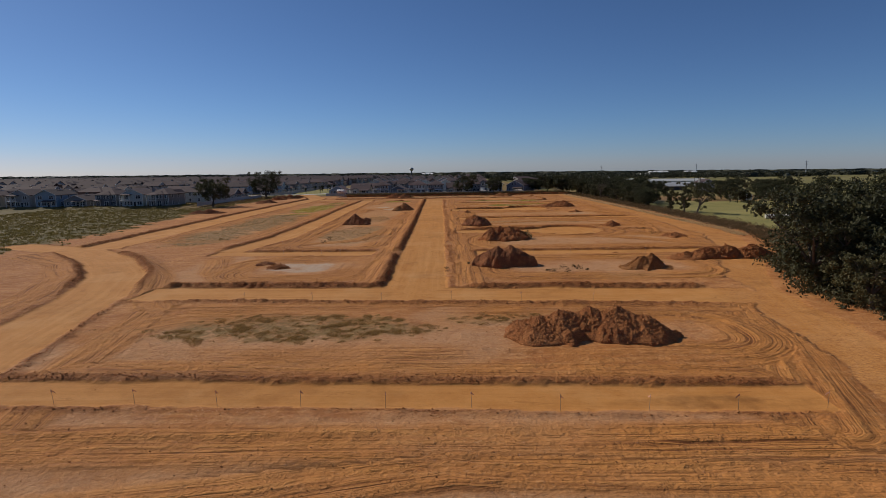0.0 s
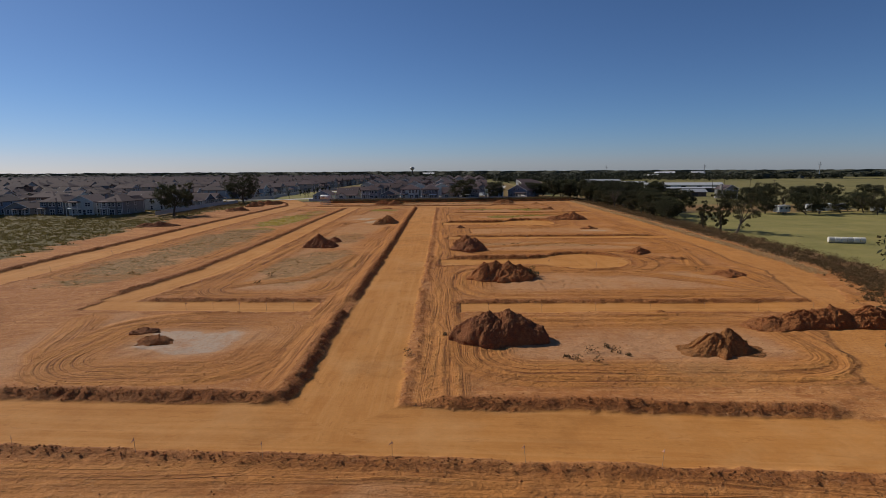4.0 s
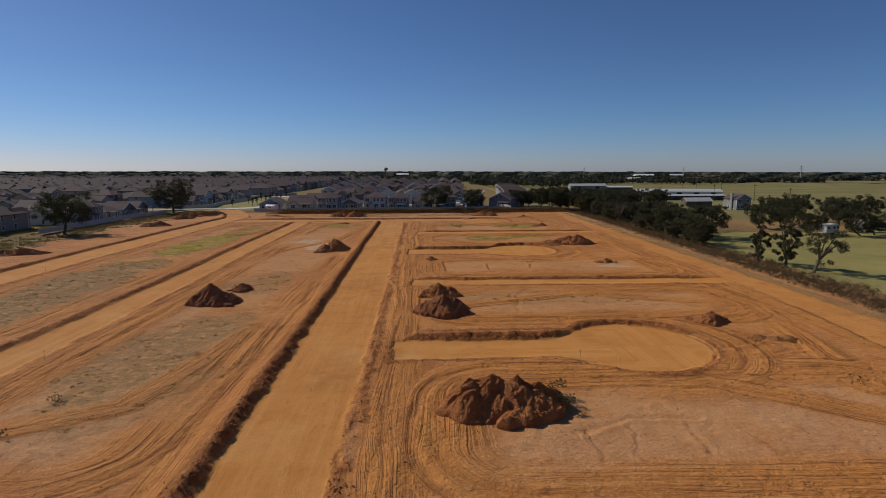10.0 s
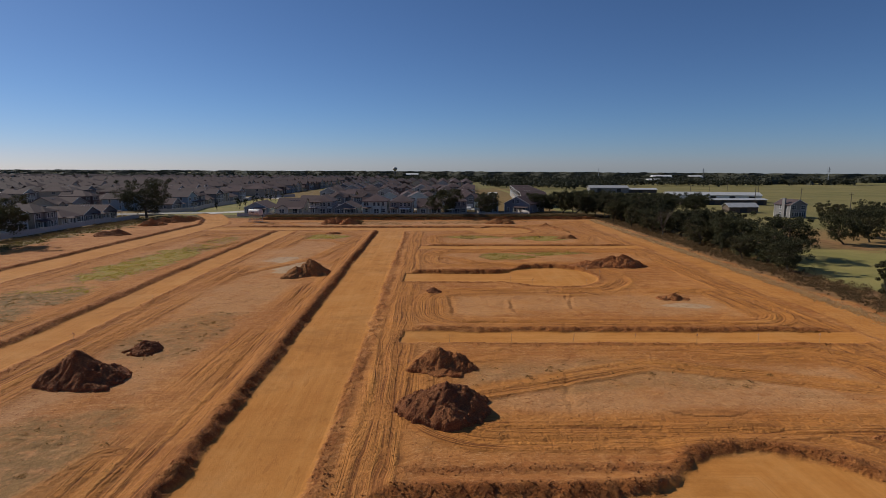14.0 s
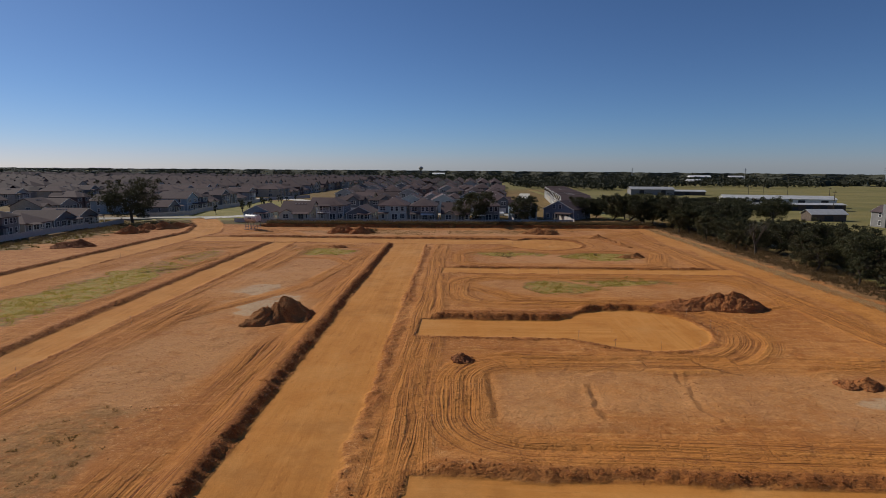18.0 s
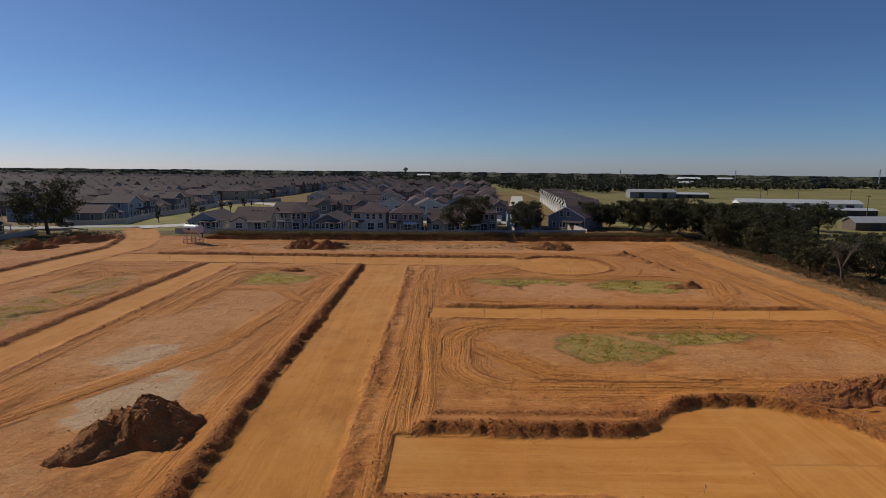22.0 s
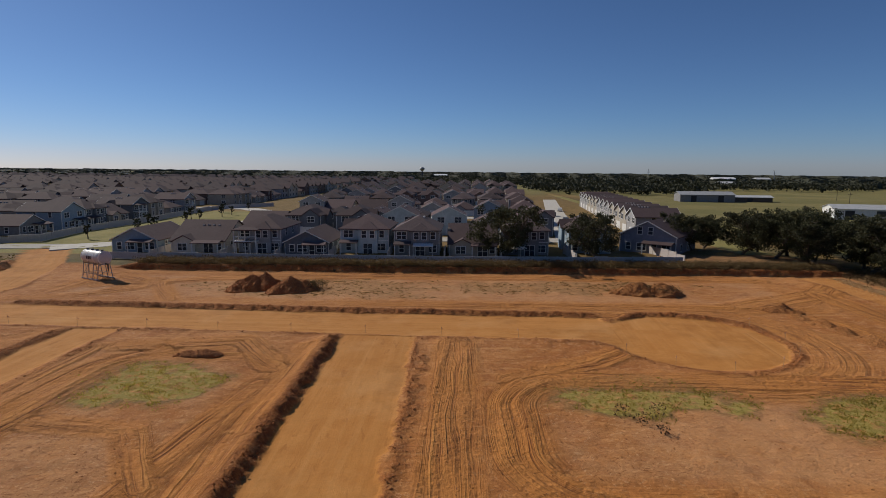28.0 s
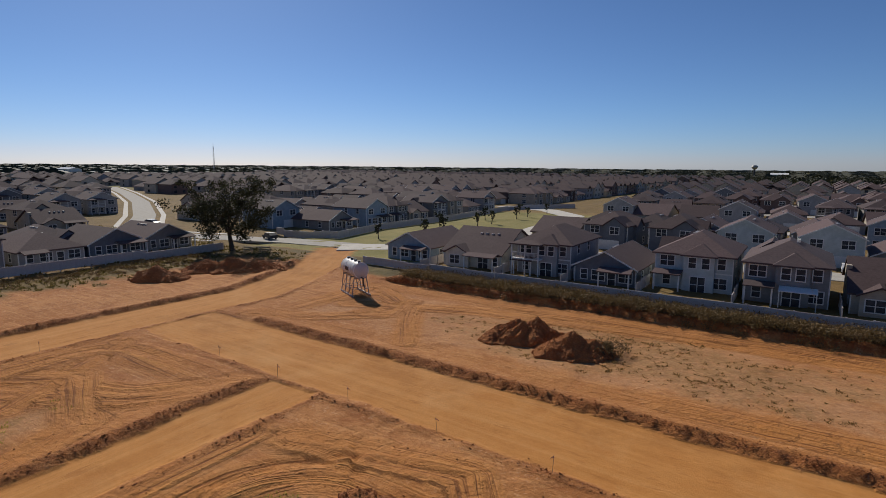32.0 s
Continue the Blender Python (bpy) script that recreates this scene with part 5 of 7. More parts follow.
def house(style, w, d, storeys, siding, roofmat, label, near=True, chimney=False, seed=0, porch=True, lift=0.0, balcony=False):
    """A house with its back to -y, its base in the middle of the back wall."""
    rng = random.Random(seed)
    ob = thing("house", label, "house", "houses of the estate")
    e = 2.55 * storeys + 0.1 + lift
    x0, x1 = -w / 2, w / 2
    wall, roof = Shape(), Shape()
    wall.box(x0, 0, -1.2, x1, d, e)
    rise = 0.5
    if style == "hip":
        hip(roof, x0, 0, x1, d, e, rise)
        gx0, gx1 = (x0 + 0.2, x0 + w * 0.5) if rng.random() < 0.5 else (x1 - w * 0.5, x1 - 0.2)
        gable(roof, gx0, d - 4, gx1, d + 1.0, e - 0.02, 0.7, "y", 0.35)
        wall.box(gx0, d - 1, -1.2, gx1, d + 1.0, e - 0.03)
        gable_wall(wall, gx0, d - 3, gx1, d + 1.0, e - 0.03, 0.7, "y")
        if storeys == 2:
            bx = -w * 0.12
            wall.box(bx, -0.7, -1.2, bx + w * 0.4, 0.5, e - 0.04)
            hip(roof, bx, -0.7, bx + w * 0.4, 3.5, e - 0.03, 0.62, 0.35)
    elif style == "gable":
        gable(roof, x0, 0, x1, d, e, rise, "y")
        gable_wall(wall, x0, 0, x1, d, e, rise, "y")
        h = rise * (w / 2 + 0.4)
        for s in (-1, 1):
            for yy in (-0.43, d + 0.40):
                part("rake_board", Shape().add([(s * (w / 2 + 0.42), yy, e - 0.2), (s * (w / 2 + 0.42), yy, e + 0.02), (0, yy, e + h + 0.02), (0, yy, e + h - 0.2),
                          (s * (w / 2 + 0.42), yy + 0.03, e - 0.2), (s * (w / 2 + 0.42), yy + 0.03, e + 0.02), (0, yy + 0.03, e + h + 0.02), (0, yy + 0.03, e + h - 0.2)],
                         [(0, 1, 2, 3), (7, 6, 5, 4), (0, 4, 5, 1), (1, 5, 6, 2), (2, 6, 7, 3), (3, 7, 4, 0)]), M["trim"], ob, "white painted rake board")
    else:                                   # long ridge across, with a cross gable to the back
        gable(roof, x0, 0, x1, d, e, rise, "x")
        gable_wall(wall, x0, 0, x1, d, e, rise, "x")
        gable(roof, x0 + 0.8, -0.8, x0 + w * 0.48, d * 0.45, e - 0.02, rise, "y", 0.35)
        wall.box(x0 + 0.8, -0.8, -1.2, x0 + w * 0.48, 0.5, e - 0.03)
        gable_wall(wall, x0 + 0.8, -0.8, x0 + w * 0.48, 2, e - 0.03, rise, "y")
    if near:
        for cx in (x0, x1):
            for cy in (0, d):
                part("corner_board", Shape().box(cx - 0.07, cy - 0.07, -1.0, cx + 0.07, cy + 0.07, e - 0.2), M["trim"], ob, "white painted corner board")
    if near and storeys == 2 and rng.random() < 0.6:
        part("belt_board", Shape().box(x0 - 0.03, -0.03, 2.7, x1 + 0.03, 0.02, 2.88), M["trim"], ob, "white painted belt board")
    part("wall", wall, siding, ob)
    part("roof", roof, roofmat, ob)
    # openings
    big = (1.8, 1.4)
    off = -0.72 if style == "hip" and storeys == 2 else (-0.82 if style == "cross" else -0.02)
    spots = [(x0 + w * 0.16, -0.02 if style != "cross" else 0.0, 0.75, (0.9, 1.4)), (x1 - w * 0.16, -0.02, 0.75, big)]
    if style == "hip" and storeys == 2:
        spots += [(w * 0.08, -0.72, 0.1, (1.8, 2.1)), (x0 + w * 0.16, -0.02, 3.4, big), (x1 - w * 0.14, -0.02, 3.4, (0.9, 1.4)), (w * 0.0, -0.72, 3.4, (0.9, 1.4)), (w * 0.17, -0.72, 3.4, (0.9, 1.4))]
    elif style == "cross":
        spots = [(x0 + w * 0.24, -0.82, 0.75, big), (x1 - w * 0.3, -0.02, 0.1, (1.8, 2.1)), (x1 - w * 0.1, -0.02, 0.75, (0.9, 1.4))]
    else:
        spots += [(-w * 0.1, -0.02, 0.75, big), (w * 0.12, -0.02, 0.05, (1.0, 2.0))]
        if storeys == 2:
            spots += [(x0 + w * 0.22, -0.02, 3.4, big), (x1 - w * 0.22, -0.02, 3.4, big)]
    for x, y, z, k in spots:
        window(ob, k, x, y, z, 0, near)
    for yy in ((d * 0.25, d * 0.6) if near else (d * 0.4,)):
        for fl in range(storeys):
            window(ob, (0.9, 1.4) if near else big, x1 + 0.02, yy, 0.75 + 2.8 * fl, 90, near)
            window(ob, (0.9, 1.4) if near else big, x0 - 0.02, yy, 0.75 + 2.8 * fl, 270, near)
    fy = d + (1.02 if style == "hip" else 0.02)
    for x in ((x0 + w * 0.25, x1 - w * 0.25) if storeys == 2 else ()):
        window(ob, big, x, d + 0.02 if (x < 0) == (style != "hip") else fy, 3.5, 180, near)
    part("garage_door", Shape().box(x0 + w * 0.14, d + 0.0, 0, x0 + w * 0.14 + 4.2, fy + 0.05, 2.2), M["trim"], ob, "white garage door")
    if porch:
        px0, px1 = (x1 - w * 0.52, x1 - 0.4) if style != "hip" else (x0 + 0.3, x0 + w * 0.36)
        pz = 2.5 if storeys == 1 or not near else 2.6
        part("porch_roof", gable(Shape(), px0, -2.2, px1, 0.6, pz, 0.25, "x", 0.25, 0.14), roofmat, ob)
        for xx in (px0, px1):
            part("post", Shape().box(xx - 0.09, -2.25, -1.0, xx + 0.09, -2.07, pz), M["trim"], ob, "white porch post")
        part("patio", Shape().box(px0 - 0.3, -2.6, -1.0, px1 + 0.3, -0.03, 0.02), M["concrete"], ob)
    for k in range(4 if near else 3):
        if style == "cross" or style == "hip" and d < w:
            vx, vy = x0 + w * (0.42 + 0.1 * k), d * 0.36
            vz = e + rise * (vy + 0.42)
        else:
            vx, vy = (0.1 * w if seed % 2 else -0.1 * w), d * (0.46 + 0.07 * k)
            vz = e + rise * (w / 2 + 0.42 - abs(vx))
        part("roof_vent", Shape().box(vx - 0.2, vy - 0.2, vz - 0.25, vx + 0.2, vy + 0.2, vz + 0.14), M["vent"], ob)
    if seed % 3 == 0 and storeys == 2 and style != "cross":     # cross gable on the sunny side
        gable(roof_side := Shape(), x0 - 0.6, d * 0.42, 0, d * 0.72, e - 0.3, 0.75, "x", 0.3)
        part("side_gable", gable_wall(Shape().box(x0 - 0.6, d * 0.42, -1.0, x0 + 0.5, d * 0.72, e - 0.32), x0 - 0.6, d * 0.42, x0 + 1.0, d * 0.72, e - 0.32, 0.75, "x"), siding, ob)
        part("side_roof", roof_side, roofmat, ob)
    if balcony:
        bx0, bx1 = x0 + 0.1, x0 + w * 0.5
        part("balcony_floor", Shape().box(bx0, -2.2, 2.62, bx1, -0.72 if style == "hip" else -0.02, 2.82), M["trim"], ob, "white balcony floor")
        part("balcony_roof", hip(Shape(), bx0, -2.2, bx1, 0.4, e - 0.05, 0.3, 0.3), roofmat, ob)
        for xx in (bx0 + 0.1, (bx0 + bx1) / 2, bx1 - 0.1):
            part("balcony_post", Shape().box(xx - 0.1, -2.18, -0.9, xx + 0.1, -1.98, e - 0.2), M["trim"], ob, "white balcony post")
        for zz in (3.2, 3.72):
            part("balcony_rail", Shape().box(bx0 + 0.1, -2.12, zz, bx1 - 0.1, -2.06, zz + 0.08), M["trim"], ob, "white balcony rail")
    if chimney:
        part("chimney", Shape().box(x0 - 0.5, d * 0.3, -1.0, x0 + 0.1, d * 0.3 + 1.3, e + 2.6), siding, ob)
    return ob


BLUE, BEIGE, GREY, NAVY, SAGE, SLATE, TAN, VIOLET, CREAM, BRICK = SIDING
RA, RB = M["roof_a"], M["roof_b"]
HOUSE_Z = 0.85
# the row along the back fence, built one by one
for x, y, args in (
    (-66.6, 326.8, ("gable", 9.4, 14, 1, BLUE, RA, "light blue one-storey house with a white-trimmed gable")),
    (-53.2, 326.6, ("cross", 11.0, 14, 1, BEIGE, RA, "cream one-storey house with a covered patio")),
    (-40.6, 327.4, ("hip", 8.8, 13, 2, GREY, RA, "grey two-storey house with a hipped brown roof and balcony")),
    (-30.4, 325.6, ("gable", 8.8, 14, 1, NAVY, RA, "dark navy one-storey gabled house")),
    (-19.2, 328.6, ("hip", 9.8, 13, 2, SAGE, RA, "pale blue-grey two-storey house with a hipped roof")),
    (-8.3, 326.6, ("hip", 9.0, 13, 2, SLATE, RB, "slate blue two-storey house with a hipped roof")),
    (3.0, 326.0, ("cross", 9.5, 13, 1, TAN, RA, "tan one-storey house with a chimney", True, True)),
    (13.6, 328.0, ("hip", 9.0, 13, 2, SLATE, RB, "dark slate two-storey house with a hipped roof")),
    (27.0, 331.0, ("hip", 8.5, 13, 2, BLUE, RA, "light blue two-storey house behind an oak")),
):
    h = house(*args[:7], near=True, chimney=len(args) > 7, seed=int(x * 10))
    h.matrix_basis = pose(x, y, HOUSE_Z)
row_house = {o["label"]: o for o in bpy.data.objects if o.name.startswith("house") and "label" in o and "siding" not in o.name}
grey = row_house["grey two-storey house with a hipped brown roof and balcony"]
part("balcony_floor", Shape().box(-4.6, -2.2, 2.62, 0.1, -0.02, 2.82), M["trim"], grey, "white balcony floor")
part("balcony_roof", hip(Shape(), -4.6, -2.2, 0.1, 0.4, 5.15, 0.3, 0.3), RA, grey)
for xx in (-4.5, -2.25, 0.0):
    part("balcony_post", Shape().box(xx - 0.09, -2.18, -0.9, xx + 0.09, -2.0, 5.1), M["trim"], grey, "white balcony post")
part("balcony_rail", Shape().box(-4.5, -2.14, 3.72, 0.0, -2.06, 3.8), M["trim"], grey, "white balcony rail")
for i in range(22):
    part("baluster", Shape().box(-4.4 + 0.2 * i, -2.12, 2.82, -4.36 + 0.2 * i, -2.08, 3.72), M["trim"], grey)
slate = row_house["slate blue two-storey house with a hipped roof"]
part("awning", Shape().add([(-0.6, -2.4, 2.2), (3.4, -2.4, 2.2), (3.4, -0.75, 2.55), (-0.6, -0.75, 2.55), (-0.6, -2.4, 2.28), (3.4, -2.4, 2.28), (3.4, -0.75, 2.63), (-0.6, -0.75, 2.63)],
                           [(3, 2, 1, 0), (4, 5, 6, 7), (0, 1, 5, 4), (1, 2, 6, 5), (2, 3, 7, 6), (3, 0, 4, 7)]), M["white_metal"], slate, "white patio awning")
for xx in (-0.5, 3.3):
    part("awning_post", Shape().box(xx - 0.05, -2.35, -0.9, xx + 0.05, -2.25, 2.22), M["trim"], slate)

h = house("gable", 11.5, 13.5, 1, VIOLET, RA, "blue-grey one-and-a-half-storey gabled house at the estate corner", near=True, seed=3, lift=1.2)
h.matrix_basis = pose(39.0, 332.0, HOUSE_Z, 0, 0, -37)
for wx in (-1.6, 0.6):
    window(h, (0.9, 1.4), wx, -0.02, 4.1, 0, True)

KINDS_NEAR = [house(st, w, d, n, sd, rf, lb, near=True, chimney=ch, seed=s, balcony=bal, porch=not bal) for s, (st, w, d, n, sd, rf, lb, ch, bal) in enumerate((
    ("hip", 9.6, 13, 2, GREY, RB, "grey two-storey house with a brown hipped roof and balcony", False, True), ("gable", 9.4, 13.5, 1, SLATE, RA, "dark slate one-storey gabled house", False, False),
    ("cross", 10.4, 12, 1, TAN, RA, "tan one-storey house with a brown roof", True, False), ("hip", 9.2, 13, 2, NAVY, RA, "dark blue two-storey house with a brown roof", False, False),
    ("gable", 9.0, 12, 2, SAGE, RA, "pale blue-grey two-storey house with a balcony", False, True), ("gable", 9.2, 13, 2, BLUE, RB, "blue two-storey gabled house", False, False),
    ("hip", 9.0, 13, 2, SLATE, RA, "slate two-storey house with side gable and balcony", True, True), ("hip", 9.8, 13, 1, VIOLET, RB, "blue-grey one-storey house with a hipped roof", False, False)))]
KINDS_MID = [house(st, w, d, n, sd, rf, lb, near=False, seed=20 + s, porch=False, balcony=bal) for s, (st, w, d, n, sd, rf, lb, bal) in enumerate((
    ("hip", 9.4, 13, 2, SLATE, RB, "slate two-storey house with a brown hipped roof", True), ("gable", 9.4, 13, 1, GREY, RA, "grey one-storey gabled house", False),
    ("cross", 10, 12, 1, TAN, RA, "tan one-storey house with a brown roof", False), ("hip", 9.2, 13, 2, TAN, RA, "tan two-storey house with a brown hipped roof", False),
    ("gable", 9, 13, 2, NAVY, RB, "dark blue two-storey gabled house", True), ("hip", 9.4, 12.5, 2, BRICK, RA, "red-brown two-storey house with a brown roof", False),
    ("gable", 9.2, 12, 2, GREY, RA, "grey two-storey gabled house with a balcony", True), ("hip", 9.6, 13, 1, VIOLET, RA, "blue-grey one-storey house with a hipped roof", False)))]
house_rng = random.Random(8)
used = {"near": set(), "mid": set()}
far_spots = []


STREETS = [[(-86, 334), (-104, 332), (-120, 327), (-138, 322), (-158, 326), (-190, 345), (-255, 378), (-330, 410), (-420, 445)],
           [(-88, 331), (-77, 339), (-68, 356), (-66.5, 380), (-70, 410), (-75, 432), (-92, 452), (-118, 462)]]


def clear(x, y, turn):
    """Whether a house there would stand free of the winding streets."""
    cx, cy = x - 6 * math.sin(radians(turn)), y + 6 * math.cos(radians(turn))
    return all(float(polyline(np.array([cx]), np.array([cy]), st)[0][0]) > 14 for st in STREETS)


def put_house(x, y, turn, near):
    kinds, tag = (KINDS_NEAR, "near") if near else (KINDS_MID, "mid")
    k = house_rng.randrange(len(kinds))
    m = pose(x, y + house_rng.uniform(-1.2, 1.2), HOUSE_Z + float(lie(x, y)), 0, 0, turn + house_rng.uniform(-5, 5))
    if k not in used[tag]:
        used[tag].add(k)
        kinds[k].matrix_basis = m
    else:
        copy_thing(kinds[k], m)


def along_row(x0, y0, x1, y1, face, gap=12.6):
    """Houses side by side; face is the way the backs look, as a turn about z."""
    n = max(1, int(math.hypot(x1 - x0, y1 - y0) / gap))
    for i in range(n):
        t = (i + 0.5) / n
        x, y = x0 + (x1 - x0) * t + house_rng.uniform(-0.6, 0.6), y0 + (y1 - y0) * t + house_rng.uniform(-0.8, 0.8)
        dist = math.hypot(x + 5, y - 245)
        if not clear(x, y, face):
            continue
        if dist < 175:
            put_house(x, y, face, True)
        elif dist < 322:
            put_house(x, y, face, False)
        else:
            far_spots.append((x, y, face))


# middle of the estate: rows that run across, back to back
for k in range(7):
    yy = 374 + k * 63
    left, right = (-58, -64, -70, -74, -78, -80, -80)[k], (26, 29, 34, 38, 40, 42, 42)[k]
    along_row(left, yy, right, yy, 180, 11.4)
    along_row(left, yy + 17, right, yy + 17, 0, 11.4)
# terrace along the eastern street, fronts to the west
TERRACE = [house("gable", 8.0, 11.5, 2, GREY, RA, "narrow grey two-storey gabled house in a terrace", near=True, seed=41, porch=False),
           house("gable", 8.0, 11.5, 2, TAN, RB, "narrow tan two-storey gabled house in a terrace", near=True, seed=42, porch=False)]
for i in range(13):
    yy = 366 + 9.6 * i
    xx = 57.0 + 0.09 * (yy - 366)
    m = pose(xx, yy, HOUSE_Z + float(lie(xx, yy)), 0, 0, 90)
    if i > 1:
        copy_thing(TERRACE[(i * 5 // 3) % 2], m)
    else:
        TERRACE[i].matrix_basis = m
# west of the green belt
for k in range(10):
    xx = -112 - k * 48
    y0 = 352 if k == 0 else (344 if k == 1 else 420)
    along_row(xx, y0, xx + 4, 800, 90, 11.4)
    if k:
        along_row(xx + 21, y0, xx + 25, 800, 270, 11.4)
# south-west corner by the meadow
for y, args in ((310.0, ("gable", 9.6, 14, 1, SLATE, RA, "dark slate one-storey gabled house by the oak")), (299.8, ("gable", 9.8, 15, 1, NAVY, RA, "dark navy one-storey gabled house behind a pale fence")),
                (289.0, ("hip", 10.0, 14, 1, GREY, RA, "grey one-storey house with a broad hipped roof")), (277.0, ("hip", 10.0, 13, 2, SLATE, RB, "slate two-storey house with a hipped roof"))):
    h = house(*args, near=True, seed=int(y))
    h.matrix_basis = pose(-115.5, y, HOUSE_Z, 0, 0, 90)
along_row(-206, 239, -120, 238, 0, 11.4)
along_row(-115.5, 258, -115.5, 271, 90, 11.5)
for k in range(1, 6):
    xx = -116 - k * 44
    along_row(xx - 2, 268, xx - 2, 318 if k < 2 else 400, 90)
    along_row(xx + 20, 268, xx + 20, 318 if k < 3 else 380, 270)
for k in range(4):
    for j in range(16):
        far_spots.append((-400 - j * 26 + 5 * k, 300 + k * 60 + house_rng.uniform(-4, 4), 90))
for yy in range(820, 1050, 32):
    for xx in range(-720, -70, 13):
        if (xx // 13) % 9 != 0:
            far_spots.append((xx + house_rng.uniform(-1, 1), yy + house_rng.uniform(-3, 3) + 0.04 * xx, 0))


def far_houses():
    me = bpy.data.meshes.new("far_houses")
    sh, idx = Shape(), []
    mats = [RA, RB, GREY, TAN, SLATE, BRICK, CREAM, M["glass"]]
    for x, y, turn in far_spots:
        w, d, n = house_rng.uniform(9.5, 11), house_rng.uniform(12, 14), house_rng.choice((1, 2, 2))
        e = 2.8 * n
        one, cut = Shape(), []
        one.box(-w / 2, 0, -1, w / 2, d, e)
        if house_rng.random() < 0.45:
            gable_wall(one, -w / 2, 0, w / 2, d, e, 0.55)
            cut = [len(one.f)]
            gable(one, -w / 2, 0, w / 2, d, e, 0.55)
        else:
            cut = [len(one.f)]
            hip(one, -w / 2, 0, w / 2, d, e, 0.55)
            gable(one, -w / 2 + 0.4, -0.4, 0.2, d * 0.5, e - 0.05, 0.6)
        nr = len(one.f)
        for xx in (-w * 0.28, w * 0.22):
            for fl in range(n):
                one.box(xx - 0.8, -0.06, 0.8 + 2.8 * fl, xx + 0.8, 0.0, 2.2 + 2.8 * fl)
                one.box(w / 2, d * 0.4 - 0.8, 0.8 + 2.8 * fl, w / 2 + 0.06, d * 0.4 + 0.8, 2.2 + 2.8 * fl)
        m = pose(x, y, HOUSE_Z + float(lie(x, y)), 0, 0, turn)
        sh.add([m @ Vector(p) for p in one.v], one.f)
        sd, rf = house_rng.choice((2, 3, 3, 4, 5, 6)), house_rng.choice((0, 0, 1))
        idx += [sd] * cut[0] + [rf] * (nr - cut[0]) + [7] * (len(one.f) - nr)
    me.from_pydata(sh.v, [], sh.f)
    for mt in mats:
        me.materials.append(mt)
    me.polygons.foreach_set("material_index", idx)
    me.update()
    tagged(new("far_houses", me), "hundreds of brown-roofed houses of the estate far off", "houses", kind="stuff")


far_houses()
# kinds of house that no plot took
for kinds, tag in ((KINDS_NEAR, "near"), (KINDS_MID, "mid")):
    for k, spare in enumerate(kinds):
        if k not in used[tag]:
            for o in (*spare.children_recursive, spare):
                bpy.data.objects.remove(o)

# ---------------------------------------------------------------- estate streets and fences
def strip(name, pts, hw, z, mat, label, category="road"):
    """A slab that follows a line, with a low kerb edge."""
    sh = Shape()
    n = len(pts)
    ring = []
    for i, (x, y) in enumerate(pts):
        ax, ay = pts[max(0, i - 1)]
        bx, by = pts[min(n - 1, i + 1)]
        ln = math.hypot(bx - ax, by - ay)
        nx, ny = (by - ay) / ln, -(bx - ax) / ln
        l = z + float(lie(x, y))
        ring.append([(x - nx * hw, y - ny * hw, l - 0.5), (x - nx * hw, y - ny * hw, l), (x + nx * hw, y + ny * hw, l), (x + nx * hw, y + ny * hw, l - 0.5)])
    sh.add([p for r in ring for p in r], [(4 * i + j, 4 * i + 4 + j, 4 * i + 5 + j, 4 * i + 1 + j) for i in range(n - 1) for j in range(3)])
    tagged(new(name, sh.mesh(name, mat)), label, category, kind="structure")


strip("road", STREETS[0], 3.4, 1.06, M["concrete"], "pale concrete street curving into the estate")
strip("road", STREETS[1], 4.2, 1.09, M["concrete"], "pale concrete street beside the green belt")
strip("road", [(27, 351), (31.5, 385), (36, 430), (42, 480), (50, 545)], 3.6, 1.05, M["concrete"], "pale concrete street between the terraces")
for k in range(7):
    yy = 351.5 + k * 63
    strip("road", [(-66, yy), (-20, yy), (28 + 2 * k, yy)], 3.8, 1.12, M["concrete"], "pale concrete street between house rows")


for off in (-5.6, 5.6):
    side = []
    st = STREETS[0]
    for i, (x, y) in enumerate(st[2:], 2):
        (ax, ay), (bx, by) = st[i - 1], st[min(len(st) - 1, i + 1)]
        ln = math.hypot(bx - ax, by - ay)
        side.append((x + off * (by - ay) / ln, y - off * (bx - ax) / ln))
    strip("pavement", side, 0.75, 1.07, M["concrete"], "pale concrete pavement beside the street", "pavement")


def fence_line(name, pts, label, h=1.65, bay=2.4, z=None):
    ob = thing(name, label, "fence", m=pose(*pts[0], 0))
    board = Shape().box(0, -0.025, 0.06, bay - 0.1, 0.025, h - 0.1)
    board.box(0, -0.045, h - 0.12, bay - 0.1, 0.045, h - 0.02).box(0, -0.045, 0.05, bay - 0.1, 0.045, 0.17)
    panel = board.mesh("panel", M["vinyl"])
    post = Shape().box(-0.065, -0.065, -0.6, 0.065, 0.065, h).box(-0.085, -0.085, h, 0.085, 0.085, h + 0.05).mesh("post", M["vinyl"])
    ox, oy = pts[0]
    for (ax, ay), (bx, by) in zip(pts, pts[1:]):
        n = max(1, round(math.hypot(bx - ax, by - ay) / bay))
        a = math.degrees(math.atan2(by - ay, bx - ax))
        for i in range(n):
            x, y = ax + (bx - ax) * i / n, ay + (by - ay) * i / n
            zz = ground_z(x, y) if z is None else z
            for nm, me, off in (("panel", panel, 0.05), ("post", post, 0)):
                o = part(nm, me, None, ob)
                o.matrix_basis = pose(x - ox, y - oy, zz, 0, 0, a) @ pose(off, 0, 0)


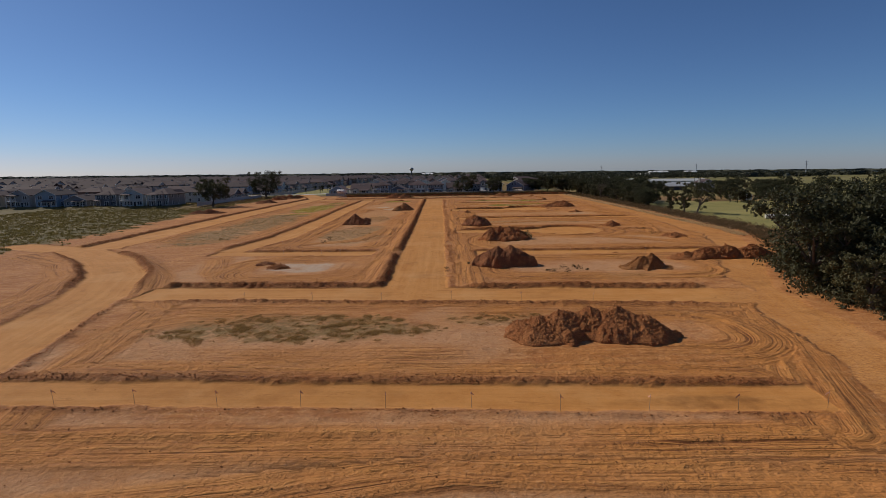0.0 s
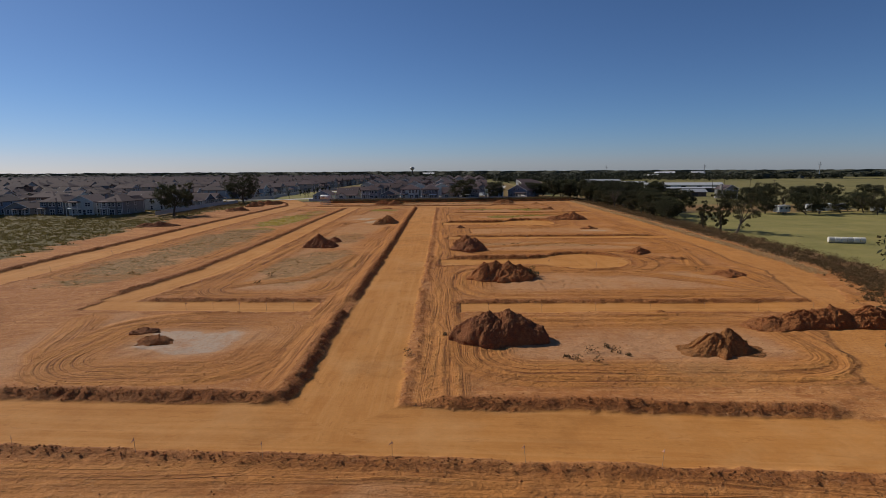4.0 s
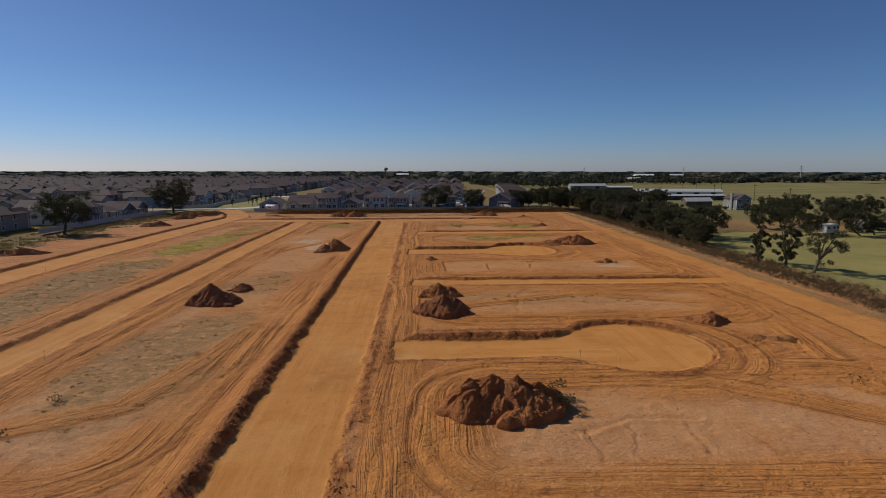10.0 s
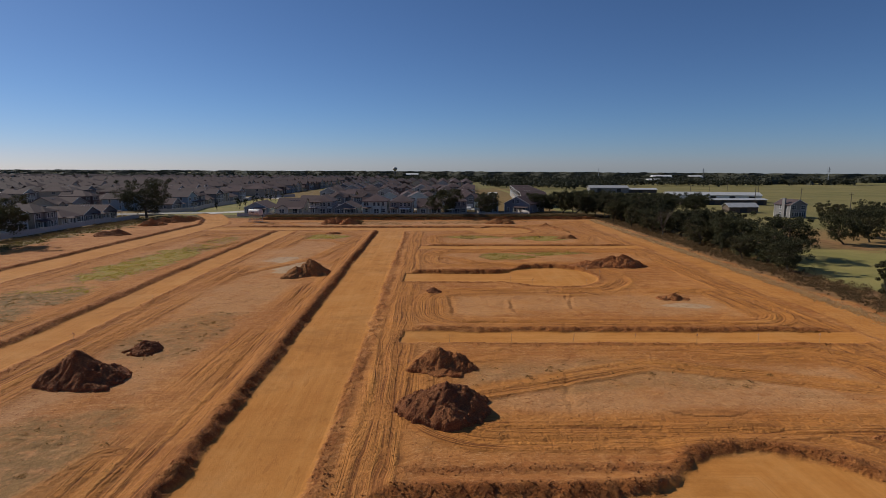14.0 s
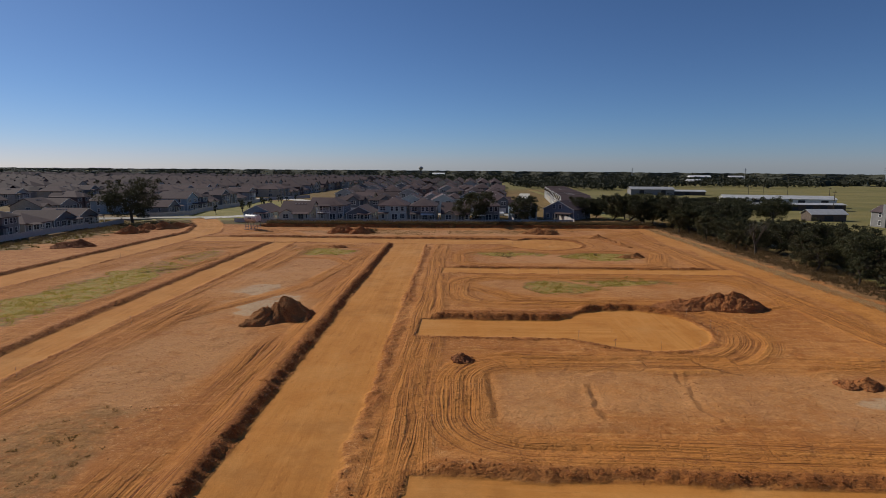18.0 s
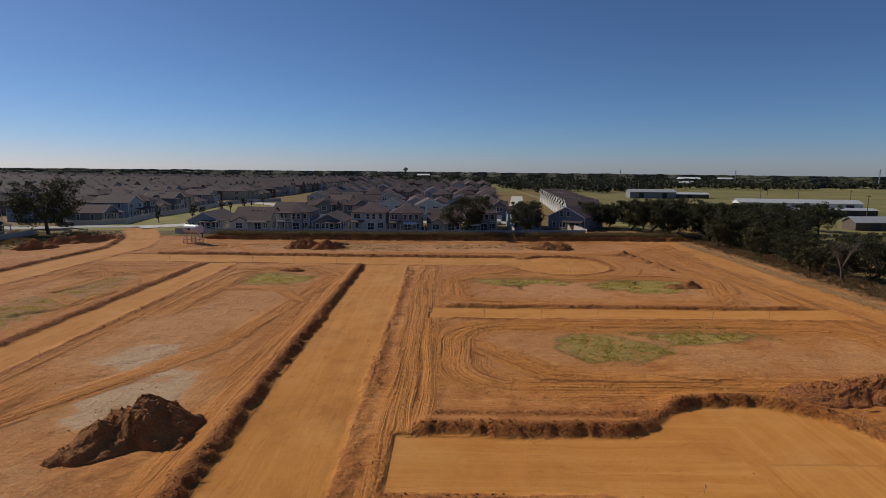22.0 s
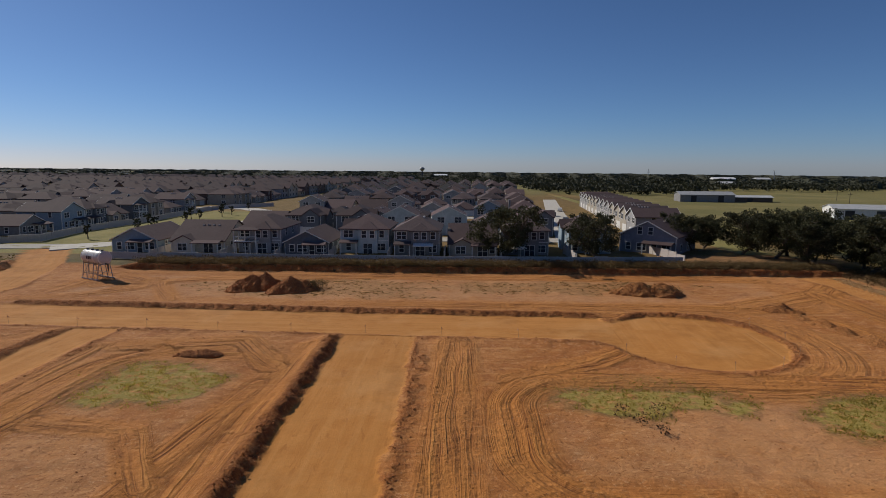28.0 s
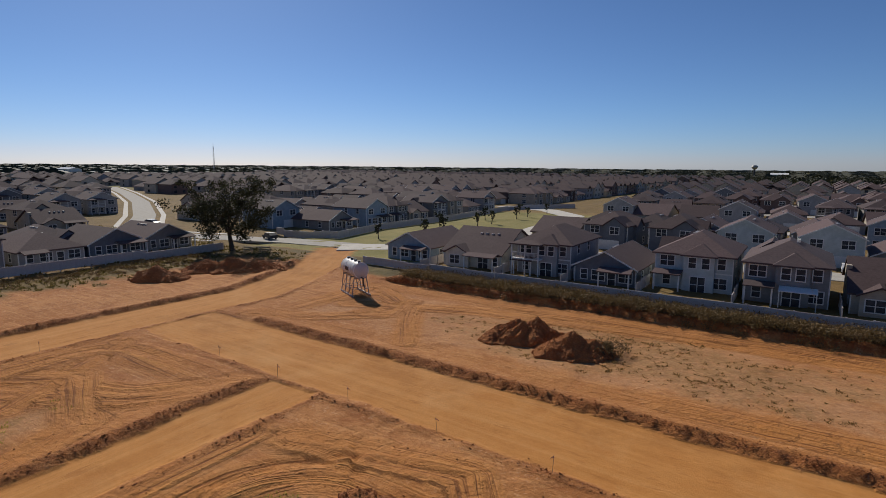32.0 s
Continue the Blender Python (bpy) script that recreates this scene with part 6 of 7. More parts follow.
fence_line("fence", [(-72, 320.6), (-40, 319.4), (0, 318.6), (42, 320.4)], "long grey-white vinyl back fence of the estate", 1.4)
fence_line("fence", [(-110.5, 240), (-110.5, 300), (-109, 318)], "grey-white vinyl fence behind the western houses")
fence_line("fence", [(-116, 338), (-97.5, 340.5), (-102, 362), (-101, 395), (-107, 448), (-88, 470)], "grey-white vinyl fence along the green belt", 1.8)
fence_line("fence", [(42.5, 321), (37.0, 340)], "pale vinyl fence beside the corner house")
fence_line("fence", [(22.6, 321.5), (21.5, 330)], "pale vinyl fence between two yards")
for x in (-60.5, -46.4, -35.6, -25.0, -13.6, -2.6, 8.4):
    fence_line("fence", [(x, 322), (x, 330)], "grey-white vinyl fence between two yards")

# young trees on the green belt
for i in range(11):
    t = i / 10
    tree("young", -86 - 4 * t + (3 if i % 3 else -4), 346 + 92 * t, "small staked street tree on mown grass", 0.85 + 0.25 * rt.random(), rt.uniform(0, 360), group="young trees on the green belt")


# ---------------------------------------------------------------- far woods
def woods():
    """Belts of low trees that close up into one dark band towards the horizon."""
    rng = np.random.default_rng(12)
    belts = []
    for lo, hi, count, per, size, a, b in ((480, 800, 3000, 40, 1.25, 6.5, 11), (800, 1300, 4200, 26, 1.8, 6, 9.5), (1300, 2300, 2600, 16, 2.6, 5, 8), (2300, 4300, 1500, 14, 4.0, 5, 7.5)):
        c, r = [], []
        for _ in range(count):
            d, w = rng.uniform(lo, hi), math.radians(rng.uniform(-80, 60))
            x, y = d * math.sin(w), 150 + d * math.cos(w)
            if x <= 60 and y < 820 or -780 < x < -60 and y < 1060:
                continue
            if x > 60 and y < 640 + 0.55 * (x - 110) + 25 * math.sin(x * 0.03) and rng.random() < (0.9985 if y > 560 else 1.0):
                continue
            tall = float(smooth_noise(np.array([x]), np.array([y]), 0.012, 88)[0])
            s = rng.uniform(a, b) * (1 + 0.25 * tall)
            wide = 1 if d < 1300 else 2.2
            for k in range(3 if d < 800 else 1):
                c.append((x + rng.normal() * s * 0.35, y + rng.normal() * s * 0.35, s * rng.uniform(0.3, 0.62))), r.append(s * (0.36 if d < 800 else 0.5) * wide)
        belts.append(leaves(rng, c, r, per // (3 if lo < 800 else 1) + 2, size, 0.8 if lo < 1300 else 0.22))
    # closed canopy between the single crowns
    for d, deep, lo, hi in ((900, 60, 4.5, 8), (1150, 90, 4.5, 8.5), (1500, 120, 4.5, 8), (2000, 200, 4, 8), (2900, 300, 4, 8.5), (3900, 400, 4, 10)):
        a = np.radians(np.arange(-82, 62, 0.18))
        rad = d * (1 + 0.05 * smooth_noise(a * 40, a * 0, 1.0, 90))
        top = lo + (hi - lo) * (0.5 + 0.5 * np.clip(fractal(a * 300, a * 0 + d, 0.35, 91, 3), -1, 1))
        if d < 1000:
            top = np.where((a > 0.08) | (a < -0.75), top, 0.0)
        vx, vy = rad * np.sin(a), 150 + rad * np.cos(a)
        top = np.where((vx > 60) & (vy < 650 + 0.55 * (vx - 110)), 0.0, top)
        near = np.stack([rad * np.sin(a), 150 + rad * np.cos(a), np.zeros_like(a)], -1)
        crest = np.stack([(rad + 4) * np.sin(a), 150 + (rad + 4) * np.cos(a), top], -1)
        back = np.stack([(rad + deep) * np.sin(a), 150 + (rad + deep) * np.cos(a), top * 0.9], -1)
        for u, w in ((near, crest), (crest, back)):
            belts.append(np.stack([u[:-1], u[1:], w[1:], w[:-1]], 1))
    q = np.concatenate(belts)
    q[:, :, 2] = np.maximum(q[:, :, 2], 0.0) + lie(q[:, :, 0], q[:, :, 1])
    tagged(new("distant_woods", quads_mesh("distant_woods", q, M["woods"])), "dark woods on the horizon behind the estate", "woods", kind="stuff")


woods()


# ---------------------------------------------------------------- loose stuff on the ground
def tris_mesh(name, verts, faces, mat):
    """verts (n, k, 3) of n alike small bodies with the same faces."""
    n, k, _ = verts.shape
    f = (np.asarray(faces)[None] + (np.arange(n) * k)[:, None, None]).reshape(-1, 3).astype(np.int32)
    me = bpy.data.meshes.new(name)
    me.vertices.add(n * k), me.loops.add(f.size), me.polygons.add(len(f))
    me.vertices.foreach_set("co", verts.astype(np.float32).ravel())
    me.loops.foreach_set("vertex_index", f.ravel())
    me.polygons.foreach_set("loop_start", np.arange(0, f.size, 3, dtype=np.int32))
    me.materials.append(mat)
    me.update(calc_edges=True)
    return me


OCTA_V = np.array([(1, 0, 0), (0, 1, 0), (-1, 0, 0), (0, -1, 0), (0, 0, 1), (0, 0, -1)], dtype=float)
OCTA_F = [(0, 1, 4), (1, 2, 4), (2, 3, 4), (3, 0, 4), (1, 0, 5), (2, 1, 5), (3, 2, 5), (0, 3, 5)]


def clods(name, label, key, count, lo, hi, mat, seed, box=(-80, 68, 22, 316), power=1.0, base=0.0):
    rng = np.random.default_rng(seed)
    x, y = rng.uniform(box[0], box[1], count * 14), rng.uniform(box[2], box[3], count * 14)
    w = np.clip(cover(key, x, y) + base, 0, 1) ** power * (1 - cover("road", x, y) * 0.97)
    ok = np.nonzero(rng.random(len(x)) < w)[0][:count]
    x, y = x[ok], y[ok]
    z = cover("height", x, y)
    n = len(ok)
    s = lo + (hi - lo) * rng.random(n) ** 2.5
    v = OCTA_V[None] * (0.6 + 0.7 * rng.random((n, 6, 1))) + rng.normal(size=(n, 6, 3)) * 0.18
    t = rng.uniform(0, 6.28, n)
    c, q = np.cos(t)[:, None], np.sin(t)[:, None]
    v = np.stack([v[..., 0] * c - v[..., 1] * q, v[..., 0] * q + v[..., 1] * c, v[..., 2] * 0.75], -1) * s[:, None, None]
    v += np.stack([x, y, z + s * 0.25], -1)[:, None]
    tagged(new(name, tris_mesh(name, v, OCTA_F, mat)), label, "clods", kind="stuff")


clods("berm_clods", "dark red clay clods thrown up along the road cuts", "berm", 90000, 0.025, 0.10, M["pile"], 1, power=1.5)
clods("lot_clods", "loose clay crumbs scattered over the lots", "pale", 7000, 0.02, 0.075, M["pile_light"], 2, base=0.12)
clods("rut_clods", "clay crumbs beside the wheel ruts", "track", 12000, 0.025, 0.075, M["pile_light"], 3)


def rubble_edge():
    """Pale rubble heaped on the outer edge of the haul road."""
    rng = np.random.default_rng(9)
    n = 22000
    y = rng.uniform(118, 312, n)
    x = 64.3 + rng.normal(size=n) * 0.8 - 0.12 * np.clip(130 - y, 0, 20)
    z = cover("height", x, y) + 0.03
    s = 0.03 + 0.12 * rng.random(n) ** 2.5
    v = OCTA_V[None] * (0.6 + 0.7 * rng.random((n, 6, 1))) + rng.normal(size=(n, 6, 3)) * 0.15
    v = v * s[:, None, None] + np.stack([x, y, z], -1)[:, None]
    tagged(new("pale_rubble", tris_mesh("pale_rubble", v, OCTA_F, M["rubble"])), "pale caliche rubble along the haul road", "rubble", kind="stuff")


M["rubble"] = pile_material("caliche", (0.62, 0.37, 0.16), (0.70, 0.45, 0.21), (0.75, 0.55, 0.32))
rubble_edge()


def tufts(name, label, spots, blades, lo, hi, mat, seed, wide=0.07):
    """Grass: blades that spread from each spot (x, y, z, size)."""
    rng = np.random.default_rng(seed)
    p = np.repeat(spots, blades, axis=0)
    n = len(p)
    a = rng.uniform(0, 6.28, n)
    rad = rng.random(n) ** 0.6 * 0.32 * p[:, 3]
    b = np.stack([p[:, 0] + np.cos(a) * rad, p[:, 1] + np.sin(a) * rad, p[:, 2] - 0.03], -1)
    h = (lo + (hi - lo) * rng.random(n)) * p[:, 3]
    lean = rng.uniform(0.15, 0.8, n) * h
    top = b + np.stack([np.cos(a) * lean, np.sin(a) * lean, h], -1)
    t = rng.uniform(0, 6.28, n)
    w = np.stack([np.cos(t), np.sin(t), np.zeros(n)], -1) * (wide * (0.6 + 0.8 * rng.random(n)) * p[:, 3])[:, None]
    q = np.stack([b - w, b + w, top + w * 0.35, top - w * 0.35], 1)
    tagged(new(name, quads_mesh(name, q, mat)), label, "grass", kind="stuff")


def sample(key, count, seed, box, power=1.0, test=None, size=(0.6, 1.4)):
    rng = np.random.default_rng(seed)
    x, y = rng.uniform(box[0], box[1], count * 10), rng.uniform(box[2], box[3], count * 10)
    w = cover(key, x, y) ** power * (0.25 + 1.5 * np.clip(fractal(x, y, 0.55, 77, 3), 0, 1))
    if test is not None:
        w = w * test(x, y)
    ok = np.nonzero(rng.random(len(x)) < w)[0][:count]
    return np.stack([x[ok], y[ok], cover("height", x[ok], y[ok]), rng.uniform(*size, len(ok))], -1)


green_spot = lambda x, y: ((y > 190) & (y < 275)).astype(float)
tufts("green_grass", "patches of green grass on the clay lots", sample("grass", 11000, 21, (-62, 50, 190, 275), 1.2, green_spot, (0.5, 1.1)), 8, 0.06, 0.18, M["grass"], 31, 0.05)
tufts("lot_weeds", "low olive weeds scattered over the bare lots", sample("grass", 3600, 22, (-64, 52, 40, 190), 0.8, None, (0.4, 0.9)), 12, 0.04, 0.13, M["weed"], 32, 0.085)
tufts("strip_weeds", "low olive weeds on the strip below the back fence", sample("grass", 1800, 23, (-50, 50, 290, 312), 0.8, None, (0.35, 0.8)), 10, 0.08, 0.24, M["weed"], 33, 0.07)
west = lambda x, y: ((x < -60) & (x > -170)).astype(float)
tufts("meadow_weeds", "tall olive weeds of the western meadow", sample("weedy", 16000, 25, (-170, -80, 100, 322), 1.0, west, (0.7, 1.7)), 7, 0.10, 0.28, M["meadow"], 35, 0.09)


def brush(name, label, spots, per, size, mat, seed, flat=0.8):
    rng = np.random.default_rng(seed)
    c = [(x, y, z + 0.55 * flat * r) for x, y, z, r in spots]
    q = leaves(rng, c, [s[3] for s in spots], per, size, flat)
    tagged(new(name, quads_mesh(name, q, mat)), label, "brush", kind="stuff")


def clump_spots(box, count, seed, lo=0.15, hi=0.5):
    """Rounded weed clumps where the ground bears weeds."""
    p = sample("grass", count, seed, box, 1.0, None, (0, 1))
    p[:, 3] = lo + (hi - lo) * p[:, 3] ** 2
    p[:, 2] -= 0.1
    return p


def line_spots(pts, count, spread, lo, hi, seed):
    rng = np.random.default_rng(seed)
    out = []
    seg = list(zip(pts, pts[1:]))
    ln = np.array([math.hypot(b[0] - a[0], b[1] - a[1]) for a, b in seg])
    for _ in range(count):
        k = rng.choice(len(seg), p=ln / ln.sum())
        t = rng.random()
        (ax, ay), (bx, by) = seg[k]
        out.append((ax + (bx - ax) * t + rng.normal() * spread, ay + (by - ay) * t + rng.normal() * spread, 0.0, lo + (hi - lo) * rng.random() ** 1.6))
    a = np.array(out)
    a[:, 2] = cover("height", a[:, 0], a[:, 1])
    return a


brush("front_weeds", "rounded olive brown weed clumps on the front lot", clump_spots((-36, 12, 44, 58), 620, 24, 0.18, 0.72), 260, 0.05, M["weed"], 34, 0.26)
brush("lot_clumps", "rounded brown weed clumps on the bare lots", clump_spots((-64, 50, 70, 190), 1100, 26, 0.12, 0.55), 130, 0.05, M["weed"], 36, 0.34)
EAST = [(44, 52), (46, 66), (52, 84), (61, 104), (67.5, 122), (69, 160), (69.5, 240), (69, 318)]
brush("dry_brush", "dry red-brown brush along the haul road", line_spots([(x + 0.8, y) for x, y in EAST], 3600, 1.4, 0.2, 0.75, 41), 40, 0.085, M["leaf_dry"], 51)
brush("green_brush", "olive scrub between the haul road and the trees", line_spots([(x + 4.2, y) for x, y in EAST], 1300, 1.7, 0.35, 1.1, 42), 60, 0.10, M["leaf_dry"], 52)
brush("bank_brush", "olive brown brush on the bank below the back fence", line_spots([(-58, 315.4), (0, 314.7), (66, 315.8)], 2600, 0.9, 0.4, 1.15, 43), 60, 0.10, M["bank_leaf"], 53)
brush("bank_scrub", "dry olive scrub on the bank below the back fence", line_spots([(-60, 318.4), (0, 317.2), (62, 319)], 900, 0.6, 0.45, 1.2, 44), 70, 0.10, M["bank_leaf"], 54)
brush("west_brush", "yellow-olive weeds along the western fence", line_spots([(-106.5, 248), (-105.5, 312)], 420, 2.2, 0.3, 0.8, 45), 50, 0.09, M["leaf_dry"], 55)
brush("grove_brush", "tangled scrub under the grove of oaks", line_spots([(45, 56), (50, 72), (58, 88)], 520, 3.2, 0.5, 1.7, 46), 36, 0.2, M["leaf_olive"], 56)
brush("heap_brush", "dry brush growing on the red clay heap", np.array([(-21.8 + 2.0 * math.cos(i * 2.4) * (i % 5) / 4, 298.8 + 1.8 * math.sin(i * 2.4) * (i % 5) / 4, 0.5, 0.62) for i in range(34)]), 80, 0.08, M["leaf_dry"], 57)
brush("sapling_brush", "green saplings beside the ridged clay heap", np.array([(16.2 + 0.9 * math.cos(i * 2.4), 117.2 + 1.6 * math.sin(i * 2.4), 0.2 + 0.3 * (i % 4), 0.5) for i in range(16)]), 60, 0.075, M["leaf_olive"], 58)
brush("mound_brush", "weeds over the broad clay heap", np.array([(30.5 + 2.6 * math.cos(i * 2.4) * (i % 6) / 5, 298.0 + 1.8 * math.sin(i * 2.4) * (i % 6) / 5, 0.6, 0.6) for i in range(30)]), 70, 0.08, M["leaf_dry"], 59)
brush("lot_brush", "single dry bushes on the clay lots", np.array([(-26.6, 119.3, 0.1, 0.6), (-26.3, 112.8, 0.0, 0.7), (-0.6, 80.4, 0.1, 0.55), (2.9, 86.6, 0.0, 0.3), (44.4, 120.7, 0.0, 0.8), (16.7, 80.7, 0.0, 0.75), (19.1, 80.7, 0.0, 0.60), (15.0, 78.6, 0.0, 0.55), (18.6, 82.2, 0.0, 0.40), (20.0, 79.8, 0.0, 0.30), (16.8, 78.2, 0.0, 0.50), (14.2, 79.3, 0.0, 0.35),
                                                               (13.5, 257, 0.1, 0.7), (14.8, 255.8, 0.1, 0.8), (16.4, 257.5, 0.1, 0.7), (15.6, 254.4, 0.1, 0.6), (35, 258, 0.1, 0.5)]), 70, 0.09, M["leaf_dry"], 60)


# ---------------------------------------------------------------- water tank on its stand
M["tank_frame"] = speckled("rusty_white_frame", (0.30, 0.24, 0.20), (0.46, 0.40, 0.36), 3, 0.7)


def water_tank():
    ob = thing("water_tank", "white cylindrical water tank on a tall steel stand", "water tank", m=pose(-59.7, 305.0, ground_z(-59.7, 305.0), 0, 0, -27))
    ax, r, ln = 3.6, 1.1, 2.5
    turn = pose(0, 0, ax, 0, 90, 0)
    prof = [(0.05, -ln - 0.32), (0.5, -ln - 0.27), (0.9, -ln - 0.14), (r, -ln)] + [(r, -ln + 2 * ln * i / 6) for i in range(1, 6)] + [(r, ln), (0.9, ln + 0.14), (0.5, ln + 0.27), (0.05, ln + 0.32)]
    shell = part("shell", Shape().lathe(prof, 28, turn), M["white_metal"], ob, "white painted steel shell", True)
    for x in (-ln, -0.9, 0.9, ln):
        part("band", Shape().lathe([(r + 0.005, x - 0.05), (r + 0.03, x - 0.05), (r + 0.03, x + 0.05), (r + 0.005, x + 0.05)], 28, turn), M["white_metal"], ob)
    for x in (-2.1, -0.7, 0.7, 2.1):
        part("hatch", Shape().lathe([(0.2, ax + r - 0.06), (0.2, ax + r + 0.16), (0.26, ax + r + 0.16), (0.26, ax + r + 0.22)], 12, pose(x, -0.1, 0)), M["dark_metal"], ob, "dark filler hatch")
    # lettering that cannot be read
    for x, w in ((-0.75, 0.3), (-0.25, 0.3), (0.25, 0.3)):
        part("lettering", Shape().box(x - w / 2, -r - 0.03, ax - 0.28, x + w / 2, -r + 0.06, ax + 0.22), M["red_mark"], ob, "dark painted letter")
    for x in (-2.2, -0.75, 0.75, 2.2):
        for s in (-1, 1):
            part("leg", Shape().tube((x, s * 1.25, 0), (x, s * 0.85, ax - 0.7), 0.07, 0.07, 8), M["tank_frame"], ob)
        part("saddle", Shape().box(x - 0.08, -0.95, ax - 1.22, x + 0.08, 0.95, ax - 0.98), M["steel"], ob)
        part("cross_tie", Shape().tube((x, -1.15, 0.9), (x, 1.15, 0.9), 0.04, 0.04, 6), M["tank_frame"], ob)
    for s in (-1, 1):
        part("rail", Shape().tube((-2.3, s * 1.12, 0.95), (2.3, s * 1.12, 0.95), 0.045, 0.045, 6), M["tank_frame"], ob)
        part("skid", Shape().box(-2.6, s * 1.25 - 0.1, -0.05, 2.6, s * 1.25 + 0.1, 0.12), M["tank_frame"], ob)
        for a, b in ((-2.2, -0.75), (0.75, 2.2)):
            part("brace", Shape().tube((a, s * 1.2, 0.4), (b, s * 0.95, 2.3), 0.03, 0.03, 6), M["tank_frame"], ob)
    part("outlet_pipe", Shape().tube((ln + 0.1, 0, ax - 1.0), (ln + 0.75, 0, ax - 1.0), 0.1, 0.1, 10).tube((ln + 0.75, 0, ax - 0.9), (ln + 0.75, 0, ax - 2.1), 0.12, 0.1, 10), M["dark_metal"], ob, "dark drop pipe")
    lad = Shape()
    part("ladder_rail", lad.tube((-ln - 0.4, -0.25, 0), (-ln - 0.4, -0.25, ax + 0.8), 0.03, 0.03, 6), M["steel"], ob)
    part("ladder_rail", Shape().tube((-ln - 0.4, 0.25, 0), (-ln - 0.4, 0.25, ax + 0.8), 0.03, 0.03, 6), M["steel"], ob)
    for i in range(11):
        part("rung", Shape().tube((-ln - 0.4, -0.25, 0.35 + 0.36 * i), (-ln - 0.4, 0.25, 0.35 + 0.36 * i), 0.02, 0.02, 5), M["steel"], ob)


water_tank()

# ---------------------------------------------------------------- survey stakes
LATH = Shape().add([(-0.012, -0.008, -0.25), (0.012, -0.008, -0.25), (0.012, 0.008, -0.25), (-0.012, 0.008, -0.25), (-0.012, -0.008, 1.15), (0.012, -0.008, 1.15), (0.012, 0.008, 1.15), (-0.012, 0.008, 1.15)],
                   [(3, 2, 1, 0), (4, 5, 6, 7), (0, 1, 5, 4), (1, 2, 6, 5), (2, 3, 7, 6), (3, 0, 4, 7)]).mesh("lath", M["wood"])
RIBBON = Shape().box(-0.04, -0.02, 0.95, 0.04, 0.02, 1.05).add([(0.03, 0, 1.04), (0.2, 0.03, 0.86), (0.2, 0.05, 0.78), (0.03, 0.01, 0.97)], [(0, 1, 2, 3)]).mesh("ribbon", M["pink"])


def stake(x, y):
    ob = thing("survey_stake", "thin wooden survey stake with a ribbon at the roadbed edge", "stake", "survey stakes")
    ob.matrix_basis = pose(x, y, ground_z(x, y), rt.uniform(-4, 4), rt.uniform(-5, 5), rt.uniform(0, 180))
    part("lath", LATH, None, ob)
    part("ribbon", RIBBON, None, ob)


for i in range(11):
    stake(-31.8 + 5.5 * i, 34.4 - 0.2 * i if i < 7 else 32.6)
for i in range(7):
    stake(8 + 6.5 * i, 95.6)
    stake(9 + 7.2 * i, 237.0)
    stake(8 + 7.0 * i, 164.7)
for i in range(6):
    stake(-24 + 8 * i, 62.3 - 0.3 * i)
    stake(-30 + 3.4 * i, 97.6)
for i in range(9):
    stake(-34.5 - 0.16 * i, 112 + 18 * i)
    stake(-67.4 - 0.05 * i, 125 + 18 * i)
for i in range(8):
    stake(-52 + 8.5 * i, 277.9 - 0.3 * i)
for a in range(7):
    t = radians(-150 + 30 * a)
    stake(28.3 + 8.5 * math.cos(t), 132.3 + 8.5 * math.sin(t))
    stake(27.0 + 9.0 * math.cos(t), 202.8 + 9.0 * math.sin(t))
    stake(26.3 + 9.8 * math.cos(t), 276.2 + 9.8 * math.sin(t))


# ---------------------------------------------------------------- farm buildings in the east
def barn(x, y, w, d, h, turn, label, wallmat, roofmat, doors=0, rise=0.22, along="x", z=0.0, name="barn"):
    ob = thing(name, label, name.replace("_", " "), m=pose(x, y, z + float(lie(x, y)), 0, 0, turn))
    wall = Shape().box(-w / 2, 0, -0.3, w / 2, d, h)
    gable_wall(wall, -w / 2, 0, w / 2, d, h, rise, along)
    part("wall", wall, wallmat, ob)
    part("roof", gable(Shape(), -w / 2, 0, w / 2, d, h, rise, along, 0.5, 0.12), roofmat, ob)
    for i in range(doors):
        cx = -w / 2 + w * (i + 0.5) / doors
        part("door", Shape().box(cx - 1.6, -0.06, 0, cx + 1.6, 0.02, h - 0.6), M["dark_metal"], ob, "dark open bay")
    return ob


PANEL = speckled("pale_wall_panel", (0.5, 0.49, 0.47), (0.6, 0.59, 0.56), 0.8, 0.6)
BROWN = speckled("weathered_boards", (0.10, 0.075, 0.06), (0.16, 0.125, 0.1), 1.5, 0.9)
barn(170, 432, 52, 13, 4.2, -14, "long low metal barn with pale walls and dark bays", PANEL, M["roof_metal"], 5)
barn(162, 404, 46, 8, 2.8, -2, "long low dark open-sided pole barn", BROWN, M["roof_metal"], 7, 0.15)
barn(141.5, 347, 13, 6, 2.6, 2, "small tan shed with a white gable", BROWN, M["roof_metal"], 1, 0.5)
barn(146, 556, 31, 15, 4.4, -6, "dark green barn with a pale roof in pasture", SIDING[5], M["roof_metal"], 2)
barn(174, 562, 26, 9, 2.9, -6, "low open shed beside the barn", BROWN, M["roof_metal"], 1)
farm = house("gable", 7.6, 8, 2, SLATE, RB, "grey two-storey farmhouse with white trim and chimney", near=True, chimney=True, seed=91, porch=False)
farm.matrix_basis = pose(150, 323, -0.45, 0, 0, 12)


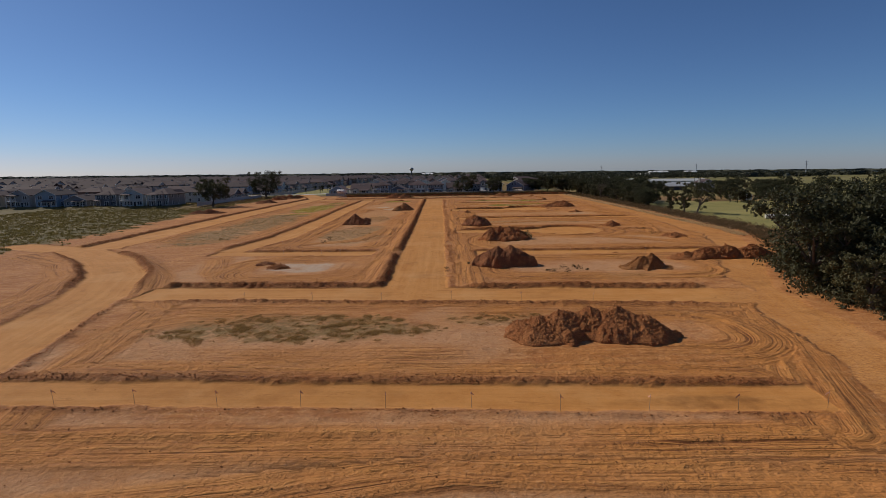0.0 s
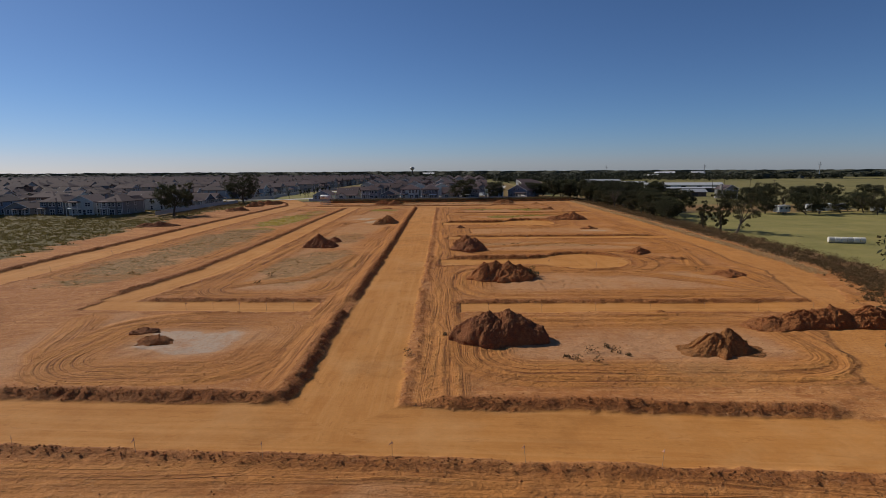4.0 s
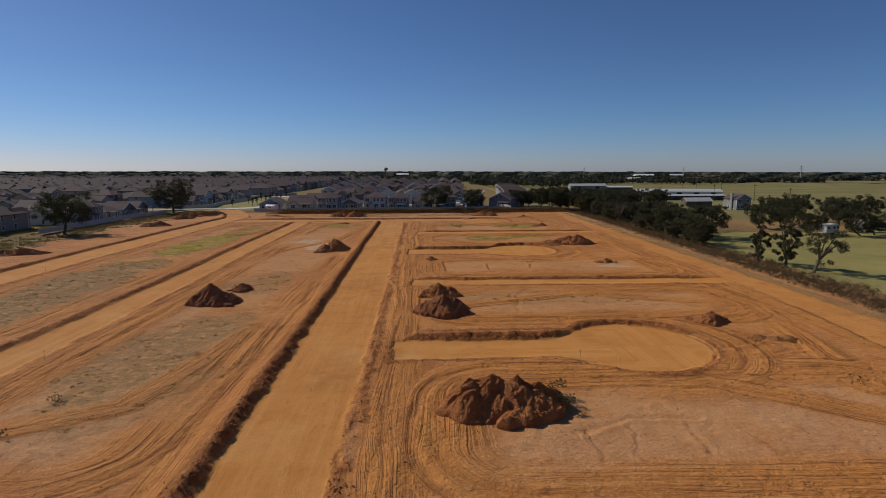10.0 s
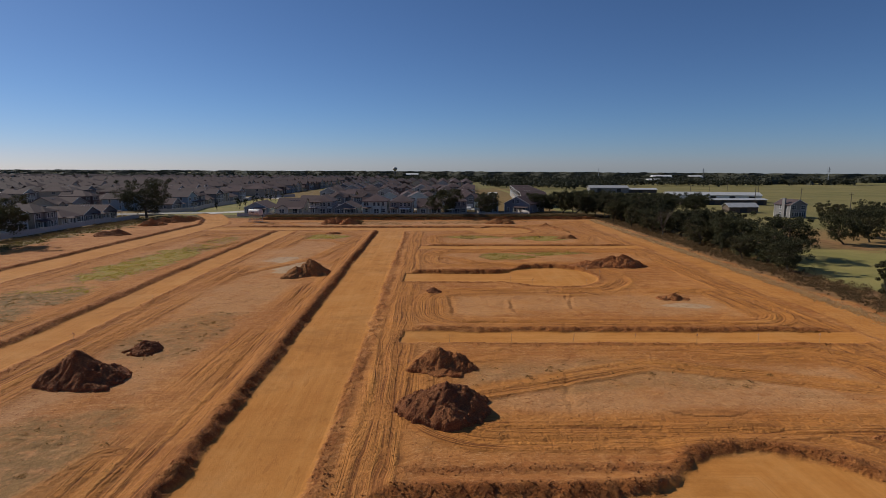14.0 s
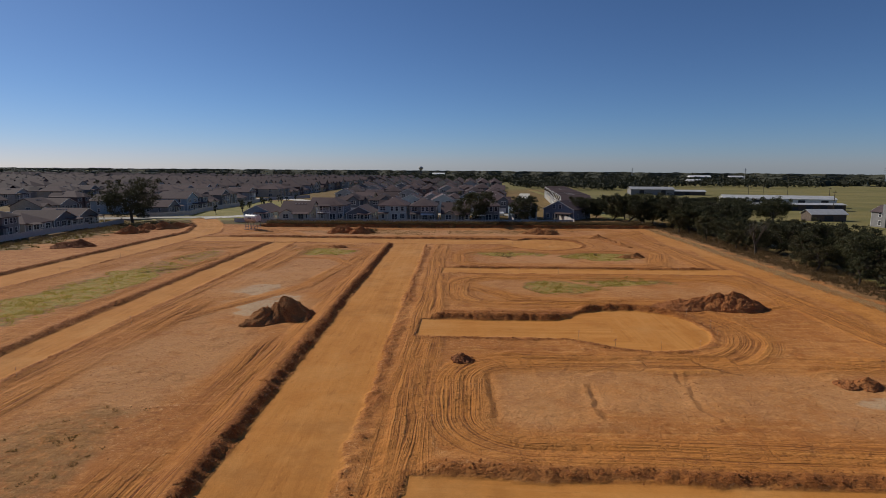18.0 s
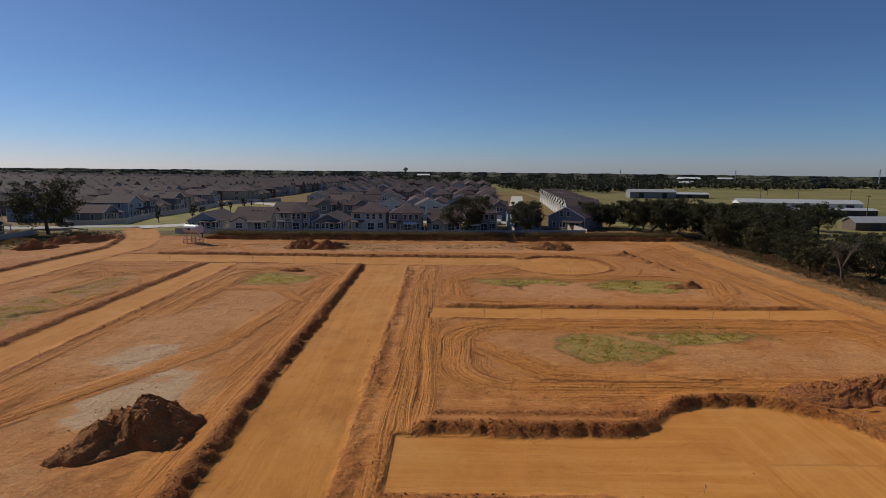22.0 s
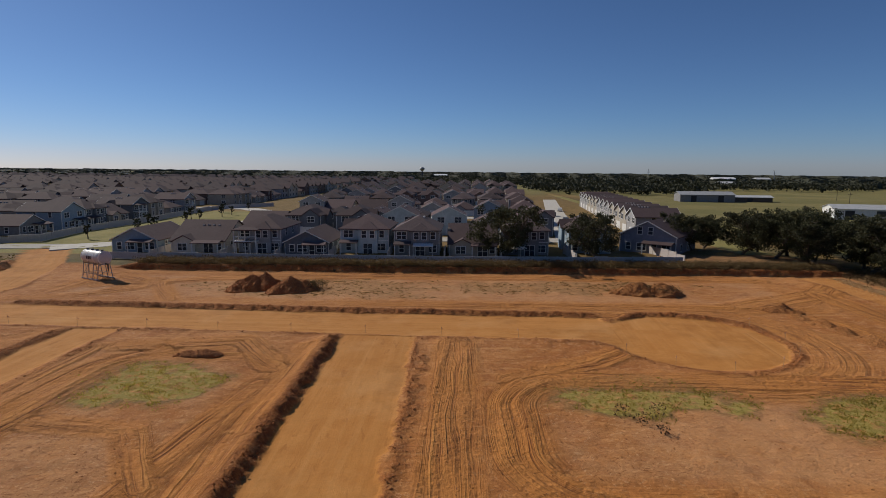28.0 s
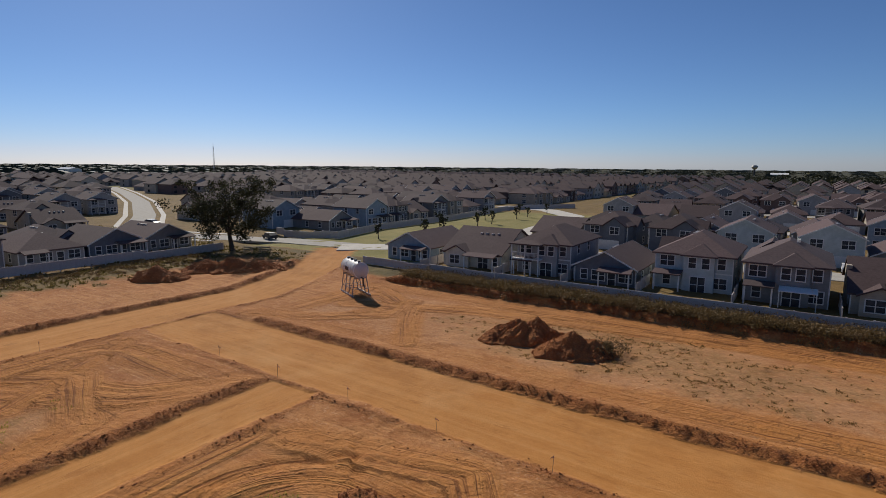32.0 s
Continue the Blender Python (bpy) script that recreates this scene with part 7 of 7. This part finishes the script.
def trailer(x, y, turn, ln=7.5):
    ob = thing("camper_trailer", "white camper trailer parked by the pasture", "trailer", m=pose(x, y, float(lie(x, y)), 0, 0, turn))
    sh = Shape()
    prof = [(-ln / 2, 0.6), (ln / 2 - 0.5, 0.6), (ln / 2, 1.2), (ln / 2 - 0.1, 2.6), (ln / 2 - 0.6, 3.0), (-ln / 2 + 0.4, 3.0), (-ln / 2, 2.6)]
    k = len(prof)
    sh.add([(a, s, b) for s in (-1.2, 1.2) for a, b in prof], [tuple(range(k)), tuple(range(2 * k - 1, k - 1, -1))] + [(i, i + k, (i + 1) % k + k, (i + 1) % k) for i in range(k)])
    part("body", sh, M["white_metal"], ob)
    for a in (-1.8, 0.6, 2.2):
        part("window", Shape().box(a - 0.45, -1.24, 1.7, a + 0.45, -1.19, 2.3), M["glass"], ob)
    for a in (-0.6, 0.6):
        for s in (-1, 1):
            part("wheel", Shape().tube((a, s * 0.9, 0.36), (a, s * 1.15, 0.36), 0.36, 0.36, 14), M["rubber"], ob)
    part("hitch", Shape().tube((ln / 2 - 0.2, 0, 0.55), (ln / 2 + 1.2, 0, 0.5), 0.06, 0.06, 6), M["dark_metal"], ob)


trailer(122.5, 231, 20, 5.5), trailer(138, 236, -5, 8), trailer(147.5, 240, 10, 7.5), trailer(160, 236, 40, 7)


def car(x, y, turn, paint, label, z=1.12):
    ob = thing("car", label, "car", "parked cars", m=pose(x, y, z + float(lie(x, y)), 0, 0, turn))
    prof = [(-2.2, 0.35), (2.2, 0.35), (2.25, 0.75), (1.3, 0.95), (0.65, 1.45), (-1.2, 1.5), (-2.1, 1.0), (-2.25, 0.8)]
    k = len(prof)
    part("body", Shape().add([(a, s, b) for s in (-0.88, 0.88) for a, b in prof], [tuple(range(k)), tuple(range(2 * k - 1, k - 1, -1))] + [(i, i + k, (i + 1) % k + k, (i + 1) % k) for i in range(k)]), paint, ob)
    part("side_window", Shape().add([(-1.5, -0.9, 1.0), (1.0, -0.9, 1.0), (0.6, -0.9, 1.38), (-1.1, -0.9, 1.42)], [(0, 1, 2, 3)]), M["glass"], ob)
    part("side_window", Shape().add([(-1.5, 0.9, 1.0), (1.0, 0.9, 1.0), (0.6, 0.9, 1.38), (-1.1, 0.9, 1.42)], [(3, 2, 1, 0)]), M["glass"], ob)
    for a in (-1.35, 1.4):
        for s in (-1, 1):
            part("wheel", Shape().tube((a, s * 0.7, 0.33), (a, s * 0.92, 0.33), 0.33, 0.33, 14), M["rubber"], ob)


GREYCAR = speckled("grey_car_paint", (0.12, 0.12, 0.13), (0.14, 0.14, 0.15), 2, 0.3, 0.3, 0.0)
for x, y, a, m_, l in ((-0.6, 356.5, 90, M["white_metal"], "white car parked in a driveway"), (-31, 350, 0, GREYCAR, "grey car parked on the estate street"), (29.5, 380, 84, M["white_metal"], "white car parked on the estate street"),
                       (34.6, 402, 84, GREYCAR, "grey car parked on the estate street"), (34.0, 425, 84, M["dark_metal"], "dark car parked on the estate street"), (40.6, 450, 82, M["white_metal"], "white car parked on the estate street"),
                       (-60.5, 345, 95, M["white_metal"], "white car parked in a driveway"), (-110, 331, 165, M["dark_metal"], "dark car parked by the kerb"), (-160, 331, 10, GREYCAR, "grey car parked by the kerb"),
                       (20, 347, 90, M["white_metal"], "white car parked in a driveway")):
    car(x, y, a, m_, l)

# patio umbrella in a back yard
umb = thing("patio_umbrella", "open white patio umbrella in a back yard", "umbrella", m=pose(11.8, 323.6, 1.0))
part("canopy", Shape().lathe([(1.6, 2.0), (1.62, 2.08), (0.8, 2.42), (0.05, 2.62)], 8), M["white_metal"], umb, "white canvas canopy")
part("pole", Shape().tube((0, 0, 0), (0, 0, 2.5), 0.03, 0.03, 8), M["steel"], umb)
part("base", Shape().lathe([(0.3, 0), (0.3, 0.08), (0.05, 0.14)], 12), M["dark_metal"], umb)


def barricade(x, y, turn):
    ob = thing("barricade", "pale wooden road barricade at the end of the street", "barricade", m=pose(x, y, ground_z(x, y), 0, 0, turn))
    for z in (0.5, 0.95):
        part("board", Shape().box(-1.2, -0.02, z, 1.2, 0.02, z + 0.2), M["wood"], ob)
    for s in (-1, 1):
        for t in (-1, 1):
            part("leg", Shape().tube((s * 1.0, 0.45 * t, 0), (s * 1.0, 0.03 * t, 1.25), 0.04, 0.04, 6), M["wood"], ob)


barricade(-100.2, 317.6, 10), barricade(-97.0, 319.2, 25)

# ---------------------------------------------------------------- poles, tower, mast
def pole(x, y, h, label="weathered wooden utility pole with a crossarm"):
    ob = thing("utility_pole", label, "utility pole", "utility poles", m=pose(x, y, float(lie(x, y)), 0, 0, 20))
    part("shaft", Shape().tube((0, 0, -0.5), (0, 0, h), 0.17, 0.11, 8), M["bark"], ob)
    part("crossarm", Shape().box(-1.3, -0.06, h - 0.9, 1.3, 0.06, h - 0.75), M["bark"], ob)
    for a in (-1.15, 0, 1.15):
        part("insulator", Shape().lathe([(0.05, h - 0.75), (0.07, h - 0.6), (0.03, h - 0.5)], 8, pose(a, 0, 0)), M["steel"], ob)


for x, y, h in ((176, 330, 10), (172, 392, 10), (196, 392, 10), (210, 455, 10), (224, 520, 10), (250, 600, 10), (178, 480, 9)):
    pole(x, y, h)
for x, y, h in ((610, 960, 26), (520, 1180, 24), (735, 900, 26), (380, 1400, 24)):
    ob = thing("transmission_pole", "tall pale steel transmission pole on the horizon", "transmission pole", "transmission poles", m=pose(x, y, float(lie(x, y))))
    part("shaft", Shape().tube((0, 0, 0), (0, 0, h), 0.8, 0.45, 10), M["steel"], ob)
    for z in (0.72, 0.82, 0.92):
        part("arm", Shape().box(-3, -0.15, h * z, 3, 0.15, h * z + 0.3), M["steel"], ob)

wt = thing("water_tower", "grey bowl-topped water tower beyond the woods", "water tower", m=pose(-101, 1480, -5.0))
part("bowl", Shape().lathe([(0.9, 15.5), (3.0, 17.0), (5.2, 19.5), (5.7, 21.5), (5.0, 23.0), (2.8, 24.4), (0.3, 25.0)], 24), M["steel"], wt, "grey steel bowl", True)
part("riser", Shape().lathe([(2.6, 0), (1.7, 2.5), (1.5, 15.6)], 16), M["dark_metal"], wt)
part("catwalk", Shape().lathe([(5.7, 20.6), (6.3, 20.6), (6.3, 20.9), (5.7, 20.9)], 24), M["steel"], wt)

mast = thing("radio_mast", "thin lattice radio mast on the horizon", "radio mast", m=pose(-752, 752, 0))
for k in range(3):
    a, b = 2.1 * k, 2.1 * (k + 1)
    part("leg", Shape().tube((1.6 * math.cos(a), 1.6 * math.sin(a), 0), (0.5 * math.cos(a), 0.5 * math.sin(a), 46), 0.22, 0.15, 6), M["steel"], mast)
    for j in range(11):
        f0, f1 = 1.6 - 0.1 * j, 1.5 - 0.1 * j
        part("brace", Shape().tube((f0 * math.cos(a), f0 * math.sin(a), 4.1 * j), (f1 * math.cos(b), f1 * math.sin(b), 4.1 * j + 4.1), 0.09, 0.09, 4), M["steel"], mast)
part("antenna", Shape().tube((0, 0, 45.5), (0, 0, 50), 0.2, 0.1, 6), M["steel"], mast)

# pale wrapped bales in the pasture
BALE = Shape().lathe([(0.05, -0.56), (0.60, -0.55), (0.66, -0.48), (0.66, 0.48), (0.60, 0.55), (0.05, 0.56)], 18, pose(0, 0, 0.64, 0, 90, 0)).mesh("hay_bale", M["straw_bale"])
for i in range(6):
    ob = tagged(new("hay_bale", BALE), "pale wrapped round hay bale on green pasture", "hay bale", "row of hay bales")
    ob.matrix_basis = pose(88.0 + 1.14 * i, 153.6 - 0.33 * i, 0, 0, 0, -16)

# far white sheds on the wooded horizon
for x, y, w, label in ((470, 1250, 40, "white dome-roofed shed on the horizon"), (545, 1260, 26, "low white shed on the horizon"), (-1026, 660, 50, "low white warehouse on the horizon"), (-60, 1500, 30, "white grain building on the horizon"), (330, 930, 18, "white farmhouse on the far pasture")):
    barn(x, y, w, 18, 7 if w > 20 else 4, 0, label, M["white_metal"], M["white_metal"], 0, 0.3, name="shed")
